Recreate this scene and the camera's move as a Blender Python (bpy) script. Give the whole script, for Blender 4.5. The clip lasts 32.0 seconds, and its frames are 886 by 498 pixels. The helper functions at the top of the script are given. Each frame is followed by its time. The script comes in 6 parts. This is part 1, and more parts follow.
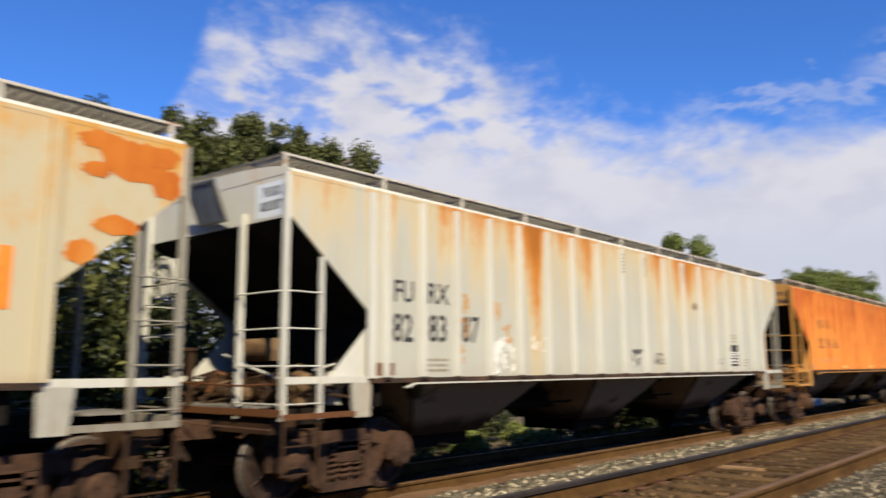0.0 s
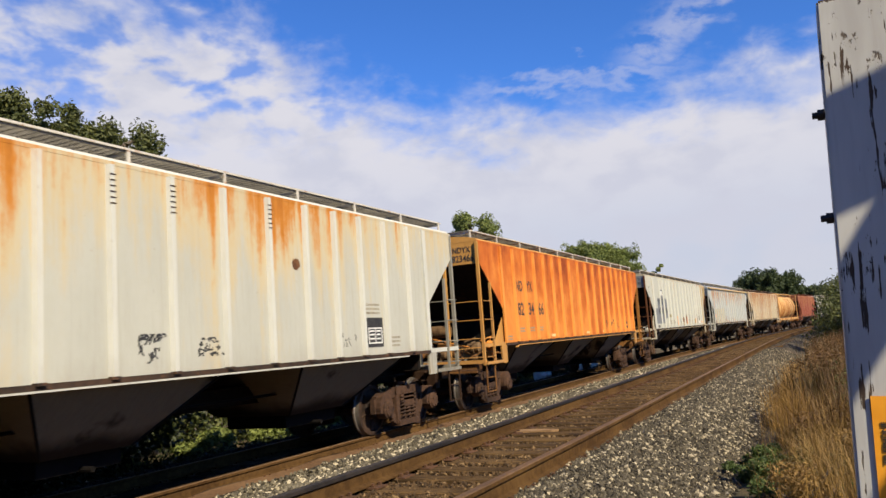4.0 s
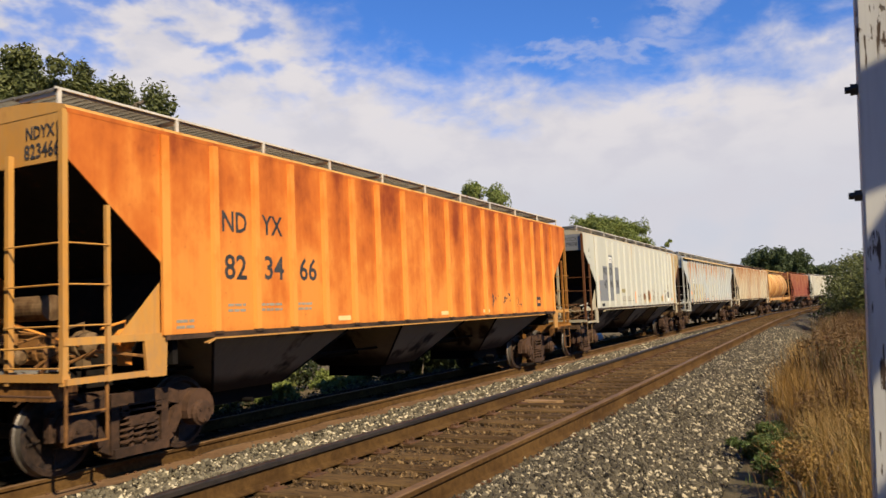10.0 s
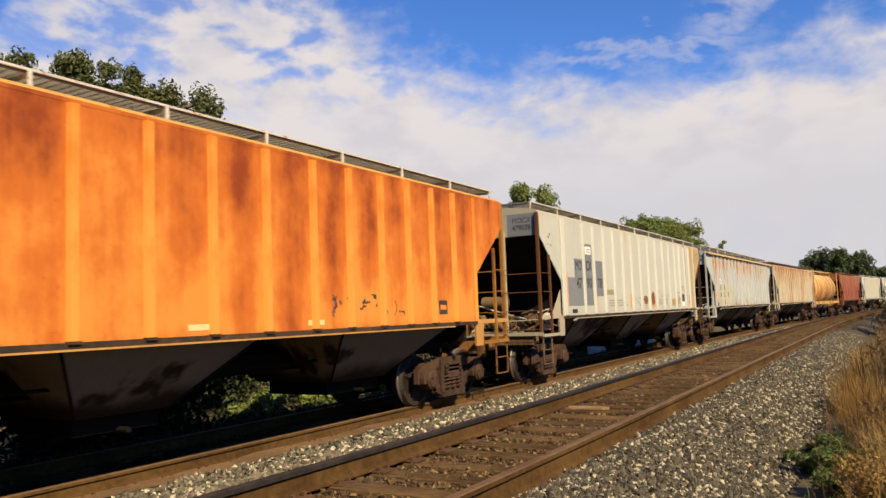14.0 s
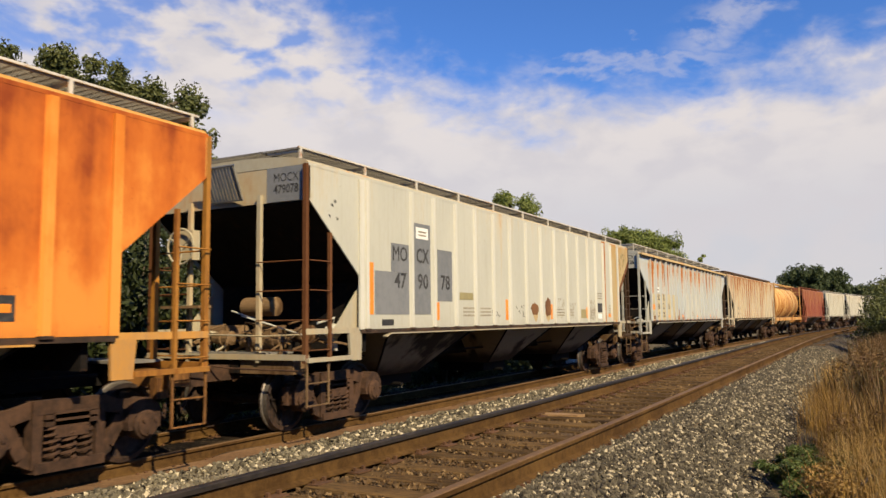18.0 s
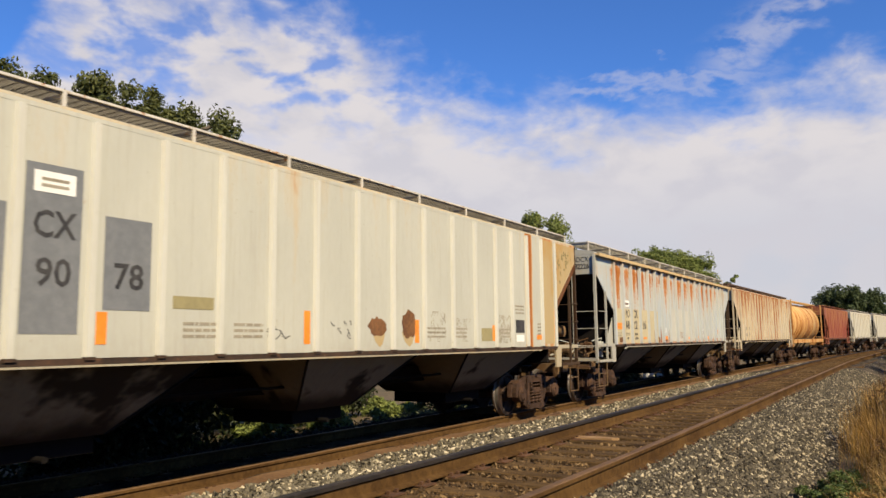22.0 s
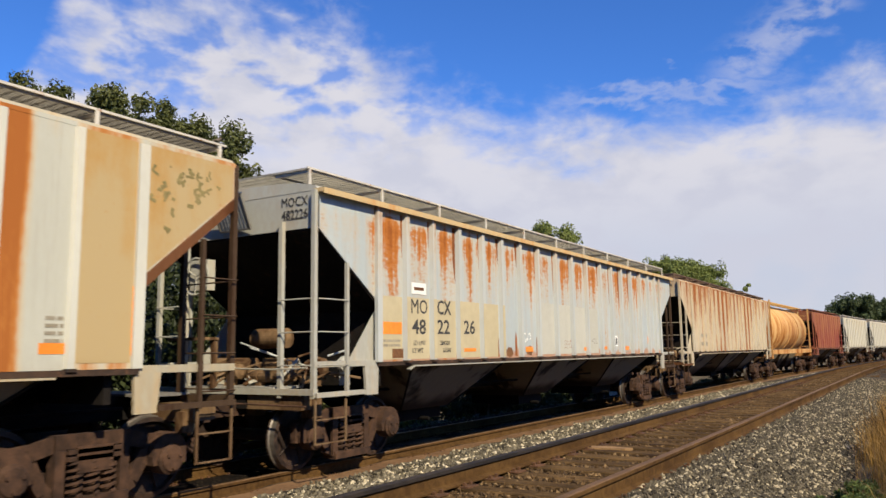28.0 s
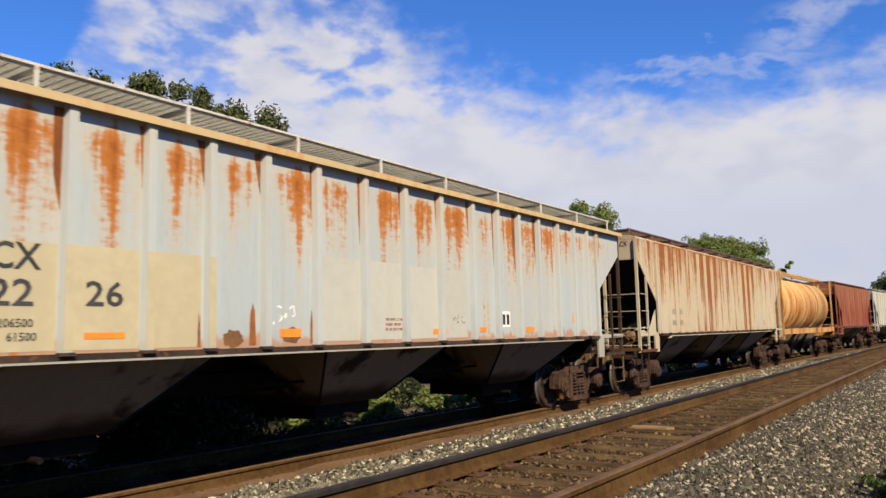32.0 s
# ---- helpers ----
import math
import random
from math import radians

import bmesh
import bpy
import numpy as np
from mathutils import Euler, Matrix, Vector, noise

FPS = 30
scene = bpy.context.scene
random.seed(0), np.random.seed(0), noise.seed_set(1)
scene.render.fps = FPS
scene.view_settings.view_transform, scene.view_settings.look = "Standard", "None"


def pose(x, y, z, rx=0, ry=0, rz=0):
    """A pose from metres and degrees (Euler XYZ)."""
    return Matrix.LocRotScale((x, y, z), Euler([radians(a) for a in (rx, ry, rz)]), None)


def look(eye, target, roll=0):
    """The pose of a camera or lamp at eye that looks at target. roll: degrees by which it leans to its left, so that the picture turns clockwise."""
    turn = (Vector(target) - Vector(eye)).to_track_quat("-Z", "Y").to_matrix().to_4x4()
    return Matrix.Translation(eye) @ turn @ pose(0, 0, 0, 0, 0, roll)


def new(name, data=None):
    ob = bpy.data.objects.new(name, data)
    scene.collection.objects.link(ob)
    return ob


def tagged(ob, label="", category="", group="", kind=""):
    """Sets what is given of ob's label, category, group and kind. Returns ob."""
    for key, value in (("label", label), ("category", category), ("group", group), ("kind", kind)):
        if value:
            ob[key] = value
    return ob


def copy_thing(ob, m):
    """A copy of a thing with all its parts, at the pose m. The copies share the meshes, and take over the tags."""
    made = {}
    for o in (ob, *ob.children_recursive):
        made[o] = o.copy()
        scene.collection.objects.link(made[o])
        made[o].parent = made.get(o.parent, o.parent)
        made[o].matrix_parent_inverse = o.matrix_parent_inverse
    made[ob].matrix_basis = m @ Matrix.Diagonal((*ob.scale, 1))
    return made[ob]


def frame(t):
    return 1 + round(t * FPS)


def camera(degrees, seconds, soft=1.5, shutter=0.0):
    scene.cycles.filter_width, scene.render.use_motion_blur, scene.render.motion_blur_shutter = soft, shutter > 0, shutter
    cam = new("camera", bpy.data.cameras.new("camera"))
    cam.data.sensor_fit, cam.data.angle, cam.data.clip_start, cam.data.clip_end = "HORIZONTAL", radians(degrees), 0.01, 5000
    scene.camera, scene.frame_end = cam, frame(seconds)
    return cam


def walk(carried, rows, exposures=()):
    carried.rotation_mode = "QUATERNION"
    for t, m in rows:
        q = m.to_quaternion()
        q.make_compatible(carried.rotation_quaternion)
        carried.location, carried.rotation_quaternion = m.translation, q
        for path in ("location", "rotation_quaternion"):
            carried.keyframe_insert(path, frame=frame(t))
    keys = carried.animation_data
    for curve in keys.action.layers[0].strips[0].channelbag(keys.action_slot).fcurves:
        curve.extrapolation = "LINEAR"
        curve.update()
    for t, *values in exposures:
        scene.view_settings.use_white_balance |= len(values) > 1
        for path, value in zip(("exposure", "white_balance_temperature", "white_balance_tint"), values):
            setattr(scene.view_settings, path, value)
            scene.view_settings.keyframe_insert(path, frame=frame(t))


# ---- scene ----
cam = camera(59.5, 32.0, shutter=0.5)
PATH = [
    (0.0, pose(0.154, -0.070, 1.564, 98.90, 0.17, 41.06)),
    (0.5, pose(0.133, -0.086, 1.592, 98.37, 0.76, 31.38)),
    (1.0, pose(0.085, -0.135, 1.614, 95.01, 1.17, 24.67)),
    (1.5, pose(0.048, -0.154, 1.608, 94.10, 3.10, 24.94)),
    (2.0, pose(0.048, -0.153, 1.604, 94.41, 2.29, 26.19)),
    (2.5, pose(0.046, -0.147, 1.606, 95.60, 4.11, 26.10)),
    (4.5, pose(0.043, -0.186, 1.591, 97.05, 4.00, 26.24)),
    (5.0, pose(0.053, -0.185, 1.586, 96.26, 3.77, 24.87)),
    (5.5, pose(0.054, -0.195, 1.589, 96.90, 4.05, 24.50)),
    (6.0, pose(0.055, -0.192, 1.588, 97.22, 3.66, 24.78)),
    (6.5, pose(0.056, -0.205, 1.584, 96.80, 3.51, 24.82)),
    (7.0, pose(0.052, -0.208, 1.580, 97.43, 3.29, 24.70)),
    (7.5, pose(0.051, -0.208, 1.579, 97.52, 3.85, 24.49)),
    (8.0, pose(0.049, -0.206, 1.578, 97.17, 3.19, 24.56)),
    (8.5, pose(0.047, -0.199, 1.578, 96.86, 2.59, 24.65)),
    (9.0, pose(0.046, -0.184, 1.591, 94.80, 2.18, 24.50)),
    (9.5, pose(0.040, -0.181, 1.587, 94.15, 1.83, 25.52)),
    (10.0, pose(0.009, -0.173, 1.596, 94.70, 2.33, 26.69)),
    (10.5, pose(-0.035, -0.143, 1.588, 95.19, 1.33, 27.96)),
    (11.0, pose(-0.065, -0.100, 1.585, 95.11, 1.11, 29.97)),
    (11.5, pose(-0.042, -0.001, 1.599, 94.97, 1.56, 31.10)),
    (12.0, pose(-0.018, 0.080, 1.606, 95.30, 1.42, 31.32)),
    (12.5, pose(-0.013, 0.134, 1.607, 95.75, 2.60, 30.63)),
    (13.0, pose(-0.015, 0.144, 1.588, 95.78, 2.71, 30.56)),
    (13.5, pose(-0.015, 0.147, 1.597, 95.44, 1.98, 29.87)),
    (14.0, pose(-0.023, 0.144, 1.598, 94.98, 2.09, 30.31)),
    (14.5, pose(-0.021, 0.136, 1.595, 94.83, 1.87, 29.98)),
    (15.0, pose(-0.015, 0.126, 1.587, 95.26, 1.95, 29.60)),
    (15.5, pose(0.001, 0.130, 1.590, 95.42, 2.48, 28.89)),
    (17.5, pose(0.005, 0.096, 1.580, 95.24, 0.58, 28.70)),
    (18.0, pose(0.008, 0.093, 1.572, 95.41, 0.59, 28.83)),
    (18.5, pose(0.007, 0.092, 1.576, 95.51, 0.70, 29.13)),
    (19.0, pose(-0.001, 0.093, 1.572, 95.53, 1.03, 29.34)),
    (19.5, pose(-0.004, 0.101, 1.573, 96.31, 0.28, 29.52)),
    (20.0, pose(-0.003, 0.100, 1.567, 96.38, -0.28, 30.33)),
    (20.5, pose(-0.007, 0.094, 1.578, 96.43, 0.10, 30.44)),
    (21.0, pose(-0.007, 0.086, 1.577, 96.26, 0.38, 29.94)),
    (21.5, pose(-0.018, 0.088, 1.581, 96.73, 0.53, 30.57)),
    (22.0, pose(-0.031, 0.082, 1.577, 96.99, 0.57, 30.93)),
    (22.5, pose(-0.042, 0.082, 1.569, 97.19, 0.81, 31.07)),
    (23.0, pose(-0.044, 0.087, 1.568, 97.56, 1.22, 31.43)),
    (23.5, pose(-0.039, 0.084, 1.573, 97.93, 1.43, 31.44)),
    (24.0, pose(-0.043, 0.087, 1.569, 97.82, 1.33, 31.12)),
    (24.5, pose(-0.039, 0.095, 1.570, 97.87, 1.36, 30.59)),
    (26.5, pose(-0.028, 0.089, 1.566, 97.72, 1.03, 30.38)),
    (27.0, pose(-0.029, 0.081, 1.562, 97.85, 0.89, 30.74)),
    (27.5, pose(-0.031, 0.076, 1.565, 97.79, 1.02, 31.09)),
    (28.0, pose(-0.039, 0.074, 1.569, 97.76, 0.74, 31.74)),
    (28.5, pose(-0.046, 0.068, 1.560, 97.55, 0.83, 31.88)),
    (29.0, pose(-0.053, 0.067, 1.560, 97.51, 0.71, 32.10)),
    (29.5, pose(-0.055, 0.069, 1.562, 97.31, 1.28, 32.29)),
    (30.0, pose(-0.058, 0.076, 1.565, 97.69, 1.23, 32.56)),
    (30.5, pose(-0.055, 0.083, 1.559, 97.17, 1.17, 32.87)),
    (31.0, pose(-0.059, 0.080, 1.553, 96.92, 1.23, 33.45)),
    (31.5, pose(-0.062, 0.084, 1.558, 96.70, 1.26, 33.87)),
    (32.0, pose(-0.063, 0.089, 1.556, 96.46, 1.25, 34.47)),
]
# the film's white balance drifts warmer while the orange car fills the picture
TINTS = [(0.0, 0.60, 6500, 10), (8.0, 0.60, 6500, 10), (9.5, 0.62, 6800, 10), (11.0, 0.63, 7250, 10), (12.5, 0.64, 7300, 10), (16.0, 0.62, 7350, 10), (20.5, 0.60, 7300, 10), (22.0, 0.58, 7050, 10), (23.0, 0.58, 6600, 10), (24.0, 0.58, 6500, 10), (32.0, 0.58, 6500, 10)]
walk(cam, PATH, TINTS)

# ---- light ----
SUN_WAY = Vector((0.676, -0.385, 0.628)).normalized()
sun = new("sun", bpy.data.lights.new("sun", "SUN"))
sun.data.energy, sun.data.angle, sun.data.color = 5.0, radians(0.55), (1.0, 0.885, 0.66)
sun.matrix_world = look(SUN_WAY * 60, (0, 0, 0))

world = bpy.data.worlds.new("sky")
scene.world = world
world.use_nodes = True


class Nodes:
    """Short hand for building a node tree."""

    def __init__(self, tree):
        self.tree = tree
        tree.nodes.clear()

    def add(self, kind, ins=None, **settings):
        node = self.tree.nodes.new(kind)
        if "operation" in settings:
            node.operation = settings["operation"]
        if "use_clamp" in settings:
            node.use_clamp = settings["use_clamp"]
        if "data_type" in settings:
            node.data_type = settings["data_type"]
        if "sky_type" in settings:
            node.sky_type, node.sun_disc = settings["sky_type"], False
        for key, value in (ins or {}).items():
            self.put(node.inputs[key], value)
        return node

    def put(self, socket, value):
        if isinstance(value, bpy.types.NodeSocket):
            self.tree.links.new(value, socket)
        else:
            socket.default_value = value

    def math(self, op, a, b=0.0, c=0.0, clamp=False):
        n = self.add("ShaderNodeMath", {0: a, 1: b, 2: c}, operation=op, use_clamp=clamp)
        return n.outputs[0]

    def remap(self, v, a, b, c=0.0, d=1.0, smooth=True):
        n = self.add("ShaderNodeMapRange", {"Value": v, "From Min": a, "From Max": b, "To Min": c, "To Max": d})
        n.interpolation_type = "SMOOTHSTEP" if smooth else "LINEAR"
        return n.outputs[0]

    def noise(self, vec, scale, detail=4.0, rough=0.55):
        n = self.add("ShaderNodeTexNoise", {"Scale": scale, "Detail": detail, "Roughness": rough})
        if vec is not None:
            self.put(n.inputs["Vector"], vec)
        return n.outputs["Fac"]

    def stretch(self, vec, x, y, z):
        return self.add("ShaderNodeMapping", {"Vector": vec, "Scale": (x, y, z)}).outputs[0]

    def mix(self, f, a, b):
        n = self.add("ShaderNodeMix", data_type="RGBA")
        for sock, v in ((n.inputs[0], f), (n.inputs[6], a), (n.inputs[7], b)):
            if isinstance(v, tuple) and len(v) == 3:
                v = (*v, 1.0)
            self.put(sock, v)
        return n.outputs[2]

    def ramp(self, f, stops):
        n = self.add("ShaderNodeValToRGB", {"Fac": f})
        els = n.color_ramp.elements
        while len(els) < len(stops):
            els.new(1.0)
        for e, (p, v) in zip(els, stops):
            e.position = p
            e.color = (v, v, v, 1) if not isinstance(v, tuple) else (*v, 1)
        return n.outputs["Color"]


def make_sky():
    n = Nodes(world.node_tree)
    way = n.add("ShaderNodeTexCoord").outputs["Generated"]
    xyz = n.add("ShaderNodeSeparateXYZ", {0: way})
    x, y, z = xyz.outputs
    sky = n.add("ShaderNodeTexSky", sky_type="NISHITA")
    sky.sun_elevation = math.asin(SUN_WAY.z)
    sky.sun_rotation = math.atan2(SUN_WAY.x, SUN_WAY.y)
    sky.air_density, sky.dust_density, sky.ozone_density = 1.0, 0.0, 3.0
    deep = n.mix(1.0, sky.outputs[0], (0.42, 0.80, 1.42))
    deep.node.blend_type = "MULTIPLY"
    clear = n.add("ShaderNodeBackground", {"Color": deep, "Strength": 0.079})
    azim = n.math("MULTIPLY", n.math("ARCTAN2", n.math("MULTIPLY", x, -1.0), y), 57.2958)
    elev = n.math("MULTIPLY", n.math("ARCSINE", z), 57.2958)
    # height of the cloud bank's upper edge, in degrees, round the compass
    edge = n.math("MULTIPLY", n.ramp(n.math("MULTIPLY_ADD", azim, 1 / 120, 20 / 120), [
        (0.0, 0.12), (0.05, 0.30), (0.11, 0.44), (0.17, 0.425), (0.25, 0.40), (0.31, 0.405), (0.375, 0.40), (0.42, 0.45), (0.455, 0.51),
        (0.50, 0.585), (0.60, 0.61), (0.655, 0.57), (0.685, 0.34), (0.72, 0.22), (0.80, 0.15), (1.0, 0.12)]), 40.0)
    flat = n.add("ShaderNodeCombineXYZ", {0: n.math("MULTIPLY", azim, 0.085), 1: n.math("MULTIPLY", elev, 0.15), 2: 3.7}).outputs[0]
    lift = n.math("MULTIPLY_ADD", n.noise(flat, 1.4, 2.0), 0.22, 0.0)
    flat = n.add("ShaderNodeVectorMath", {0: flat, 1: n.add("ShaderNodeCombineXYZ", {0: lift, 1: lift, 2: 0.0}).outputs[0]}, operation="ADD").outputs[0]
    puff = n.noise(flat, 2.2, 5.0, 0.55)
    fine = n.noise(flat, 4.6, 5.0, 0.52)
    up = n.math("ADD", elev, n.math("MULTIPLY_ADD", puff, -9.0, 4.5))
    up = n.math("ADD", up, n.math("MULTIPLY_ADD", fine, -5.0, 2.5))
    bank = n.remap(n.math("SUBTRACT", edge, up), -2.8, 3.2)
    gaps = n.math("MULTIPLY", n.remap(n.noise(flat, 3.1, 4.0, 0.5), 0.44, 0.66), n.remap(elev, 13.0, 19.0))
    bank = n.math("MULTIPLY", bank, n.math("MULTIPLY_ADD", gaps, -0.80, 1.0), clamp=True)
    # thin slanting streaks over the open blue: distance from a line in the sky
    aside = n.math("ADD", n.math("MULTIPLY", n.math("SUBTRACT", azim, 8.5), 0.47), n.math("MULTIPLY", n.math("SUBTRACT", elev, 20.6), 0.88))
    aside = n.math("ABSOLUTE", n.math("ADD", aside, n.math("MULTIPLY_ADD", fine, 5.0, -2.5)))
    wisp = n.math("MULTIPLY", n.remap(aside, 2.3, 0.1), n.math("MULTIPLY", n.remap(azim, 0.5, 4.0), n.remap(azim, 13.5, 8.5)))
    veil = n.math("ABSOLUTE", n.math("ADD", n.math("SUBTRACT", elev, 18.2), n.math("MULTIPLY_ADD", fine, 6.0, -3.0)))
    veil = n.math("MULTIPLY", n.remap(veil, 1.1, 0.0), n.math("MULTIPLY", n.remap(azim, 5.0, 10.0), n.remap(azim, 24.5, 20.0)))
    wisp = n.math("MULTIPLY", wisp, n.remap(fine, 0.36, 0.58))
    wisp = n.math("MAXIMUM", n.math("MULTIPLY", wisp, 0.46), n.math("MULTIPLY", veil, 0.34))
    cover = n.math("MAXIMUM", bank, wisp)
    body = n.noise(flat, 2.6, 5.0, 0.5)
    tone = n.mix(n.math("MULTIPLY", n.remap(elev, 15.0, 4.0), 0.8), (0.80, 0.78, 0.82), (0.60, 0.635, 0.75))
    tone = n.mix(n.remap(body, 0.40, 0.66), tone, (0.68, 0.68, 0.76))
    cloud = n.add("ShaderNodeBackground", {"Color": tone, "Strength": 0.625})
    both = n.add("ShaderNodeMixShader", {0: n.math("MULTIPLY", cover, 0.95), 1: clear.outputs[0], 2: cloud.outputs[0]})
    n.add("ShaderNodeOutputWorld", {0: both.outputs[0]})


make_sky()


# ---- materials ----
def surface(name, build, rough=0.8, metal=0.0, bump=0.0, bump_scale=40.0, spec=0.3):
    """A material whose colour build(n, object coordinates) returns, or (colour, roughness, height)."""
    m = bpy.data.materials.new(name)
    m.use_nodes = True
    n = Nodes(m.node_tree)
    vec = n.add("ShaderNodeTexCoord").outputs["Object"]
    made = build(n, vec)
    col, r, height = made if isinstance(made, tuple) and len(made) == 3 and not isinstance(made[0], float) else (made, rough, None)
    b = n.add("ShaderNodeBsdfPrincipled", {"Roughness": r, "Metallic": metal, "Specular IOR Level": spec})
    if isinstance(col, tuple) and len(col) == 3:
        col = (*col, 1.0)
    n.put(b.inputs["Base Color"], col)
    if bump:
        h = height if height is not None else n.noise(vec, bump_scale, 5.0, 0.6)
        bp = n.add("ShaderNodeBump", {"Height": h, "Strength": bump, "Distance": 0.02})
        n.put(b.inputs["Normal"], bp.outputs[0])
    n.add("ShaderNodeOutputMaterial", {0: b.outputs[0]})
    return m


def shifted(n, vec):
    """Object coordinates moved by a random amount for each object, so that repeats differ."""
    rnd = n.add("ShaderNodeObjectInfo").outputs["Random"]
    off = n.add("ShaderNodeCombineXYZ", {0: n.math("MULTIPLY", rnd, 31.0), 1: n.math("MULTIPLY", rnd, 57.0), 2: n.math("MULTIPLY", rnd, 11.0)}).outputs[0]
    return n.add("ShaderNodeVectorMath", {0: vec, 1: off}, operation="ADD").outputs[0]


def weathered(name, paint, rust, amount=0.4, top=0.5, seed=0.0, deep=None, along=None, fade=0.5, spots=0.25, dirt=(0.20, 0.15, 0.10), dusty=0.16, low=2.2, high=3.9, foot=0.0, soft=False, hard=1.0, speck=0.0, cap=0.0, stain=0.55, halo_tint=(0.47, 0.285, 0.095)):
    """Old car paint with rust that runs down it in streaks. along: stops of rust over the car's length."""
    deep = deep or tuple(c * 0.45 for c in rust)

    def build(n, vec):
        v = n.add("ShaderNodeVectorMath", {0: shifted(n, vec) if along is None else vec, 1: (seed, seed * 1.7, seed * 0.3)}, operation="ADD").outputs[0]
        xyz = n.add("ShaderNodeSeparateXYZ", {0: vec}).outputs
        streak = n.noise(n.stretch(v, 1.0, 5.5, 0.28), 1.0, 6.0, 0.6)
        broad = n.noise(n.stretch(v, 0.7, 1.0, 0.45), 0.9, 4.0, 0.55)
        fine = n.noise(n.stretch(v, 1, 1, 0.5), 14.0, 6.0, 0.65)
        height = n.remap(xyz[2], low, high, 0.0, 1.0, False)
        level = n.math("MULTIPLY_ADD", height, top, amount - top * 0.5)
        if along is not None:
            belt = n.ramp(n.math("MULTIPLY_ADD", xyz[1], 1 / 17.0, 0.5), along)
            level = n.math("ADD", level, n.math("MULTIPLY_ADD", belt, 1.0, -0.5))
        if soft:
            cloudy = n.noise(n.stretch(v, 1.0, 1.7, 0.8), 1.15, 2.0, 0.45)
            band = n.noise(n.stretch(v, 1.0, 3.6, 0.30), 1.0, 2.0, 0.5)
            raw = n.math("ADD", n.math("MULTIPLY", band, 0.35), n.math("MULTIPLY", cloudy, 1.20))
        else:
            raw = n.math("ADD", n.math("MULTIPLY", streak, 0.9), n.math("MULTIPLY", broad, 0.65))
        raw = n.math("ADD", raw, n.math("MULTIPLY_ADD", fine, 0.10 if soft else 0.30, 0.10 if soft else 0.0))
        if speck:
            comb = n.noise(n.stretch(v, 1.0, 2.2, 7.0), 3.0, 6.0, 0.7)
            raw = n.math("ADD", raw, n.math("MULTIPLY_ADD", comb, speck, -0.5 * speck))
        if cap:
            level = n.math("SUBTRACT", level, n.math("MULTIPLY", n.remap(xyz[2], 3.45, 3.80), cap))
        cut = n.math("SUBTRACT", 1.28, n.math("MULTIPLY", level, 0.62))
        r1 = n.remap(n.math("SUBTRACT", raw, cut), -0.10 * hard, (0.12 + 0.2 * fade) * hard)
        r2 = n.remap(n.math("SUBTRACT", raw, cut), 0.10, 0.34)
        pit = n.math("MULTIPLY", n.remap(n.noise(v, 5.0, 8.0, 0.7), 0.66, 0.74), spots)
        shade = n.mix(n.remap(broad, 0.35, 0.65), tuple(c * 0.92 for c in paint), paint)
        shade = n.mix(n.math("MULTIPLY", n.remap(fine, 0.30, 0.7), dusty * 0.4), shade, dirt)
        grime = n.math("MULTIPLY", n.remap(n.noise(n.stretch(v, 1, 9, 0.5), 1.3, 5.0, 0.6), 0.50, 0.75), dusty)
        shade = n.mix(grime, shade, dirt)
        hair = n.math("MULTIPLY", n.remap(n.noise(n.stretch(v, 1, 17, 0.35), 1.6, 5.0, 0.65), 0.58, 0.72), 0.13)
        shade = n.mix(hair, shade, dirt)
        mote = n.math("MULTIPLY", n.remap(n.noise(v, 11.0, 4.0, 0.6), 0.68, 0.73), 0.55)
        shade = n.mix(mote, shade, tuple(0.5 * a + 0.5 * b for a, b in zip(paint, dirt)))
        # dirt thrown up from the track, thinning out upwards
        splash = n.math("MULTIPLY", n.remap(n.math("ADD", xyz[2], n.math("MULTIPLY", broad, 0.5)), 2.05, 1.5), 0.40)
        shade = n.mix(n.math("MULTIPLY", splash, fine), shade, dirt)
        halo = n.math("MULTIPLY", n.remap(n.math("SUBTRACT", raw, cut), -0.34, 0.02), stain)
        shade = n.mix(halo, shade, tuple(0.40 * p + 0.60 * q for p, q in zip(paint, halo_tint)))
        col = n.mix(n.math("MULTIPLY", r1, 0.97), shade, rust)
        col = n.mix(n.math("MAXIMUM", n.math("MULTIPLY", r2, 0.75), pit), col, deep)
        if foot:
            seam = n.math("ADD", xyz[2], n.math("MULTIPLY_ADD", n.noise(n.stretch(v, 1, 2.4, 0.6), 1.6, 5.0, 0.6), -0.55, 0.20))
            col = n.mix(n.math("MULTIPLY", n.remap(seam, 1.55, 1.47), foot), col, rust)
        rough = n.math("MULTIPLY_ADD", r1, 0.2, 0.66)
        return col, rough, n.math("ADD", n.math("MULTIPLY", fine, 0.35), n.math("MULTIPLY", n.noise(n.stretch(v, 1, 0.8, 0.7), 1.2, 2.0), 1.2))
    return surface(name, build, bump=0.35, spec=0.14)


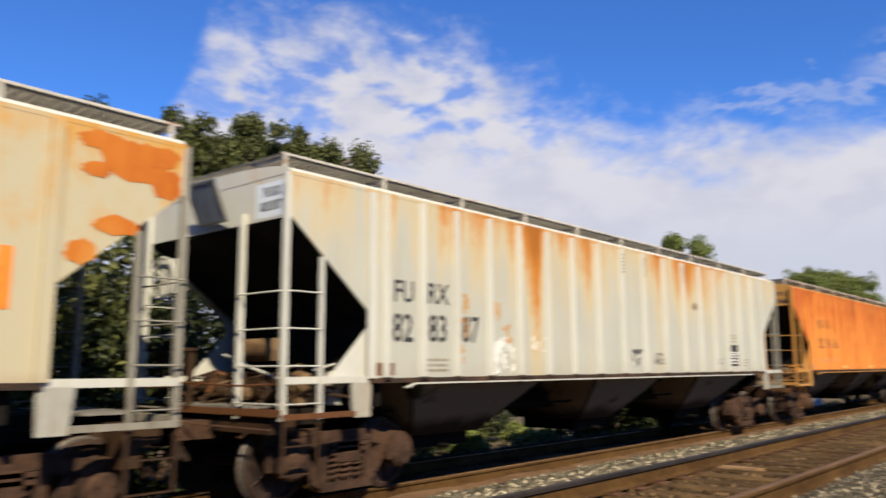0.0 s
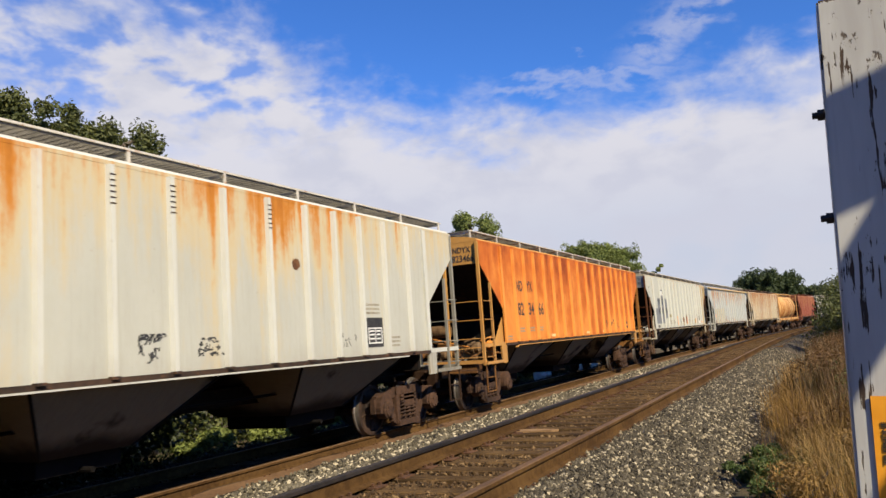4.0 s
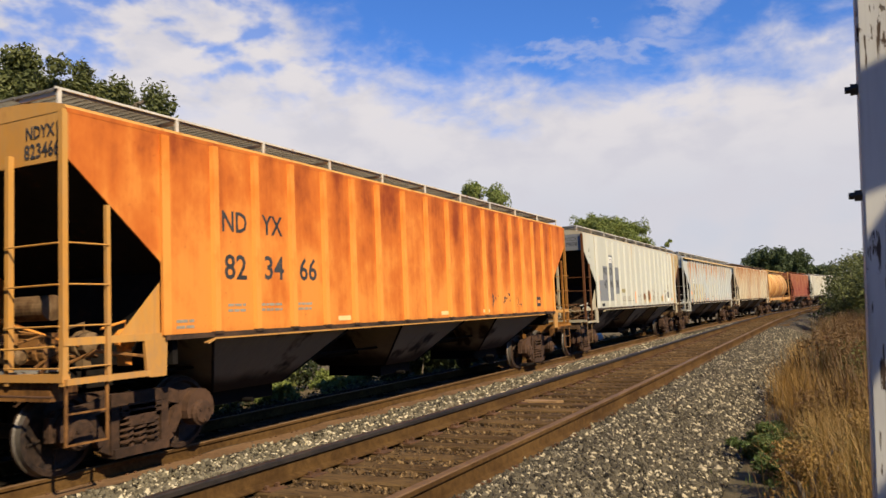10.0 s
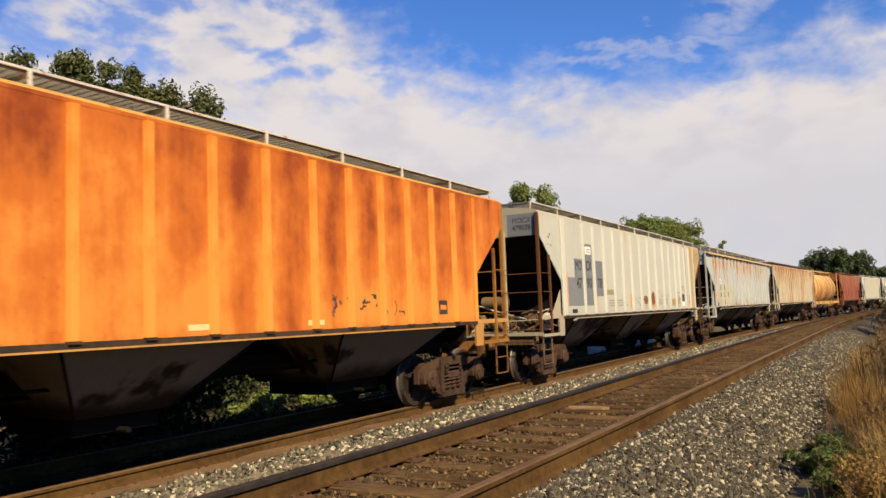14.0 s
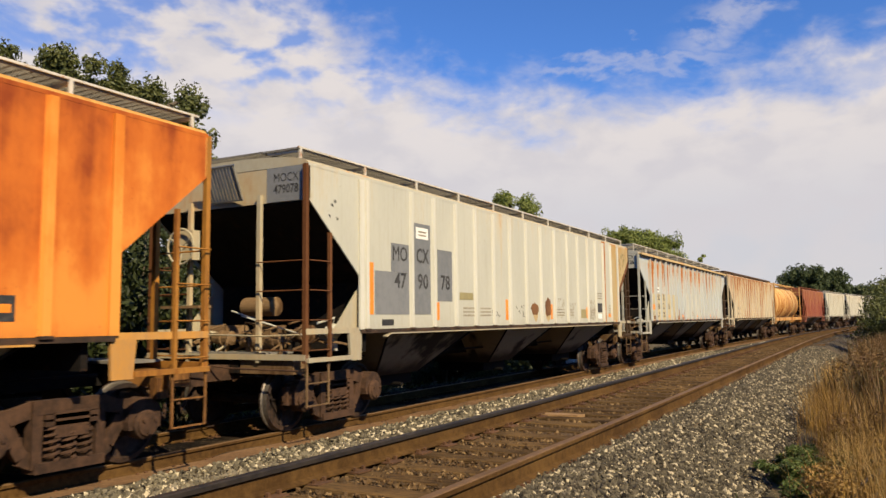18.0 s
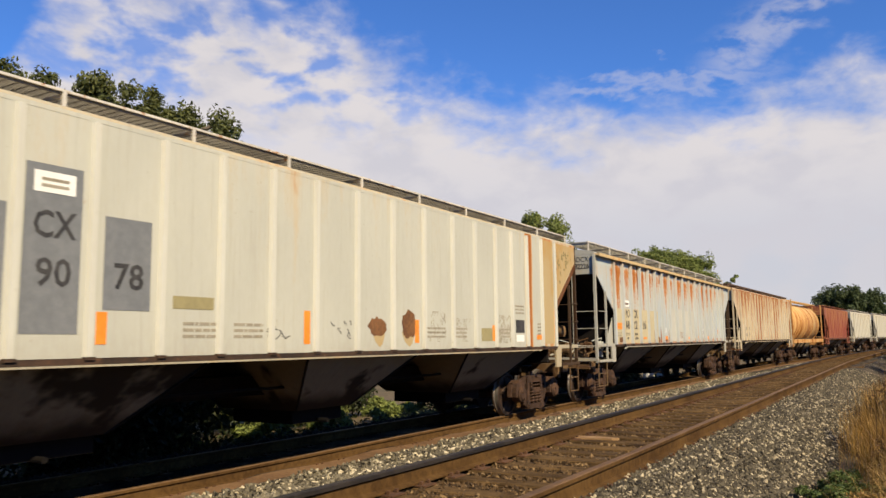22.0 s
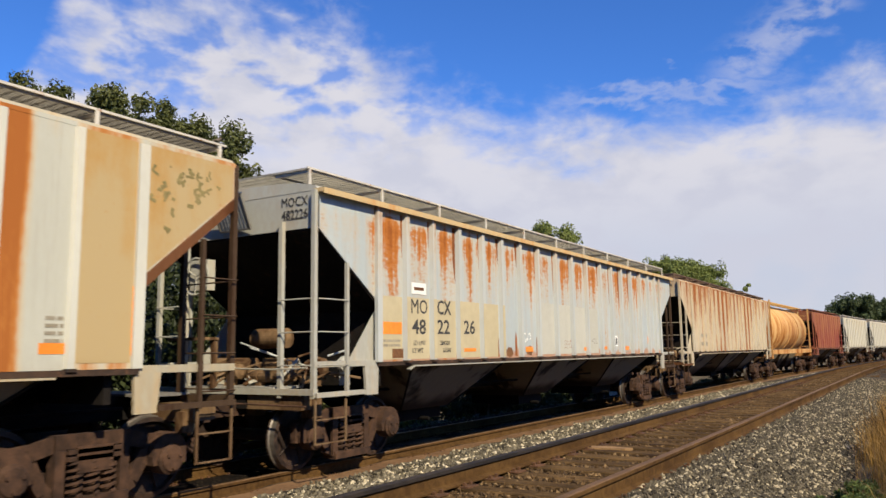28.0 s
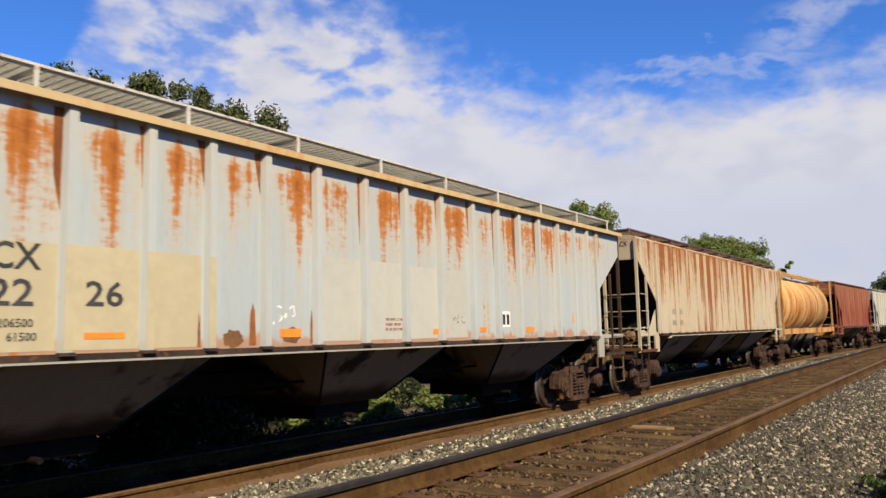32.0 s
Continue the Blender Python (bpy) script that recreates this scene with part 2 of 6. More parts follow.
def grained(name, a, b, scale=6.0, rough=0.85, bump=0.3, stretch=(1, 1, 1), spots=None, metal=0.0, spec=0.3, own=True):
    """Two shades in grain and stain; spots: a third colour in flecks."""
    def build(n, vec):
        v = shifted(n, vec) if own else vec
        w = n.stretch(v, *stretch)
        big = n.noise(v, scale * 0.25, 4.0)
        small = n.noise(w, scale * 3.0, 6.0, 0.65)
        col = n.mix(n.remap(n.math("ADD", n.math("MULTIPLY", big, 0.5), n.math("MULTIPLY", small, 0.5)), 0.36, 0.64), a, b)
        if spots:
            col = n.mix(n.remap(n.noise(w, scale * 1.4, 7.0, 0.7), 0.56, 0.66), col, spots)
        return col, n.math("MULTIPLY_ADD", small, 0.2, rough - 0.1), small
    return surface(name, build, rough, metal, bump, spec=spec)


def leafy(name, a, b, c):
    """Leaves: every leaf its own shade, dull gloss and some light let through."""
    m = bpy.data.materials.new(name)
    m.use_nodes = True
    n = Nodes(m.node_tree)
    vec = n.add("ShaderNodeTexCoord").outputs["Object"]
    rnd = n.add("ShaderNodeNewGeometry").outputs["Random Per Island"]
    col = n.mix(rnd, a, b)
    col = n.mix(n.remap(n.noise(vec, 0.8, 3.0), 0.5, 0.72), col, c)
    p = n.add("ShaderNodeBsdfPrincipled", {"Base Color": col, "Roughness": 0.55, "Specular IOR Level": 0.3})
    t = n.add("ShaderNodeBsdfTranslucent", {"Color": col})
    s = n.add("ShaderNodeMixShader", {0: 0.25, 1: p.outputs[0], 2: t.outputs[0]})
    n.add("ShaderNodeOutputMaterial", {0: s.outputs[0]})
    return m


# outlet gates: the deep shade under the cars is put into this black
M_VOID = grained("gate_shade_black", (0.004, 0.0035, 0.003), (0.009, 0.007, 0.006), 3.0, 0.9, 0.2, spec=0.1)
M_TRUCK = grained("cast_steel_dusty", (0.022, 0.011, 0.006), (0.075, 0.037, 0.020), 3.0, 0.9, 0.6)
M_WHEEL = grained("wheel_steel_rusty", (0.008, 0.005, 0.004), (0.055, 0.030, 0.018), 5.0, 0.7, 0.3)
M_TREAD = grained("worn_wheel_tread", (0.10, 0.085, 0.07), (0.18, 0.155, 0.13), 8.0, 0.55, 0.1, metal=0.6)
# slope sheets and underframe, near-black with their shadow in the colour
M_BLACK = grained("underframe_shade_black", (0.006, 0.005, 0.0045), (0.014, 0.011, 0.009), 3.0, 0.9, 0.25, spots=(0.024, 0.012, 0.007), spec=0.12)
# rust-flecked near-black; on the side sill it also paints the shadow line
M_SILL = grained("rusty_shadow_dark_sill", (0.020, 0.013, 0.009), (0.060, 0.032, 0.018), 4.0, 0.85, 0.3, spots=(0.10, 0.045, 0.02))
def bay_paint():
    """Dull grey hopper sides with brown-black patches, darker towards the outlets."""
    def build(n, vec):
        z = n.add("ShaderNodeSeparateXYZ", {0: vec}).outputs[2]
        v = shifted(n, vec)
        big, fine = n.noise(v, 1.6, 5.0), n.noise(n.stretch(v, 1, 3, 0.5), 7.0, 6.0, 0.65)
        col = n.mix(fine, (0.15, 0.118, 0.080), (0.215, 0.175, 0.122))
        darkening = n.math("MAXIMUM", n.remap(n.math("ADD", z, n.math("MULTIPLY", big, 0.35)), 1.10, 0.86), n.remap(n.noise(n.stretch(v, 1, 0.8, 0.6), 1.1, 4.0, 0.6), 0.56, 0.66))
        col = n.mix(n.math("MULTIPLY", darkening, 0.95), col, (0.018, 0.011, 0.007))
        return col, 0.85, fine
    return surface("patchy_grey_hopper_paint", build, bump=0.2, spec=0.15)


M_HOPPER = bay_paint()
M_FAINT = grained("faded_small_print", (0.20, 0.17, 0.12), (0.31, 0.27, 0.20), 7.0, 0.8, 0.0)
M_PALETAPE = grained("pale_reflective_tape", (0.62, 0.42, 0.17), (0.72, 0.52, 0.24), 6.0, 0.6, 0.05)
M_BLUESTEP = grained("blue_grey_step", (0.07, 0.085, 0.115), (0.14, 0.16, 0.195), 6.0, 0.6, 0.1, stretch=(0.3, 0.3, 9))
M_GRATE = grained("galvanised_grating", (0.11, 0.10, 0.085), (0.19, 0.175, 0.15), 6.0, 0.7, 0.2)
M_GRATE_LIGHT = grained("bright_grating", (0.20, 0.19, 0.165), (0.31, 0.29, 0.25), 6.0, 0.7, 0.2)
M_GRATE_RUST = grained("rusty_grating", (0.09, 0.06, 0.045), (0.17, 0.11, 0.075), 6.0, 0.8, 0.2)
M_EDGE = grained("pale_walkway_edge", (0.40, 0.37, 0.32), (0.52, 0.48, 0.41), 6.0, 0.7, 0.15, spots=(0.30, 0.15, 0.07))
M_INK = grained("faded_black_stencil", (0.018, 0.018, 0.020), (0.055, 0.052, 0.05), 7.0, 0.8, 0.0)
M_GREYBLOCK = grained("grey_panel_paint", (0.13, 0.135, 0.138), (0.175, 0.178, 0.18), 3.0, 0.7, 0.1)
M_PALEBLUE = grained("pale_blue_white_paint", (0.56, 0.60, 0.62), (0.66, 0.70, 0.72), 4.0, 0.7, 0.05)
M_ORANGE = grained("orange_reflective_tape", (0.66, 0.19, 0.02), (0.74, 0.24, 0.03), 5.0, 0.45, 0.05)
M_TAN = grained("tan_repaint", (0.40, 0.335, 0.205), (0.46, 0.385, 0.24), 2.0, 0.75, 0.15)
M_GREYTAN = grained("greyish_repaint", (0.385, 0.365, 0.30), (0.43, 0.41, 0.34), 2.0, 0.75, 0.15)
M_OLIVEPATCH = grained("olive_tan_patch", (0.22, 0.185, 0.09), (0.29, 0.245, 0.12), 3.0, 0.75, 0.1)
M_RUSTSPOT = grained("deep_rust", (0.085, 0.036, 0.016), (0.19, 0.085, 0.032), 7.0, 0.9, 0.4)
M_RUSTRUN = grained("dark_rust_run", (0.13, 0.038, 0.010), (0.29, 0.095, 0.020), 7.0, 0.9, 0.3, stretch=(1, 1, 0.3))
M_WHITE = grained("white_label", (0.68, 0.66, 0.60), (0.78, 0.76, 0.70), 7.0, 0.6, 0.05)
M_RAILTOP = grained("rail_head_dull", (0.085, 0.048, 0.023), (0.15, 0.086, 0.042), 4.0, 0.65, 0.1, spec=0.15)
M_RAILWEB = grained("rail_rust", (0.045, 0.022, 0.007), (0.10, 0.053, 0.017), 5.0, 0.9, 0.25, spec=0.1)
M_RAILDARK = grained("rail_head_dark", (0.012, 0.010, 0.009), (0.032, 0.025, 0.020), 4.0, 0.62, 0.1, spec=0.22)
M_TIE = grained("old_tie_wood", (0.036, 0.021, 0.009), (0.135, 0.080, 0.033), 5.0, 0.95, 0.6, spec=0.08, stretch=(0.4, 3, 3), spots=(0.035, 0.022, 0.015))
M_TIEPLATE = grained("rusty_tie_plate", (0.06, 0.028, 0.012), (0.12, 0.056, 0.025), 8.0, 0.9, 0.2)


# ---- building helpers ----
def part(name, bm, material, parent=None, label="", place=None):
    """One bmesh as one mesh object, under a thing or a part."""
    if isinstance(bm, bpy.types.Mesh):
        me = bm
    else:
        me = bpy.data.meshes.new(name)
        bmesh.ops.recalc_face_normals(bm, faces=bm.faces)
        bm.to_mesh(me)
        bm.free()
        me.materials.append(material)
    ob = new(name, me)
    if parent is not None:
        ob.parent = parent
    if place is not None:
        ob.matrix_basis = place
    if label:
        tagged(ob, label)
    return ob


def mesh(name, bm, material):
    me = bpy.data.meshes.new(name)
    bmesh.ops.recalc_face_normals(bm, faces=bm.faces)
    bm.to_mesh(me)
    bm.free()
    me.materials.append(material)
    return me


def raw_mesh(name, verts, faces, material, smooth=False):
    me = bpy.data.meshes.new(name)
    me.from_pydata(verts, [], faces)
    me.materials.append(material)
    if smooth:
        me.polygons.foreach_set("use_smooth", [True] * len(me.polygons))
    me.update()
    return me


def box(bm, x0, x1, y0, y1, z0, z1):
    v = [bm.verts.new((x, y, z)) for x in (x0, x1) for y in (y0, y1) for z in (z0, z1)]
    for f in ((0, 1, 3, 2), (4, 6, 7, 5), (0, 4, 5, 1), (2, 3, 7, 6), (0, 2, 6, 4), (1, 5, 7, 3)):
        bm.faces.new([v[i] for i in f])
    return bm


def slab(bm, poly, a, b, axis="x"):
    """A flat outline (two coordinates a corner) drawn out from a to b along an axis."""
    put = {"x": lambda p, t: (t, p[0], p[1]), "y": lambda p, t: (p[0], t, p[1]), "z": lambda p, t: (p[0], p[1], t)}[axis]
    lo, hi = [bm.verts.new(put(p, a)) for p in poly], [bm.verts.new(put(p, b)) for p in poly]
    n = len(poly)
    bm.faces.new(lo), bm.faces.new(hi[::-1])
    for i in range(n):
        bm.faces.new((lo[i], lo[(i + 1) % n], hi[(i + 1) % n], hi[i]))
    return bm


def tube(bm, points, r, n=8, closed=True):
    """A round bar through the points."""
    pts = [Vector(p) for p in points]
    rings = []
    for i, p in enumerate(pts):
        d = (pts[min(i + 1, len(pts) - 1)] - pts[max(i - 1, 0)]).normalized()
        a = d.orthogonal().normalized() if not rings else (rings[-1][1] - d * rings[-1][1].dot(d)).normalized()
        c = d.cross(a)
        rad = r[i] if isinstance(r, (list, tuple)) else r
        rings.append(([bm.verts.new(p + (a * math.cos(t) + c * math.sin(t)) * rad) for t in [2 * math.pi * k / n for k in range(n)]], a))
    for (r0, _), (r1, _) in zip(rings, rings[1:]):
        for k in range(n):
            bm.faces.new((r0[k], r0[(k + 1) % n], r1[(k + 1) % n], r1[k]))
    if closed:
        bm.faces.new(rings[0][0][::-1]), bm.faces.new(rings[-1][0])
    return bm


def turned(bm, profile, n=24, axis="x", centre=(0, 0, 0)):
    """A profile of (along, radius) turned round an axis."""
    rings = []
    for a, r in profile:
        ring = []
        for k in range(n):
            t = 2 * math.pi * k / n
            p = {"x": (a, r * math.cos(t), r * math.sin(t)), "y": (r * math.cos(t), a, r * math.sin(t)), "z": (r * math.cos(t), r * math.sin(t), a)}[axis]
            ring.append(bm.verts.new(Vector(p) + Vector(centre)))
        rings.append(ring)
    for r0, r1 in zip(rings, rings[1:]):
        for k in range(n):
            bm.faces.new((r0[k], r0[(k + 1) % n], r1[(k + 1) % n], r1[k]))
    bm.faces.new(rings[0][::-1]), bm.faces.new(rings[-1])
    return bm


def lettering(text, size, parent, spot, facing="x", material=None, label="", squeeze=0.85):
    """Stencilled writing, 3 mm thick, its middle at spot; facing +x, or -y on a car's end."""
    cu = bpy.data.curves.new("lettering", "FONT")
    cu.body, cu.size, cu.align_x, cu.align_y, cu.extrude, cu.resolution_u = text, size, "CENTER", "CENTER", 0.0015, 2
    cu.offset = 0.0 if "M" in text or size < 0.05 else 0.014 * size
    ob = bpy.data.objects.new("lettering", cu)
    scene.collection.objects.link(ob)
    me = bpy.data.meshes.new_from_object(ob.evaluated_get(bpy.context.evaluated_depsgraph_get()))
    bpy.data.objects.remove(ob)
    x, y, z = spot
    if facing == "x":
        m = Matrix(((0, 0, 1, x), (squeeze, 0, 0, y), (0, 1, 0, z), (0, 0, 0, 1)))
    elif facing == "x_up":
        m = Matrix(((0, 0, 1, x), (0, -1, 0, y), (squeeze, 0, 0, z), (0, 0, 0, 1)))
    elif facing == "y_up":
        m = Matrix(((0, -1, 0, x), (0, 0, -1, y), (squeeze, 0, 0, z), (0, 0, 0, 1)))
    else:
        m = Matrix(((squeeze, 0, 0, x), (0, 0, -1, y), (0, 1, 0, z), (0, 0, 0, 1)))
    me.transform(m)
    me.materials.clear()
    me.materials.append(material or M_INK)
    return part("lettering", me, None, parent, label)


# ---- the line: both tracks bend right together beyond the straight ----
TRAIN_X, NEAR_X, GAUGE = -8.45, -3.17, 1.435
NEAR_Z = 0.52


def bend(y):
    d = max(0.0, min(y, 120.0) - 33.0)
    return 0.0009 * d * d + max(0.0, y - 120.0) * 0.157


def grade(y):
    return 0.004 * max(0.0, min(y, 220.0) - 8.0)


STEP = 0.5
ALONG = [-60 + STEP * i for i in range(760)]
ARC = [0.0]
for _y0, _y1 in zip(ALONG, ALONG[1:]):
    ARC.append(ARC[-1] + math.hypot(STEP, bend(_y1) - bend(_y0)))
_zero = ARC[ALONG.index(0.0)]
ARC = [a - _zero for a in ARC]


def on_train_track(s):
    y = float(np.interp(s, ARC, ALONG))
    return Vector((TRAIN_X + bend(y), y, grade(y)))


def car_pose(s, half=6.95):
    a, b = on_train_track(s - half), on_train_track(s + half)
    mid, d = (a + b) / 2, b - a
    return Matrix.Translation(mid) @ Euler((math.asin(d.z / d.length), 0, -math.atan2(d.x, d.y))).to_matrix().to_4x4()


# how far the train has come, in metres, by seconds
KNOTS_T = [0.0, 2.0, 4.5, 7.0, 8.5, 10.0, 11.5, 13.0, 15.0, 17.5, 20.0, 22.5, 24.5, 26.5, 28.0, 30.0, 32.0]
KNOTS_S = [0.0, 3.72, 8.22, 12.66, 15.43, 18.18, 20.80, 23.50, 27.34, 32.05, 36.71, 41.38, 45.10, 48.87, 51.69, 55.49, 59.36]


def train_run(t):
    i = max(0, min(len(KNOTS_T) - 2, int(np.searchsorted(KNOTS_T, t, "right")) - 1))

    def slope(k):
        a, b = max(0, k - 1), min(len(KNOTS_T) - 1, k + 1)
        return (KNOTS_S[b] - KNOTS_S[a]) / (KNOTS_T[b] - KNOTS_T[a])
    h = KNOTS_T[i + 1] - KNOTS_T[i]
    u = (t - KNOTS_T[i]) / h
    return ((2 * u**3 - 3 * u**2 + 1) * KNOTS_S[i] + (u**3 - 2 * u**2 + u) * h * slope(i)
            + (-2 * u**3 + 3 * u**2) * KNOTS_S[i + 1] + (u**3 - u**2) * h * slope(i + 1))


# ---- cars ----
WHEEL_R = 0.457
WHEELSETS, CARS = [], []


def wheelset_mesh():
    bm = bmesh.new()
    for s in (-1, 1):
        prof = [(0.66, 0.09), (0.66, 0.14), (0.72, 0.15), (0.74, 0.40), (0.70, 0.41), (0.70, WHEEL_R + 0.025), (0.725, WHEEL_R + 0.02), (0.745, WHEEL_R),
                (0.82, WHEEL_R - 0.006), (0.83, 0.40), (0.78, 0.38), (0.77, 0.17), (0.84, 0.15), (0.84, 0.09)]
        turned(bm, [(s * a, r) for a, r in prof], 40)
        for k in range(5):  # cast ribs of the wheel plate, which show its turning
            t = 2 * math.pi * k / 5
            c, d = math.cos(t), math.sin(t)
            tube(bm, [(s * 0.785, 0.17 * c, 0.17 * d), (s * 0.79, 0.37 * c, 0.37 * d)], 0.016, 5)
    tube(bm, [(-1.02, 0, 0), (1.02, 0, 0)], 0.085, 12)
    wheels = mesh("wheelset", bm, M_WHEEL)
    wheels.materials.append(M_TREAD)
    for f in wheels.polygons:  # the tread is worn bright
        c = f.center
        if 0.735 < abs(c.x) < 0.825 and math.hypot(c.y, c.z) > 0.44:
            f.material_index = 1
    return wheels


def sideframe_mesh():
    """Cast side frame: top chord, tension diagonals and columns round a spring window, open between them."""
    bm = bmesh.new()

    def bar(points, w0, w1, x0=0.96, x1=1.05):
        for (a, c), (p, q) in zip(points, points[1:]):
            d = Vector((p - a, q - c)).normalized()
            nx, ny = -d.y, d.x
            slab(bm, [(a + nx * w0 / 2, c + ny * w0 / 2), (p + nx * w1 / 2, q + ny * w1 / 2), (p - nx * w1 / 2, q - ny * w1 / 2), (a - nx * w0 / 2, c - ny * w0 / 2)], x0, x1)
    for s in (-1, 1):
        bar([(s * 1.10, 0.635), (s * 0.64, 0.675), (s * 0.40, 0.745)], 0.15, 0.17)
        bar([(s * 0.66, 0.56), (s * 0.50, 0.28), (s * 0.34, 0.185)], 0.16, 0.13)
        bar([(s * 0.365, 0.76), (s * 0.365, 0.15)], 0.11, 0.11, 0.95, 1.085)
        bar([(s * 0.70, 0.66), (s * 0.66, 0.42)], 0.13, 0.10)
        bar([(s * 1.10, 0.66), (s * 1.13, 0.40)], 0.14, 0.09)
        # pedestal roof over the bearing
        slab(bm, [(s * (0.90 + 0.235 * math.cos(t)), 0.50 + 0.26 * math.sin(t)) for t in [math.pi * (-0.12 + 1.24 * k / 10) for k in range(11)]], 0.95, 1.15)
    bar([(-0.42, 0.755), (0.42, 0.755)], 0.14, 0.14, 0.95, 1.09)
    bar([(-0.40, 0.155), (0.40, 0.155)], 0.10, 0.10, 0.90, 1.12)
    for z in (0.585, 0.655):  # bolster end and wedge ribs in the window
        box(bm, 0.9, 1.12, -0.30, 0.30, z - 0.022, z + 0.022)
    box(bm, 0.9, 1.06, -0.30, 0.30, 0.54, 0.70)
    return mesh("side_frame", bm, M_TRUCK)


def spring_mesh():
    bm = bmesh.new()
    for y in (0.0,):
        pts = [(1.06 + 0.055 * math.cos(t), y + 0.075 * math.sin(t), 0.215 + 0.33 * i / 40) for i, t in enumerate([2 * math.pi * 5 * i / 40 for i in range(41)])]
        tube(bm, pts, 0.019, 5)
    return mesh("spring", bm, M_TRUCK)


def bearing_mesh():
    bm = bmesh.new()
    turned(bm, [(0.99, 0.165), (1.18, 0.165), (1.20, 0.14), (1.22, 0.13), (1.23, 0.07), (1.23, 0.02)], 18)
    for k in range(3):
        t = 2 * math.pi * k / 3 + 0.5
        tube(bm, [(1.21, 0.09 * math.cos(t), 0.09 * math.sin(t)), (1.245, 0.09 * math.cos(t), 0.09 * math.sin(t))], 0.022, 6)
    return mesh("bearing_cap", bm, M_TRUCK)


WHEELS_ME = wheelset_mesh()
FRAME_ME, SPRING_ME, BEARING_ME = sideframe_mesh(), spring_mesh(), bearing_mesh()
TURN = pose(0, 0, 0, 0, 0, 180)


def bogie(car, y):
    bm = bmesh.new()
    box(bm, -1.12, 1.12, -0.20, 0.20, 0.44, 0.70)
    turned(bm, [(0.68, 0.34), (0.80, 0.34)], 16, "z")
    for s in (-1, 1):
        box(bm, -0.9, 0.9, s * 0.44 - 0.04, s * 0.44 + 0.04, 0.33, 0.46)
        for w in (-1, 1):
            box(bm, w * 0.70 - 0.05, w * 0.70 + 0.05, s * 0.41 - 0.03, s * 0.41 + 0.03, 0.27, 0.58)
    truck = part("truck", bm, M_TRUCK, car, place=pose(0, y, 0))
    for m in (Matrix.Identity(4), TURN):
        part("side_frame", FRAME_ME, None, truck, place=m)
        for k in (-1, 0, 1):
            part("spring", SPRING_ME, None, truck, place=pose(0, k * 0.19, 0) @ m)
        for s in (-1, 1):
            part("bearing_cap", BEARING_ME, None, truck, place=pose(0, s * 0.89, WHEEL_R) @ m)
    for s in (-1, 1):
        ws = part("wheelset", WHEELS_ME, None, truck, place=pose(0, s * 0.89, WHEEL_R))
        WHEELSETS.append((ws, s * 0.89))
    return truck


RIBS = [s * v for v in (0.455, 1.365, 2.28, 3.09, 3.86, 4.63, 5.40, 6.17, 6.95) for s in (-1, 1)]


def grating(bm, x0, x1, y0, y1, z, gap=0.11):
    """Walkway grating: edge bars and cross bars."""
    box(bm, x0, x0 + 0.02, y0, y1, z - 0.04, z), box(bm, x1 - 0.02, x1, y0, y1, z - 0.04, z)
    m = max(4, int((x1 - x0) / 0.040))
    for k in range(1, m):
        x = x0 + (x1 - x0) * k / m
        box(bm, x - 0.004, x + 0.004, y0, y1, z - 0.03, z)
    n = max(2, int((y1 - y0) / gap))
    for k in range(n + 1):
        y = y0 + (y1 - y0) * k / n
        box(bm, x0, x1, y - 0.006, y + 0.006, z - 0.028, z - 0.002)


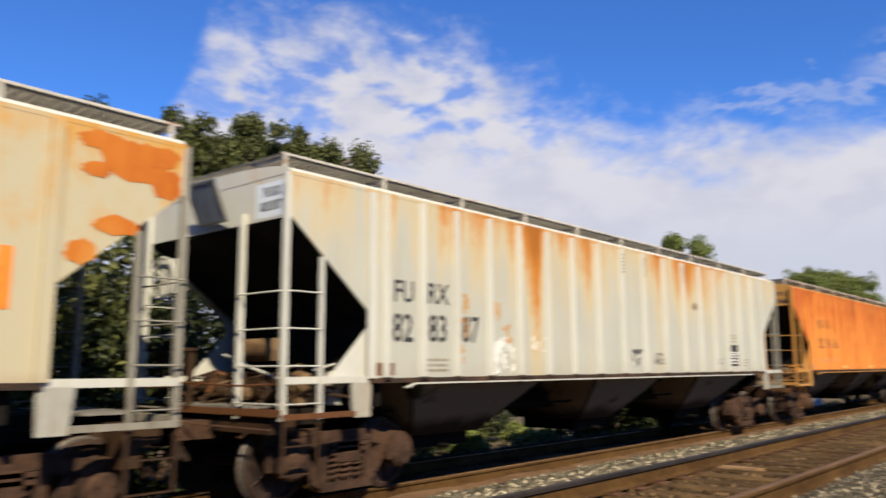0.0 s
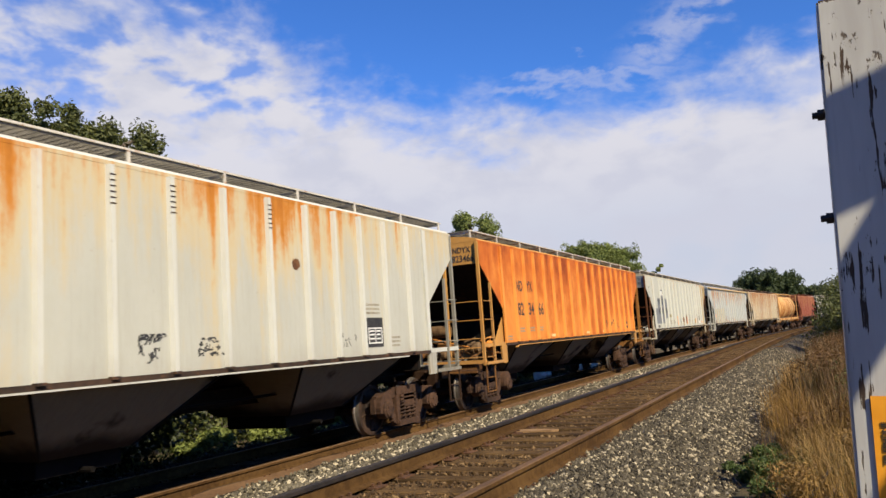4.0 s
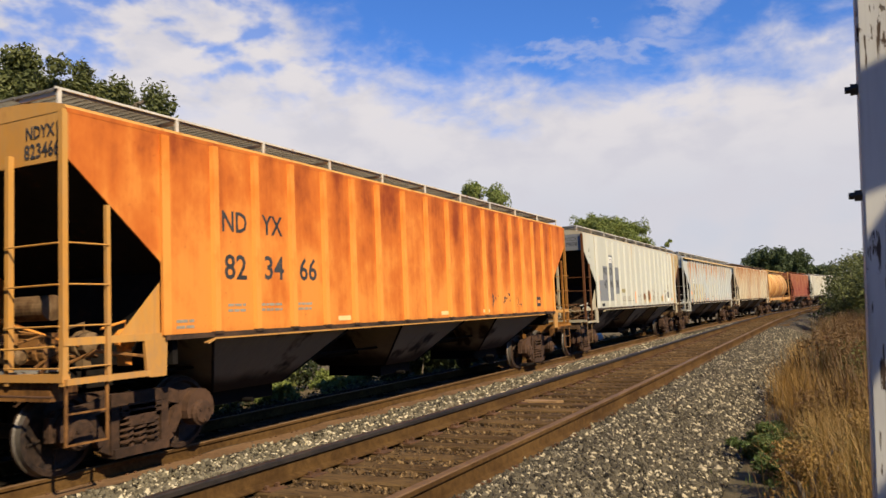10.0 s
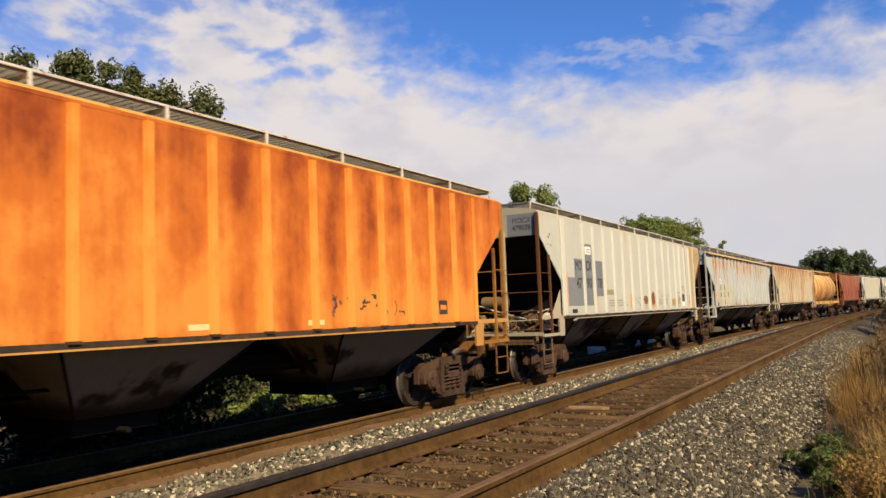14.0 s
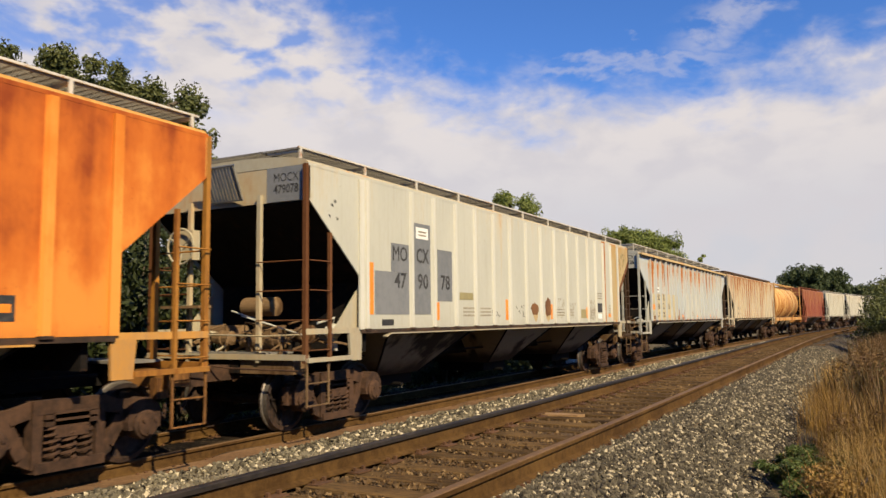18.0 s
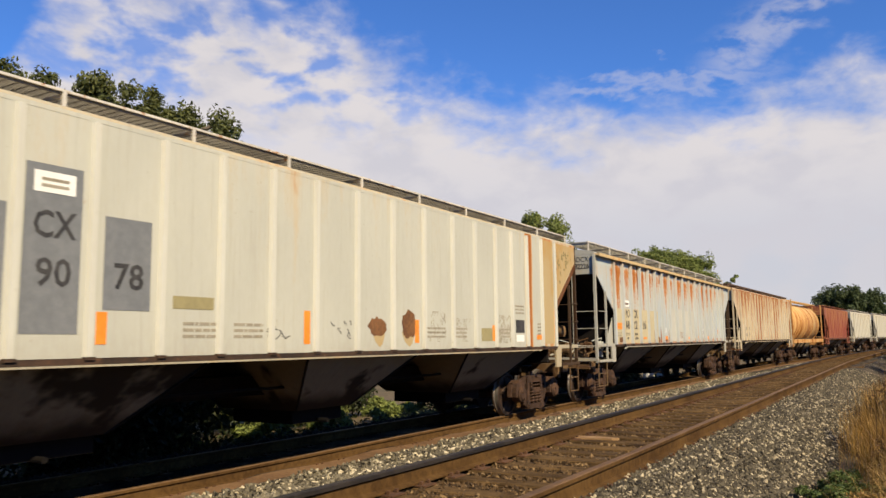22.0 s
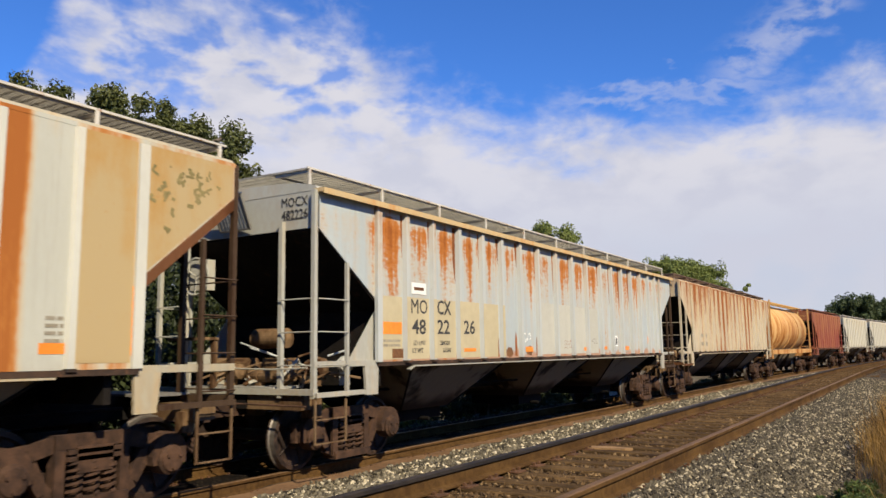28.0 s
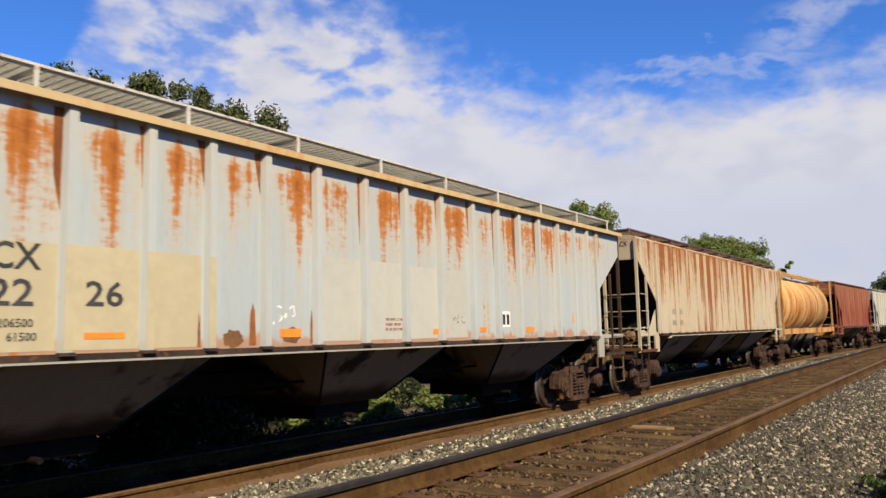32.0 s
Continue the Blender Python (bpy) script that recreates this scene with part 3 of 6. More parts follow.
def hopper_car(label, paint, rib_paint, trim, end_paint=None, half=8.3, eave=3.81, sill=1.47, ribs=RIBS, rib_size=(0.10, 0.06), bays=3, flange=None, walk_high=0.30, fine_grate=True,
               grate=None, edge=None, brake_rust=None, rear=None, gear=None, rungs=(1.20, 1.62, 2.04, 2.46),
               fore=None, knee=3.33, apex=2.26, inset=1.27, stile=0.46, ladder=0.88, pad=None):
    """A covered hopper on two trucks. Its length runs along y, the rail tops lie at z = 0."""
    car = new("covered_hopper_car")
    tagged(car, label, "freight car", "cars of the train")
    E, W = half, 1.58
    F = fore or half  # the leading end may lie nearer the middle than the trailing one
    end_paint = end_paint or paint
    gear = gear or P_GEAR
    grate, edge = grate or M_GRATE, edge or M_EDGE
    truck_y = E - 1.35
    # sides
    for s in (-1, 1):
        bm = bmesh.new()
        slab(bm, [(-F, eave), (E, eave), (E, knee), (E - inset, apex), (E - inset, sill), (-F + inset, sill), (-F + inset, apex), (-F, knee)], s * (W - 0.02), s * W)
        part("side_sheet", bm, paint, car)
        bm = bmesh.new()
        box(bm, s * (W - 0.08), s * (W + 0.035), -F + inset - 0.02, E - inset + 0.02, sill - 0.06, sill - 0.004)
        part("side_sill", bm, M_SILL, car)
        bm = bmesh.new()
        box(bm, s * (W - 0.02), s * (W + 0.055), -6.10 * half / 8.3, 6.15 * half / 8.3, sill - 0.084, sill - 0.064)
        slab(bm, [(-6.10 * half / 8.3, sill - 0.064), (-6.10 * half / 8.3, sill - 0.084), (-6.24 * half / 8.3, sill - 0.14), (-6.25 * half / 8.3, sill - 0.12)], s * (W - 0.02), s * (W + 0.055))
        part("hopper_flange", bm, end_paint, car)
        bm = bmesh.new()
        box(bm, s * (W - 0.06), s * (W + (0.12 if flange else 0.003)), -F - 0.01, E + 0.01, eave, eave + (0.05 if flange else 0.045))
        if flange:
            box(bm, s * (W + 0.10), s * (W + 0.12), -F - 0.01, E + 0.01, eave - 0.03, eave)
        part("eave_rail", bm, flange or paint, car)
    # ribs on both sides
    w, d = rib_size
    bm = bmesh.new()
    slab(bm, [(-w / 2, 0), (-w / 2 + 0.02, d), (w / 2 - 0.02, d), (w / 2, 0)], sill + 0.0, eave - 0.005, "z")
    for v in bm.verts:
        v.co.x, v.co.y = v.co.y, v.co.x
    rib = mesh("rib", bm, rib_paint)
    bm = bmesh.new()
    box(bm, 0, d + 0.012, -w / 2 - 0.006, w / 2 + 0.006, sill - 0.02, sill + 0.012)
    foot = mesh("rib_foot", bm, M_SILL)
    for y in ribs:
        if y > E - inset - 0.05 or y < -F + inset + 0.05:
            continue
        part("rib", rib, None, car, place=pose(W, y, 0))
        part("rib_foot", foot, None, car, place=pose(W, y, 0))
        part("rib", rib, None, car, place=pose(-W, y, 0, 0, 0, 180))
    for s in (-1, 1):  # edge ribs where the side sheet is cut back
        bm = bmesh.new()
        e = E - inset if s > 0 else -F + inset
        box(bm, W, W + d * 0.8, e - 0.06, e + 0.06, sill, apex + 0.1 + (eave - apex - 0.11))
        part("edge_rib", bm, rib_paint, car)
    # roof
    bm = bmesh.new()
    arch = [(-W, eave + 0.03)] + [(W * math.cos(t), eave + 0.05 + 0.17 * math.sin(t)) for t in [math.pi * (1 - k / 12) for k in range(1, 12)]] + [(W, eave + 0.03)]
    slab(bm, arch, -F, E, "y")
    part("roof", bm, end_paint, car)
    bm = bmesh.new()
    box(bm, -0.5, 0.5, -F + 0.7, E - 0.7, eave + 0.17, eave + 0.31)
    part("hatch_cover", bm, end_paint, car)
    # running boards along the roof's edges and across its ends
    zt = eave + walk_high
    back, front = -F + 0.02, E + 0.03
    for s in (-1, 1):
        x0, x1 = (0.72, 1.36) if s > 0 else (-1.36, -0.72)
        bm = bmesh.new()
        grating(bm, x0, x1, back, front, zt, 0.11 if fine_grate else 0.22)
        tagged(part("running_board", bm, grate, car), kind="stuff")
        bm = bmesh.new()
        xe = s * 1.375
        box(bm, xe - 0.012, xe + 0.012, back - 0.01, front + 0.01, zt - 0.016, zt + 0.010)
        part("board_edge", bm, edge, car)
        n = 11
        bm = bmesh.new()
        box(bm, -0.012, 0.012, -0.022, 0.022, 0, walk_high - 0.02)
        box(bm, -0.62, 0.0, -0.015, 0.015, walk_high - 0.09, walk_high - 0.04)
        post = mesh("bracket", bm, edge)
        for k in range(n):
            y = -F + 0.06 + (E + F - 0.12) * k / (n - 1)
            part("bracket", post, None, car, place=pose(s * 1.375, y, eave + 0.02, 0, 0, 0 if s > 0 else 180))
    for s in (-1, 1):
        bm = bmesh.new()
        y0, y1 = (back, back + 0.6) if s < 0 else (front - 0.6, front)
        grating(bm, -0.70, 0.70, y0, y1, zt + 0.004, 0.12)
        tagged(part("crossover_platform", bm, grate, car), kind="stuff")
    # ends
    for s in (-1, 1):
        irons = rear if rear and s > 0 else end_paint
        E = half if s > 0 else F
        bm = bmesh.new()
        up = [(-W, knee), (W, knee), (W, eave + 0.03)] + [(W * math.cos(t), eave + 0.05 + 0.16 * math.sin(t)) for t in [math.pi * k / 12 for k in range(1, 12)]] + [(-W, eave + 0.03)]
        slab(bm, up, s * (E - 0.03), s * (E - 0.005), "y")
        part("end_sheet", bm, end_paint, car)
        bm = bmesh.new()
        # sloping end of the hold, running in under the roof, and the plate below it
        slab(bm, [(s * (E - 0.03), knee), (s * (E - 0.03), knee - 0.03), (s * (E - 2.3), sill + 0.15), (s * (E - 2.3), sill + 0.25)], -W + 0.03, W - 0.03)
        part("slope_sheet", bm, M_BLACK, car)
        bm = bmesh.new()
        slab(bm, [(s * (E - 2.4), sill - 0.35), (s * (E - 2.4), sill + 0.3), (s * (E - 1.0), sill - 0.2), (s * (E - 1.0), sill - 0.35)], -0.35, 0.35)
        box(bm, -W + 0.1, W - 0.1, *sorted((s * (E - 1.55), s * (E - 1.47))), sill - 0.35, apex - 0.05)
        part("bolster_web", bm, M_BLACK, car)
        for w2 in (-1, 1):
            if s < 0:  # only the brake end has gusset plates
                bm = bmesh.new()
                slab(bm, [(s * (E - inset), apex - 0.16), (s * (E - inset), sill), (s * (E - inset + 0.62), sill)], w2 * (W - 0.07), w2 * (W - 0.05))
                part("gusset", bm, end_paint, car)
            bm = bmesh.new()
            box(bm, w2 * (W - 0.05), w2 * (W + 0.01), *sorted((s * (E - inset), s * (E + 0.06))), sill - 0.05, sill + 0.03)
            part("sill_extension", bm, end_paint, car)
            # corner post, ladder stile, end posts
            for name, x, y, z0, z1 in (("corner_post", w2 * (W - 0.03), s * (E + 0.03), 1.02, eave + 0.03), ("ladder_stile", w2 * (W + 0.02), s * (E - stile), 1.02, eave - 0.92),
                                       ("end_post", w2 * (W - ladder), s * (E + 0.03), 1.02, knee + 0.12)):
                bm = bmesh.new()
                r = 0.024 if name == "ladder_stile" else 0.032
                box(bm, x - r, x + r, y - r, y + r, z0, z1)
                part(name, bm, brake_rust if name != "end_post" and brake_rust and s < 0 else irons, car)
            for z in rungs:
                bm = bmesh.new()
                if z < eave - 0.95:
                    tube(bm, [(w2 * (W + 0.05), s * (E + 0.03), z), (w2 * (W + 0.05), s * (E - stile), z)], 0.010, 6)
                tube(bm, [(w2 * (W - 0.03), s * (E + 0.085), z), (w2 * (W - ladder), s * (E + 0.085), z)], 0.010, 6)
                part("rung", bm, brake_rust if brake_rust and s < 0 else irons, car)
            bm = bmesh.new()  # stirrup step below the corner
            for y in (E + 0.03, E - stile):
                box(bm, w2 * W - 0.010, w2 * W + 0.010, s * y - 0.016, s * y + 0.016, 0.42, 1.04)
            for z in (0.43, 0.74):
                box(bm, w2 * W - 0.025, w2 * W + 0.015, *sorted((s * (E + 0.04), s * (E - stile - 0.01))), z - 0.008, z + 0.008)
            part("stirrup_step", bm, gear, car)
            bm = bmesh.new()
            slab(bm, [(s * (E - inset - 0.02), sill - 0.04), (s * (E - inset + 0.31), sill - 0.04), (s * (E - inset + 0.27), sill - 0.46), (s * (E - inset - 0.0), sill - 0.46)], w2 * (W - 0.03), w2 * (W + 0.01))
            part("jacking_pad", bm, pad or end_paint, car)

        bm = bmesh.new()
        box(bm, -W, W, *sorted((s * (E - 0.02), s * (E + 0.07))), 1.06, 1.14)
        for w2 in (-1, 1):
            box(bm, w2 * W - 0.05, w2 * W + 0.05, *sorted((s * (E - 1.0), s * (E + 0.05))), 1.03, 1.09)
        part("end_sill", bm, rear if rear and s > 0 else trim, car)
        for w2 in (-1, 1):
            part("end_beam", box(bmesh.new(), *sorted((w2 * 0.34, w2 * (W - 0.25))), *sorted((s * (E - 0.30), s * (E + 0.02))), 0.86, 1.055), gear, car)
        bm = bmesh.new()
        box(bm, -0.85, 0.85, *sorted((s * (E - 0.55), s * (E + 0.05))), 1.13, 1.16)
        part("end_platform", bm, grate, car)
        # coupler, hose and cut lever
        bm = bmesh.new()
        box(bm, -0.12, 0.12, *sorted((s * (E - 0.2), s * (E + 0.62))), 0.76, 0.98)
        box(bm, -0.20, 0.20, *sorted((s * (E + 0.55), s * (E + 0.82))), 0.72, 1.02)
        tube(bm, [(s * 0.3, s * (E + 0.1), 0.85), (s * 0.32, s * (E + 0.35), 0.55), (s * 0.15, s * (E + 0.7), 0.35), (0, s * (E + 0.85), 0.5)], 0.025, 6)
        tube(bm, [(-1.5, s * (E + 0.12), 0.92), (-0.4, s * (E + 0.3), 0.95), (0, s * (E + 0.55), 1.02)], 0.014, 6)
        tube(bm, [(1.5, s * (E + 0.12), 0.92), (0.4, s * (E + 0.3), 0.95), (0, s * (E + 0.55), 1.02)], 0.014, 6)
        part("coupler", bm, M_TRUCK, car)
    # brake gear behind the ladders of the leading end
    s, E = -1, F
    part("air_reservoir", turned(bmesh.new(), [(-0.34, 0.02), (-0.32, 0.15), (0.30, 0.15), (0.34, 0.02)], 24, "x", (0.05, s * (E - 0.75), 1.84)), P_TANGEAR, car)
    part("air_reservoir", turned(bmesh.new(), [(-0.5, 0.02), (-0.48, 0.14), (0.3, 0.14), (0.33, 0.02)], 14, "x", (-0.55, s * (E - 0.70), 1.42)), gear, car)
    # brake valves and cylinder: flanged castings bolted to the platform
    for x, y, z, r, w, paint_of in ((1.02, E - 0.62, 1.42, 0.125, 0.17, P_TANGEAR), (1.28, E - 0.95, 1.45, 0.10, 0.12, rib_paint), (0.62, E - 0.42, 1.33, 0.10, 0.16, gear), (0.25, E - 0.30, 1.30, 0.085, 0.2, P_TANGEAR), (-0.35, E - 0.35, 1.36, 0.11, 0.2, gear)):
        bm = turned(bmesh.new(), [(-w, 0.03), (-w + 0.02, r * 0.8), (-0.03, r * 0.85), (-0.028, r * 1.2), (0.028, r * 1.2), (0.03, r), (w - 0.03, r), (w, r * 0.5)], 12, "x", (x, s * y, z))
        box(bm, x - 0.06, x + 0.06, *sorted((s * (y - 0.05), s * (y + 0.05))), 1.15, z)
        tube(bm, [(x, s * y, z + r * 0.7), (x + 0.08, s * (y + 0.05), z + r + 0.10), (x - 0.15, s * (y + 0.2), z + r + 0.02)], 0.016, 6)
        part("brake_valve", bm, paint_of, car)
    for x, z, dz in ((0.75, 1.62, -0.22), (0.55, 1.70, -0.26)):  # slanting release rods
        part("release_rod", tube(bmesh.new(), [(x - 0.75, s * (E - 0.35), z + 0.08), (x + 0.35, s * (E - 0.50), z + dz)], 0.011, 6), rib_paint, car)
    part("valve_box", box(bmesh.new(), 0.15, 0.5, -E + 0.45, -E + 0.8, 1.2, 1.55), gear, car)
    bm = bmesh.new()
    box(bm, -1.05, -0.25, -E - 0.28, -E - 0.02, 1.82, 1.86)
    for x in (-1.0, -0.3):
        box(bm, x - 0.03, x + 0.03, -E - 0.10, -E - 0.02, 1.14, 1.82)
    part("brake_step", bm, gear, car)
    # hinged crossing step, hanging down at a slant: a frame with slats
    step = part("crossing_step", tube(bmesh.new(), [(-0.33, 0, 0.27), (0.33, 0, 0.27)], 0.014, 6), M_BLUESTEP, car, place=pose(0.08, -E - 0.16, eave - 0.16, 24, 0, 0))
    bm = bmesh.new()
    for x in (-0.30, 0.30):
        box(bm, x - 0.012, x + 0.012, -0.016, 0.016, -0.26, 0.26)
    for z in (-0.26, 0.26):
        box(bm, -0.312, 0.312, -0.016, 0.016, z - 0.014, z + 0.014)
    part("step_frame", bm, M_GRATE, step)
    slat = mesh("slat", box(bmesh.new(), -0.016, 0.016, -0.010, 0.010, -0.25, 0.25), M_BLUESTEP)
    for k in range(9):
        part("slat", slat, None, step, place=pose(-0.252 + 0.063 * k, 0, 0))
    for k in range(7):
        x = -1.2 + 0.37 * k
        part("brake_pipe", tube(bmesh.new(), [(x, s * (E - 0.3), 1.18), (x + 0.35, s * (E - 0.5), 1.34 + 0.05 * (k % 3)), (x + 0.5, s * (E - 1.0), 1.25)], 0.02, 6), gear, car)
    # rods, levers and small castings of the brake rigging
    rb = random.Random(int(half * 100) + len(ribs))
    for k in range(9):
        x, z = rb.uniform(-1.1, 1.2), rb.uniform(1.2, 1.42)
        part("brake_rod", tube(bmesh.new(), [(x, s * (E - 0.15), z - 0.1), (x + rb.uniform(-0.3, 0.3), s * (E - 0.4), z + rb.uniform(-0.05, 0.2)), (x + rb.uniform(-0.6, 0.6), s * (E - 0.85), z + rb.uniform(-0.1, 0.1))], rb.uniform(0.012, 0.028), 6), gear if k % 3 else trim, car)
    for e in (-1, 1):
        E = half if e > 0 else F
        for k in range(5):
            x, z = rb.uniform(-1.35, 1.35), rb.uniform(0.62, 0.92)
            a, c, h = rb.uniform(0.05, 0.16), rb.uniform(0.05, 0.14), rb.uniform(0.06, 0.16)
            part("lug", box(bmesh.new(), x - a, x + a, *sorted((e * (E - 0.28) - c, e * (E - 0.28) + c)), z, z + h + (0.9 - z)), gear, car)
        part("hand_rail", tube(bmesh.new(), [(-1.5, e * (E + 0.10), 1.42), (-0.9, e * (E + 0.14), 1.44), (0.9, e * (E + 0.14), 1.40), (1.5, e * (E + 0.10), 1.42)], 0.012, 6), trim, car)
    bm = bmesh.new()
    ring = [(-0.62 + 0.27 * math.cos(t), -E - 0.16, 2.75 + 0.27 * math.sin(t)) for t in [2 * math.pi * k / 24 for k in range(25)]]
    tube(bm, ring, 0.016, 6)
    for t in (0.5, 2.6, 4.7):
        tube(bm, [(-0.62, -E - 0.14, 2.75), (-0.62 + 0.27 * math.cos(t), -E - 0.16, 2.75 + 0.27 * math.sin(t))], 0.011, 5)
    box(bm, -0.80, -0.44, -E - 0.10, -E + 0.05, 2.55, 3.0)
    part("brake_wheel", bm, end_paint, car)
    # centre sill and the hopper bays
    bm = bmesh.new()
    box(bm, -0.30, 0.30, -F - 0.02, half + 0.02, 0.86, 1.14)
    part("centre_sill", bm, M_BLACK, car)
    q = half / 8.3
    # each bay: its length at the sill and at the outlet; the end bays have the longer outer slope
    spans = ((-6.10, -3.0, -5.22, -3.75), (-1.36, 1.36, -0.62, 0.62), (3.0, 6.10, 3.75, 5.22)) if bays == 3 else ((-5.6, -0.95, -4.0, -2.0), (0.95, 5.6, 2.0, 4.0))
    for y0, y1, low0, low1 in spans:
        y0, y1, low0, low1 = y0 * q, y1 * q, low0 * q, low1 * q
        bm = bmesh.new()
        top = [(-W, y0), (W, y0), (W, y1), (-W, y1)]
        low = [(-0.72, low0), (0.72, low0), (0.72, low1), (-0.72, low1)]
        vt, vl = [bm.verts.new((*p, sill - 0.03)) for p in top], [bm.verts.new((*p, 0.62)) for p in low]
        bm.faces.new(vt), bm.faces.new(vl[::-1])
        for i in range(4):
            bm.faces.new((vt[i], vt[(i + 1) % 4], vl[(i + 1) % 4], vl[i]))
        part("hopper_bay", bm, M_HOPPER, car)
        bm = bmesh.new()
        box(bm, -0.60, 0.60, low0 + 0.05, low1 - 0.05, 0.42, 0.615)
        tube(bm, [(-0.8, (low0 + low1) / 2, 0.44), (0.8, (low0 + low1) / 2, 0.44)], 0.035, 8)
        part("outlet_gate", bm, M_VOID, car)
        # frame angles along the corners of the bay
        for w2 in (-1, 1):
            for ya, yb in ((y0, low0), (y1, low1)):
                part("corner_angle", tube(bmesh.new(), [(w2 * W, ya, sill - 0.05), (w2 * 0.722, yb, 0.62)], 0.018, 5), M_BLACK, car)
    # longitudinal ridge over the gaps between the bays, and the train pipe under it
    part("slope_ridge", slab(bmesh.new(), [(-F + 2.2, sill + 0.2), (half - 2.2, sill + 0.2), (half - 2.2, sill - 0.10), (-F + 2.2, sill - 0.10)], -0.62, 0.62), M_BLACK, car)
    part("train_pipe", tube(bmesh.new(), [(0.75, -F + 0.8, 1.02), (0.78, -3.0, 0.98), (0.72, 2.5, 0.98), (0.75, half - 0.8, 1.02)], 0.022, 6), M_BLACK, car)
    bogie(car, -(F - 1.35)), bogie(car, truck_y)
    return car, truck_y


def patch(car, name, y0, y1, z0, z1, material, label="", proud=0.004, x=1.58):
    bm = bmesh.new()
    box(bm, x, x + proud, y0, y1, z0, z1)
    return part(name, bm, material, car, label)


def blot(car, y, z, ry, rz, material, seed, label="", x=1.58):
    """A rust spot with a ragged rim."""
    rng = random.Random(seed)
    bm = bmesh.new()
    pts = [(y + ry * math.cos(t) * rng.uniform(0.75, 1.1), z + rz * math.sin(t) * rng.uniform(0.75, 1.1)) for t in [2 * math.pi * k / 22 for k in range(22)]]
    slab(bm, pts, x, x + 0.004)
    return part("rust_spot", bm, material, car, label)


def scribble(car, y0, y1, z0, z1, seed, n=9, r=0.008, material=None, x=1.582, name="faint_mark"):
    """Loose spray or chalk strokes with no readable shape."""
    rng = random.Random(seed)
    bm = bmesh.new()
    for k in range(n):
        a = [(x, rng.uniform(y0, y1), rng.uniform(z0, z1))]
        for j in range(5):
            a.append((x, min(y1, max(y0, a[-1][1] + rng.uniform(-1, 1) * (y1 - y0) * 0.10)), min(z1, max(z0, a[-1][2] + rng.uniform(-1, 1) * (z1 - z0) * 0.18))))
        tube(bm, a, r, 4)
    for v in bm.verts:
        v.co.x = x + (v.co.x - x) * 0.25
    return tagged(part(name, bm, material or M_INK, car), kind="stuff")


def small_print(car, y, z, w, rows, material=None, x=1.58, h=0.035, gap=0.07):
    """Lines of print too small to read: one bar a line, broken into words."""
    rng = random.Random(int(y * 100 + z * 37))
    for k in range(rows):
        bm = bmesh.new()
        p = y - w / 2
        while p < y + w / 2 - 0.03:
            q = min(y + w / 2, p + rng.uniform(0.06, 0.2))
            box(bm, x, x + 0.003, p, q - 0.02, z - k * gap - h / 2, z - k * gap + h / 2)
            p = q
        part("print_line", bm, material or M_FAINT, car)


# paints, car by car
P_GEAR = weathered("rusty_gear_paint", (0.040, 0.021, 0.011), (0.024, 0.011, 0.006), 0.5, 0.0, 8.4, dusty=0.5, stain=0.0, dirt=(0.05, 0.03, 0.016))
P_TANGEAR = weathered("tan_gear_paint", (0.20, 0.125, 0.065), (0.05, 0.022, 0.009), 0.55, 0.0, 5.1, dusty=0.5, stain=0.0, dirt=(0.05, 0.03, 0.016))
P_BROWNIRON = weathered("brown_iron_paint", (0.062, 0.038, 0.022), (0.034, 0.015, 0.007), 0.5, 0.0, 6.6, dusty=0.4, stain=0.0, dirt=(0.05, 0.03, 0.016))
P_CREAM = weathered("cream_paint", (0.43, 0.42, 0.355), (0.46, 0.165, 0.020), 0.30, 0.72, 3.1, (0.26, 0.085, 0.016), hard=0.8, stain=0.85, halo_tint=(0.54, 0.36, 0.11), along=[
    (0.0, 0.32), (0.17, 0.38), (0.21, 0.58), (0.27, 0.60), (0.292, 0.66), (0.302, 1.0), (0.318, 1.0), (0.328, 0.60), (0.36, 0.70), (0.42, 0.55), (0.46, 0.38), (0.55, 0.38), (0.568, 0.92),
    (0.585, 0.50), (0.63, 0.62), (0.70, 0.66), (0.76, 0.52), (0.85, 0.28), (1.0, 0.28)])
# less rusty and lighter than the sides: side light on ribs is coloured in
P_CREAM_RIB = weathered("cream_lit_rib_paint", (0.53, 0.52, 0.455), (0.50, 0.24, 0.08), 0.05, 0.3, 5.0, stain=0.25)
P_ORANGE_IRON = weathered("orange_iron_paint", (0.36, 0.155, 0.03), (0.17, 0.058, 0.014), 0.45, 0.0, 4.4, spots=0.4, dusty=0.5, stain=0.0, dirt=(0.05, 0.03, 0.016))
P_ORANGE_GEAR = weathered("orange_brown_gear_paint", (0.30, 0.135, 0.040), (0.050, 0.021, 0.010), 0.60, 0.0, 3.3, spots=0.4, dusty=0.6, stain=0.0, dirt=(0.05, 0.03, 0.016))
P_ORANGE_END = weathered("orange_end_paint", (0.50, 0.23, 0.045), (0.28, 0.095, 0.02), 0.30, 0.3, 4.0, spots=0.4, dusty=0.5)
P_IVORY = weathered("ivory_paint", (0.435, 0.425, 0.355), (0.40, 0.150, 0.03), 0.02, 0.30, 9.2, (0.26, 0.075, 0.016), along=[
    (0.0, 0.38), (0.3, 0.32), (0.36, 0.42), (0.44, 0.55), (0.48, 0.36), (0.60, 0.40), (0.78, 0.40), (0.818, 0.42), (0.826, 1.55), (0.838, 1.55), (0.846, 0.40), (0.868, 0.42), (0.878, 1.10), (0.905, 1.10), (0.915, 0.72), (0.93, 0.98), (1.0, 1.02)], stain=0.7)
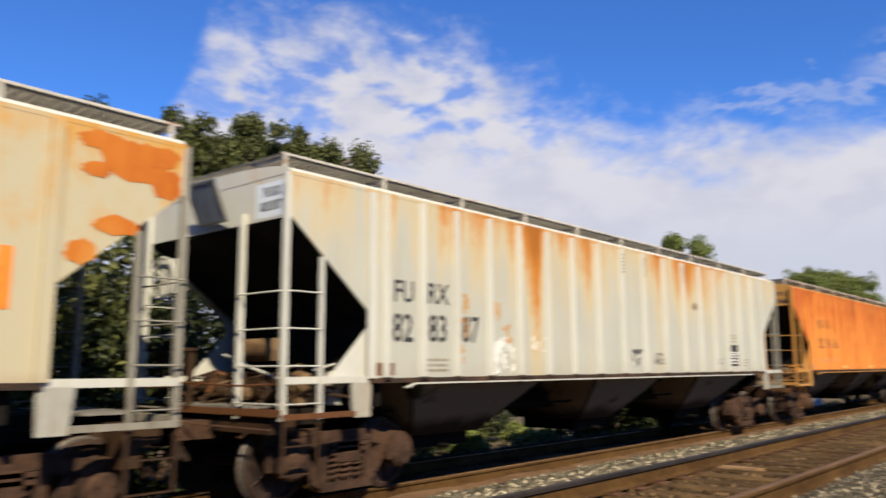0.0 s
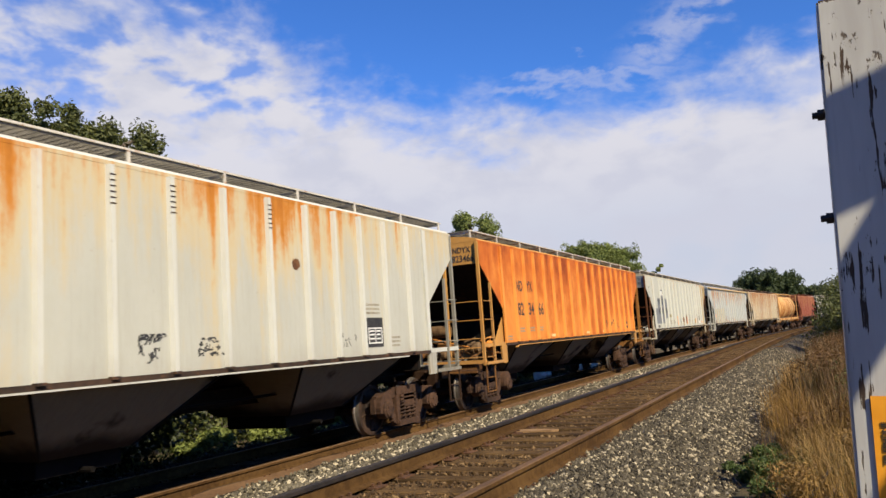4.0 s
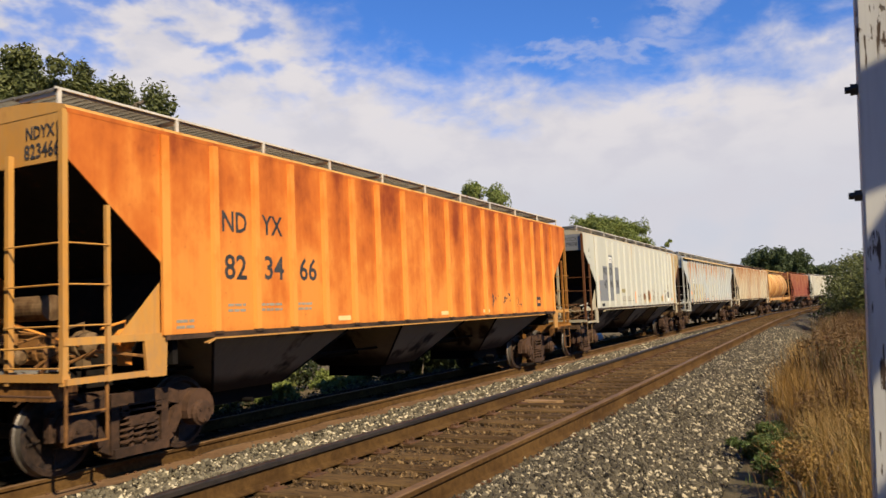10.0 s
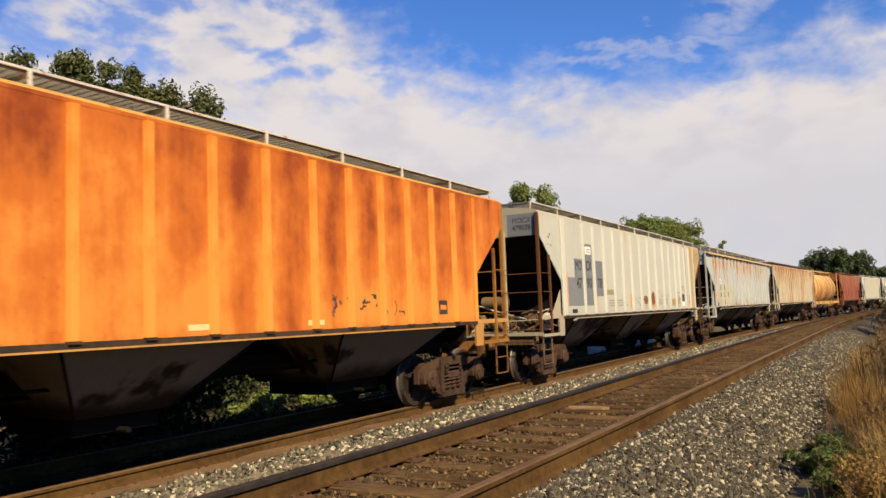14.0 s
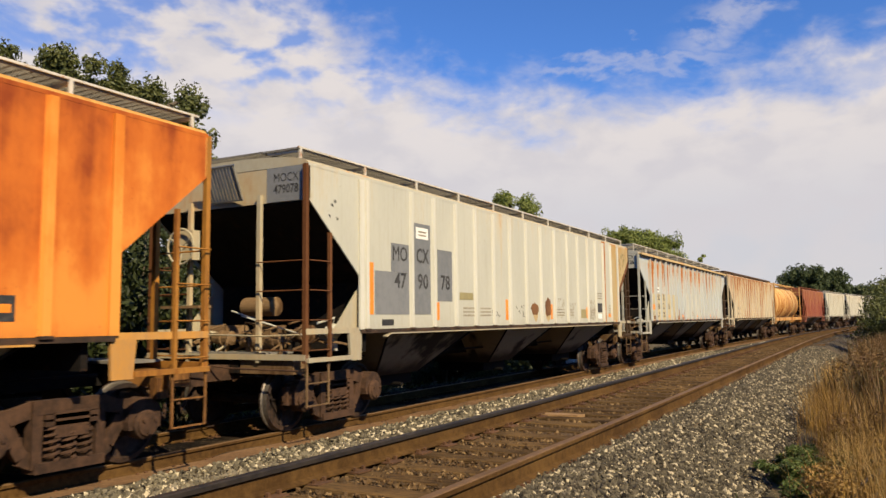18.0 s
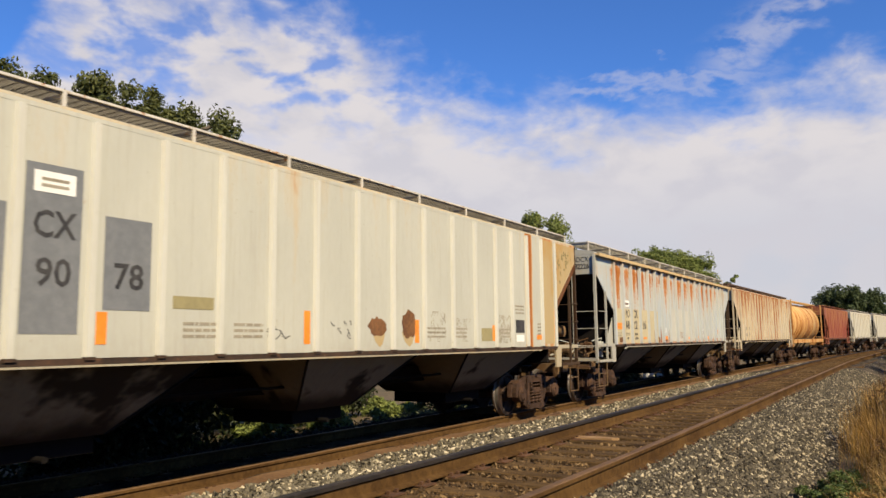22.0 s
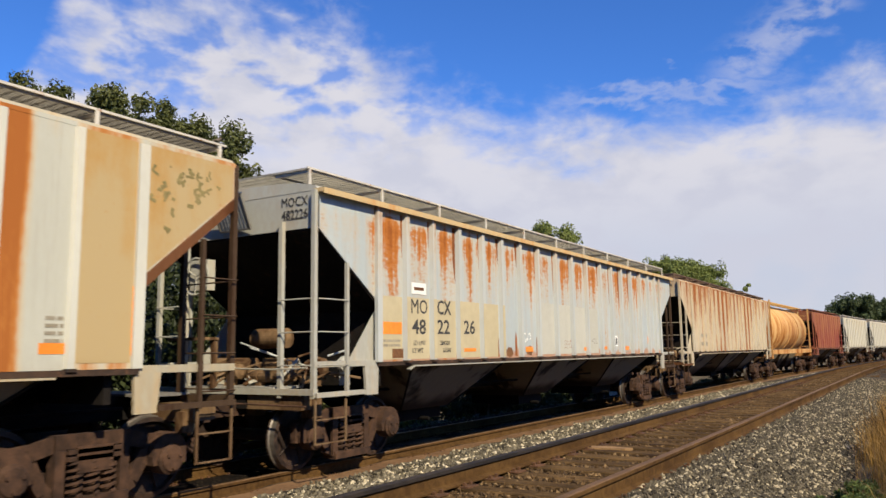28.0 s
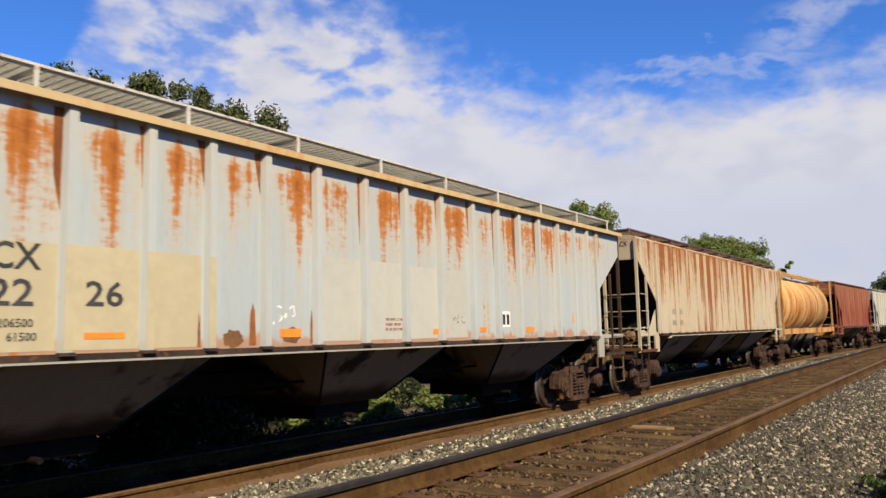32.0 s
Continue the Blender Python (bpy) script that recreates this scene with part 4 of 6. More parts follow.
# lightened like the cream ribs for the side light they catch
P_IVORY_RIB = weathered("ivory_lit_rib_paint", (0.52, 0.505, 0.43), (0.45, 0.22, 0.08), -0.05, 0.3, 1.3, stain=0.3)
P_IVORY_END = weathered("ivory_end_paint", (0.37, 0.335, 0.245), (0.34, 0.14, 0.05), 0.25, 0.1, 6.4, dusty=0.5)
P_GREYIRON = weathered("grey_iron_paint", (0.27, 0.25, 0.20), (0.16, 0.07, 0.025), 0.3, 0.0, 7.3, dusty=0.4, stain=0.0, dirt=(0.05, 0.03, 0.016))
P_RUSTPOST = weathered("rusty_post_paint", (0.135, 0.055, 0.022), (0.085, 0.030, 0.010), 0.6, 0.2, 2.4, stain=0.0, dirt=(0.05, 0.03, 0.016))
P_GREY_RIB = weathered("pale_grey_rib_paint", (0.42, 0.43, 0.405), (0.26, 0.075, 0.014), 0.20, 0.55, 8.8)
P_GREY_END = weathered("pale_grey_end_paint", (0.37, 0.365, 0.315), (0.50, 0.20, 0.05), 0.16, 0.1, 3.6, dusty=0.45)
P_EAVE = weathered("rust_tan_eave", (0.50, 0.37, 0.20), (0.44, 0.19, 0.05), 0.42, 0.0, 1.1)
P_STRIPED = weathered("rust_striped_paint", (0.46, 0.40, 0.30), (0.23, 0.070, 0.016), 0.62, 0.35, 15.0, hard=0.7, deep=(0.26, 0.08, 0.02), along=[
    (0.0, 0.3), (0.2, 0.48), (0.33, 0.60), (0.36, 0.90), (0.42, 0.55), (0.5, 0.50), (0.58, 0.50), (0.62, 0.82), (0.68, 0.70), (0.75, 0.45), (1.0, 0.35)])
P_STRIPED_RIB = weathered("rust_striped_rib", (0.46, 0.39, 0.28), (0.30, 0.115, 0.035), 0.36, 0.5, 10.1)
P_TANK = weathered("tan_tank_paint", (0.60, 0.39, 0.17), (0.40, 0.13, 0.022), 0.74, -0.2, 21.0, fade=1.5, dusty=0.25)
P_RED = weathered("oxide_red_paint", (0.19, 0.028, 0.020), (0.17, 0.038, 0.020), 0.3, 0.2, 5.5, dusty=0.3)
P_WHITE = weathered("dull_white_paint", (0.44, 0.41, 0.33), (0.42, 0.22, 0.10), 0.05, 0.4, 18.0)


RIBS_A = [-6.61, -5.92, -5.21, -4.45, -3.69, -2.90, -2.13, -1.27, -0.38, 0.50, 1.41, 2.32, 3.18, 3.95, 4.70, 5.50, 6.35]
RIBS_B = [-6.05, -5.28, -4.50, -3.70, -2.91, -2.13, -1.24, -0.35, 0.55, 1.45, 2.37, 3.18, 3.99, 4.76, 5.52, 6.27]
RIBS_C = [-6.74, -5.38, -4.60, -3.76, -2.93, -2.08, -1.23, -0.32, 0.59, 1.50, 2.44, 3.26, 4.09, 4.80, 5.54, 6.30]
RIBS_D = [-6.45, -5.68, -4.84, -4.00, -3.24, -2.44, -1.59, -0.66, 0.24, 1.15, 2.08, 2.88, 3.65, 4.43, 5.24, 6.00, 6.66]


def panel_stops(ribs, values, span=17.0, at_rib=0.30):
    out = []
    for k, (r, q) in enumerate(zip(ribs, ribs[1:])):
        if k < len(values):
            out += [(r / span + 0.5 + 0.006, at_rib), ((r + q) / 2 / span + 0.5, values[k])]
    return [(0.0, 0.4)] + out[:29] + [(1.0, 0.4)]


def washed(name, pale, mid, dark, belt, base, seed=0.0):
    """Faded paint clouded with soft rust stains that lie panel by panel. belt: stops of stain over the car's length."""
    def build(n, vec):
        v = n.add("ShaderNodeVectorMath", {0: vec, 1: (seed, seed * 1.7, seed * 0.3)}, operation="ADD").outputs[0]
        xyz = n.add("ShaderNodeSeparateXYZ", {0: vec}).outputs
        cloud = n.noise(n.stretch(v, 1.0, 1.0, 0.75), 1.5, 3.0, 0.5)
        run = n.noise(n.stretch(v, 1.0, 3.4, 0.30), 1.3, 4.0, 0.55)
        blot = n.noise(n.stretch(v, 1.0, 1.1, 0.9), 3.6, 3.0, 0.55)
        fine = n.noise(n.stretch(v, 1, 1.4, 0.8), 15.0, 6.0, 0.65)
        m = n.math("MULTIPLY_ADD", cloud, 1.15, base - 1.0)
        m = n.math("ADD", m, n.math("MULTIPLY_ADD", run, 0.60, -0.30))
        m = n.math("ADD", m, n.math("MULTIPLY_ADD", blot, 0.45, -0.22))
        m = n.math("ADD", m, n.math("MULTIPLY_ADD", fine, 0.26, -0.13))
        m = n.math("ADD", m, n.remap(xyz[2], 1.7, 3.8, -0.14, 0.34, False))
        if belt:
            m = n.math("ADD", m, n.math("MULTIPLY_ADD", n.ramp(n.math("MULTIPLY_ADD", xyz[1], 1 / 17.0, 0.5), belt), 0.62, -0.31))
        col = n.mix(n.remap(m, -0.02, 0.42), pale, mid)
        col = n.mix(n.remap(m, 0.34, 0.86), col, dark)
        fleck = n.math("MULTIPLY", n.remap(n.noise(v, 16.0, 4.0, 0.6), 0.66, 0.72), 0.35)
        col = n.mix(fleck, col, dark)
        splash = n.math("MULTIPLY", n.remap(n.math("ADD", xyz[2], n.math("MULTIPLY", cloud, 0.3)), 1.75, 1.5), 0.55)
        col = n.mix(n.math("MULTIPLY", splash, fine), col, tuple(c * 0.4 for c in dark))
        return col, n.math("MULTIPLY_ADD", m, 0.15, 0.62), n.math("ADD", n.math("MULTIPLY", fine, 0.3), n.math("MULTIPLY", cloud, 1.0))
    return surface(name, build, bump=0.3, spec=0.15)


P_PATCHED = washed("rust_patched_paint", (0.43, 0.375, 0.25), (0.50, 0.27, 0.07), (0.46, 0.125, 0.014), [(0.0, 0.1), (0.82, 0.15), (0.90, 0.40), (0.94, 0.50), (1.0, 0.6)], 0.32, 25.0)
M_RUSTPATCH = washed("rust_patch", (0.52, 0.23, 0.05), (0.47, 0.145, 0.020), (0.36, 0.08, 0.010), None, 0.62, 3.0)
P_ORANGE = washed("rusted_orange_paint", (0.62, 0.215, 0.040), (0.47, 0.118, 0.019), (0.215, 0.040, 0.010),
                  panel_stops(RIBS_B, [0.42, 0.50, 0.42, 0.86, 0.72, 0.74, 0.60, 0.66, 0.92, 1.0, 0.92, 0.82, 0.70, 0.74], at_rib=0.30), 0.62, 7.7)
# paler than the orange sides, with the ribs' side light in the colour
P_ORANGE_RIB = washed("orange_lit_rib_paint", (0.66, 0.255, 0.050), (0.56, 0.165, 0.024), (0.33, 0.07, 0.013), None, 0.48, 2.0)
M_TANWASH = washed("tan_stained_panel", (0.38, 0.28, 0.14), (0.37, 0.22, 0.075), (0.34, 0.14, 0.035), None, 0.40, 5.0)
M_SPRAY = grained("olive_gold_spray", (0.14, 0.11, 0.04), (0.23, 0.18, 0.07), 7.0, 0.7, 0.0)


def train_cars():
    # rust-patched car that leaves at the start
    car, ty = hopper_car("grey covered hopper car with orange rust patches on the rails", P_PATCHED, P_PATCHED, P_RUSTPOST, end_paint=P_CREAM_RIB, rear=P_GREYIRON, pad=P_GREY_END, ribs=[y for y in RIBS if abs(y) < 6])
    for k, (y, z, ry, rz) in enumerate(((7.78, 3.56, 0.42, 0.20), (8.10, 3.40, 0.20, 0.16), (7.45, 3.70, 0.26, 0.10), (7.98, 3.66, 0.30, 0.12), (7.62, 2.92, 0.24, 0.10), (7.30, 2.64, 0.16, 0.12), (7.40, 3.42, 0.14, 0.08))):
        blot(car, y, z, ry, rz, M_RUSTPATCH, 200 + k, "ragged orange rust patch", 1.58 + 0.0005 * k)
    patch(car, "reflector", 6.62, 6.74, 2.08, 2.62, M_ORANGE, "orange reflective strip")
    CARS.append((car, -4.30, ty))

    # cream car
    car, ty = hopper_car("cream covered hopper car with rust streaks and stencilled marks", P_CREAM, P_CREAM_RIB, P_RUSTPOST, end_paint=P_CREAM_RIB, ribs=RIBS_A, rear=P_GREYIRON, fore=8.14, pad=P_GREY_END)
    for text, y, z in (("FU", -6.27, 2.57), ("RX", -5.60, 2.58), ("82", -6.29, 2.09), ("83", -5.60, 2.10), ("87", -4.90, 2.11)):
        lettering(text, 0.52 if text.isdigit() else 0.40, car, (1.582, y, z), squeeze=0.76 if text.isdigit() else 0.85)
    part("label_plate", box(bmesh.new(), 0.90, 1.50, -8.1385, -8.1345, 3.36, 3.78), M_PALEBLUE, car, "pale bluish white number panel")
    lettering("FURX", 0.16, car, (1.22, -8.141, 3.66), "y")
    lettering("828387", 0.16, car, (1.20, -8.141, 3.49), "y")
    scribble(car, -4.35, -3.85, 1.52, 2.05, 4, 22, 0.014, M_WHITE)
    scribble(car, -3.4, -2.95, 1.85, 2.1, 14, 12, 0.009, M_WHITE)
    scribble(car, -4.35, -4.15, 2.28, 2.56, 41, 13, 0.015, P_ORANGE_END)
    scribble(car, -5.15, -4.95, 2.36, 2.64, 42, 13, 0.015, P_ORANGE_END)
    scribble(car, -4.10, -3.90, 1.96, 2.24, 43, 13, 0.015, P_ORANGE_END)
    scribble(car, -5.25, -5.05, 1.64, 1.92, 44, 13, 0.015, P_ORANGE_END)
    scribble(car, -5.15, -4.95, 2.01, 2.29, 45, 13, 0.015, P_ORANGE_END)
    scribble(car, -0.02, 0.42, 1.60, 1.92, 5, 20, 0.012)
    scribble(car, 0.9, 1.35, 1.64, 1.86, 6, 18, 0.011)
    patch(car, "data_panel", 4.82, 5.34, 1.60, 2.10, M_INK, "black consolidated data panel", 0.004)
    for a, b, c, d in ((4.86, 5.30, 1.91, 1.93), (4.86, 5.30, 1.66, 1.68), (4.86, 4.88, 1.66, 1.93), (5.28, 5.30, 1.66, 1.93), (5.07, 5.09, 1.66, 1.93)):
        patch(car, "panel_line", a, b, c, d, M_WHITE, "", 0.003, 1.5845)
    for z in (1.73, 1.80, 1.86):
        patch(car, "print_line", 4.90, 5.04, z, z + 0.025, M_WHITE, "", 0.003, 1.5845)
        patch(car, "print_line", 5.12, 5.24, z, z + 0.025, M_WHITE, "", 0.003, 1.5845)
    small_print(car, 5.05, 2.32, 0.45, 3)
    small_print(car, 5.78, 1.75, 0.35, 3)
    small_print(car, -5.6, 1.70, 0.45, 3)
    blot(car, 2.95, 2.9, 0.10, 0.09, M_RUSTSPOT, 3)
    for y in (RIBS_A[8], RIBS_A[9], RIBS_A[11]):  # riveted splice plates near the rib tops
        for k in range(6):
            patch(car, "splice_bar", y - 0.042, y + 0.042, 3.36 + 0.065 * k, 3.375 + 0.065 * k, M_SILL, "", 0.004, 1.641)
    scribble(car, 4.0, 4.5, 1.6, 1.85, 8, 9, 0.007)
    patch(car, "label_plate", -6.85, -6.45, 1.50, 1.66, M_RUSTSPOT, "small rusty plate")
    CARS.append((car, 13.50, ty))

    # orange car
    car, ty = hopper_car("rust-orange covered hopper car with black stencilled marks", P_ORANGE, P_ORANGE_RIB, P_ORANGE_END, end_paint=P_ORANGE_END, ribs=RIBS_B, rib_size=(0.13, 0.05), gear=P_ORANGE_GEAR, rear=P_ORANGE_IRON, fore=8.14)
    for text, y, z in (("ND", -5.68, 2.86), ("YX", -4.92, 2.87), ("82", -5.67, 2.27), ("34", -4.90, 2.28), ("66", -4.12, 2.28)):
        lettering(text, 0.45 if text.isdigit() else 0.38, car, (1.582, y, z), squeeze=0.97 if text.isdigit() else 0.85)
    lettering("NDYX", 0.19, car, (1.15, -8.141, 3.66), "y")
    lettering("823466", 0.22, car, (1.18, -8.141, 3.46), "y")
    small_print(car, -5.65, 1.80, 0.35, 2)
    small_print(car, -4.95, 1.80, 0.45, 2)
    small_print(car, -4.2, 1.80, 0.35, 2)
    small_print(car, -6.55, 1.62, 0.30, 2)
    for y in (-3.2, 0.35, 2.4):
        patch(car, "reflector", y - 0.17, y + 0.17, 1.53, 1.60, M_PALETAPE, "pale yellow reflective strip")
    patch(car, "data_panel", 5.7, 5.98, 1.62, 1.86, M_INK)
    patch(car, "print_line", 5.74, 5.94, 1.70, 1.78, M_ORANGE, "", 0.003, 1.5845)
    scribble(car, 2.75, 3.15, 1.62, 1.98, 11, 8, 0.014)
    scribble(car, 3.4, 3.85, 1.65, 1.95, 13, 8, 0.014)
    scribble(car, 4.1, 4.6, 1.62, 1.9, 15, 6, 0.009)
    CARS.append((car, 31.45, ty))

    # ivory car with the grey panels
    car, ty = hopper_car("ivory covered hopper car with grey painted panels", P_IVORY, P_IVORY_RIB, P_IVORY_END, end_paint=P_IVORY_END, brake_rust=P_RUSTPOST, ribs=RIBS_C, rib_size=(0.10, 0.045), gear=P_TANGEAR, rear=P_BROWNIRON, fore=8.16)
    for y0, y1, z0, z1 in ((-6.50, -5.46, 1.70, 2.40), (-6.02, -5.46, 2.404, 2.88), (-5.30, -4.72, 1.70, 3.29), (-4.46, -3.90, 1.94, 2.88)):
        patch(car, "grey_panel", y0, y1, z0, z1, M_GREYBLOCK)
    patch(car, "logo_plate", -5.22, -4.80, 3.02, 3.22, M_WHITE, "small white plate", 0.004, 1.5845)
    for k in range(2):
        patch(car, "print_line", -5.15, -4.87, 3.07 + 0.06 * k, 3.10 + 0.06 * k, M_FAINT, "", 0.002, 1.589)
    for text, y, z in (("MO", -5.75, 2.70), ("CX", -5.00, 2.71), ("47", -5.74, 2.25), ("90", -4.99, 2.26), ("78", -4.17, 2.27)):
        lettering(text, 0.37 if text.isdigit() else 0.36, car, (1.5865, y, z), squeeze=1.0 if text.isdigit() else 0.85)
    lettering("MOCX", 0.18, car, (1.16, -8.161, 3.68), "y")
    lettering("479078", 0.18, car, (1.16, -8.161, 3.51), "y")
    part("grey_panel", box(bmesh.new(), 0.80, 1.52, -8.1585, -8.1545, 3.335, 3.84), M_GREYBLOCK, car)
    for y, z0, z1 in ((-6.60, 1.70, 2.52), (-4.46, 1.60, 1.92), (-1.40, 1.58, 2.02), (1.28, 1.58, 1.95), (4.0, 1.6, 1.9), (7.02, 1.6, 2.3)):
        patch(car, "reflector", y - 0.06, y + 0.06, z0, z1, M_ORANGE, "orange reflective strip")
    blot(car, 0.20, 1.82, 0.24, 0.16, M_RUSTSPOT, 7, "rounded brown rust spot")
    blot(car, 1.05, 1.87, 0.24, 0.24, M_RUSTSPOT, 8, "rounded brown rust spot")
    for y, w in ((0.22, 0.16), (1.02, 0.18)):
        part("rust_run", slab(bmesh.new(), [(y - w, 1.75), (y + w, 1.72), (y + w * 0.7, 1.58), (y + w * 0.2, 1.52), (y - w * 0.5, 1.60)], 1.58, 1.582), M_TANWASH, car, "pale orange rust stain")
    patch(car, "tan_patch", -3.60, -3.02, 1.98, 2.12, M_OLIVEPATCH)
    patch(car, "tan_patch", 3.50, 3.94, 1.60, 1.84, M_OLIVEPATCH)
    patch(car, "data_panel", 4.98, 5.38, 1.76, 2.02, M_INK)
    patch(car, "label_plate", 6.0, 6.25, 1.62, 1.72, M_ORANGE, "small red-orange label")
    for y, w in ((-3.2, 0.5), (-2.45, 0.5), (1.9, 0.6), (2.7, 0.5), (4.5, 0.4)):
        small_print(car, y, 1.82, w, 3)
    scribble(car, -2.15, -1.6, 1.65, 1.95, 21, 7)
    scribble(car, -0.9, -0.45, 1.65, 1.9, 22, 6)
    scribble(car, 1.65, 2.2, 1.6, 2.1, 23, 16, 0.005, M_FAINT)
    scribble(car, 2.55, 3.1, 1.6, 2.0, 27, 16, 0.005, M_FAINT)
    scribble(car, 4.2, 4.75, 1.56, 2.1, 28, 46, 0.007, M_FAINT)
    patch(car, "label_plate", 5.0, 5.36, 1.58, 1.72, M_WHITE, "small white plate")
    small_print(car, 5.18, 2.30, 0.42, 3)
    small_print(car, 6.15, 1.95, 0.2, 4)
    patch(car, "stained_panel", 6.37, 6.96, 1.53, 3.82, M_TANWASH, "tan stained side panel", 0.003)
    part("stained_panel", slab(bmesh.new(), [(7.10, 3.82), (8.27, 3.82), (8.27, 3.44), (7.10, 2.46)], 1.58, 1.583), M_TANWASH, car, "tan stained corner panel")
    rs = random.Random(24)
    for k in range(64):  # short fat spray strokes of an unreadable tag
        ky, kz = 7.18 + 0.85 * rs.random(), 2.85 + 0.80 * rs.random()
        if kz < 2.72 + 0.84 * (ky - 7.1):
            continue
        dy, dz = rs.uniform(-0.09, 0.09), rs.uniform(-0.12, 0.12)
        bm = tube(bmesh.new(), [(1.584, ky, kz), (1.584, ky + dy, kz + dz * 0.4), (1.584, ky + dy * 0.5, kz + dz)], rs.uniform(0.012, 0.026), 6)
        for v in bm.verts:
            v.co.x = 1.584 + (v.co.x - 1.584) * 0.06
        part("spray_stroke", bm, M_SPRAY, car)
    bm = bmesh.new()
    slab(bm, [(8.28, 3.42), (8.28, 3.29), (7.03, 2.24), (7.03, 2.38)], 1.581, 1.60)
    part("edge_strip", bm, P_RUSTPOST, car, "rusty strip along the slanting edge")
    scribble(car, -7.7, -7.35, 3.1, 3.4, 25, 4, 0.012)
    patch(car, "label_plate", -6.3, -5.95, 1.52, 1.62, M_INK)
    CARS.append((car, 49.85, ty))

    # pale grey car with the rust runs
    P_GREY = weathered("pale_grey_paint", (0.385, 0.42, 0.415), (0.37, 0.120, 0.018), 0.34, 0.50, 12.5, (0.19, 0.050, 0.010), spots=0.3, fade=0.4, hard=0.6, speck=0.45, foot=0.6, cap=0.65,
                       along=[(0.0, 0.3), (0.052, 0.35), (0.085, 1.0), (0.112, 0.85)] + panel_stops(RIBS_D, [0.95, 0.92, 0.96, 0.92, 0.80, 0.78, 0.80, 0.94, 0.88, 0.80, 0.76, 0.80])[1:], low=2.3, high=3.6)
    car, ty = hopper_car("pale grey covered hopper car with orange rust runs", P_GREY, P_GREY_RIB, P_GREY_END, end_paint=P_GREY_END, flange=P_EAVE, grate=M_GRATE_LIGHT, walk_high=0.37, eave=3.78, half=8.5,
                         ribs=RIBS_D, rib_size=(0.13, 0.075), rungs=(1.45, 1.89, 2.33), gear=P_TANGEAR, rear=P_BROWNIRON,
                         knee=3.30, apex=2.36, inset=1.33, stile=0.60, ladder=0.62)
    for a, b, z1 in ((-7.10, -6.53, 2.45), (-6.37, -5.76, 2.46), (-5.60, -4.92, 2.46), (-4.76, -4.08, 2.47), (-3.92, -3.34, 2.47)):
        patch(car, "tan_patch", a, b, 1.50, z1, M_TAN, "", 0.003)
    for a, b, z1 in ((-1.50, -0.74, 2.60), (-0.58, 0.16, 2.60), (0.32, 1.07, 2.58), (1.23, 1.92, 2.58)):
        patch(car, "grey_tan_patch", a, b, 1.52, z1, M_GREYTAN, "", 0.003)
    for y in RIBS_D[:5]:
        patch(car, "tan_patch", y - 0.045, y + 0.045, 1.50, 2.46, M_TAN, "", 0.003, 1.655)
    rr = random.Random(71)
    for k, y in enumerate(RIBS_D[:15]):  # rust running down beside the ribs
        wide = (0.05, 0.04, 0.09, 0.045, 0.11, 0.10, 0.035, 0.05)[k % 8]
        z = 3.70 - rr.uniform(0.45, 1.05)
        part("rust_run", slab(bmesh.new(), [(y - 0.066, 3.73), (y - 0.066 - wide, 3.73), (y - 0.066 - wide * rr.uniform(0.5, 0.9), z + 0.35), (y - 0.074, z)], 1.58, 1.5825), M_RUSTRUN, car)
    for y, z0, z1, wide in ((-2.62, 1.50, 1.98, 0.10), (-1.67, 1.50, 1.90, 0.05), (-3.36, 1.50, 1.86, 0.04)):
        part("rust_run", slab(bmesh.new(), [(y - wide / 2, z0), (y + wide / 2, z0), (y + wide * 0.3, z1 - 0.1), (y, z1), (y - wide * 0.4, z1 - 0.15)], 1.5835, 1.586), M_RUSTRUN, car)
    for text, y, z in (("MO", -6.05, 2.31), ("CX", -5.30, 2.32), ("48", -6.06, 1.99), ("22", -5.32, 2.00), ("26", -4.45, 2.01)):
        lettering(text, 0.33, car, (1.585, y, z), squeeze=1.22 if text.isdigit() else 0.95)
    lettering("MOCX", 0.19, car, (1.15, -8.501, 3.68), "y")
    lettering("482226", 0.19, car, (1.16, -8.501, 3.50), "y")
    patch(car, "logo_plate", -6.27, -5.85, 2.52, 2.70, M_WHITE, "small white plate", 0.004, 1.5835)
    patch(car, "print_line", -6.20, -5.92, 2.58, 2.63, M_RUSTSPOT, "", 0.002, 1.588)
    for y0, y1, z0, z1 in ((-7.06, -6.55, 1.88, 2.06), (-4.65, -4.23, 1.60, 1.66), (-2.2, -1.85, 1.58, 1.68), (0.95, 1.32, 1.58, 1.66), (3.9, 4.2, 1.58, 1.68), (5.9, 6.1, 1.75, 1.95), (2.3, 2.5, 1.6, 1.68)):
        patch(car, "reflector", y0, y1, z0, z1, M_ORANGE, "orange reflective patch", 0.004, 1.5835)
    patch(car, "label_plate", -6.80, -6.45, 1.52, 1.66, M_RUSTSPOT, "small dark plate", 0.004, 1.5835)
    patch(car, "data_panel", 3.0, 3.32, 1.68, 1.95, M_WHITE, "white data panel", 0.004)
    for y in (3.05, 3.19):
        patch(car, "print_line", y, y + 0.09, 1.72, 1.90, M_INK, "", 0.002, 1.5845)
    for text, y, z in (("LD LMT", -6.05, 1.745), ("LT WT", -6.10, 1.625), ("206500", -5.28, 1.745), ("61500", -5.22, 1.625)):
        lettering(text, 0.105, car, (1.585, y, z), squeeze=1.0)
    small_print(car, -6.8, 1.78, 0.45, 2, x=1.5835)
    scribble(car, -2.3, -1.9, 1.72, 1.95, 31, 6, 0.010, M_WHITE)
    scribble(car, 1.5, 1.85, 1.75, 1.9, 32, 5, 0.008, M_INK)
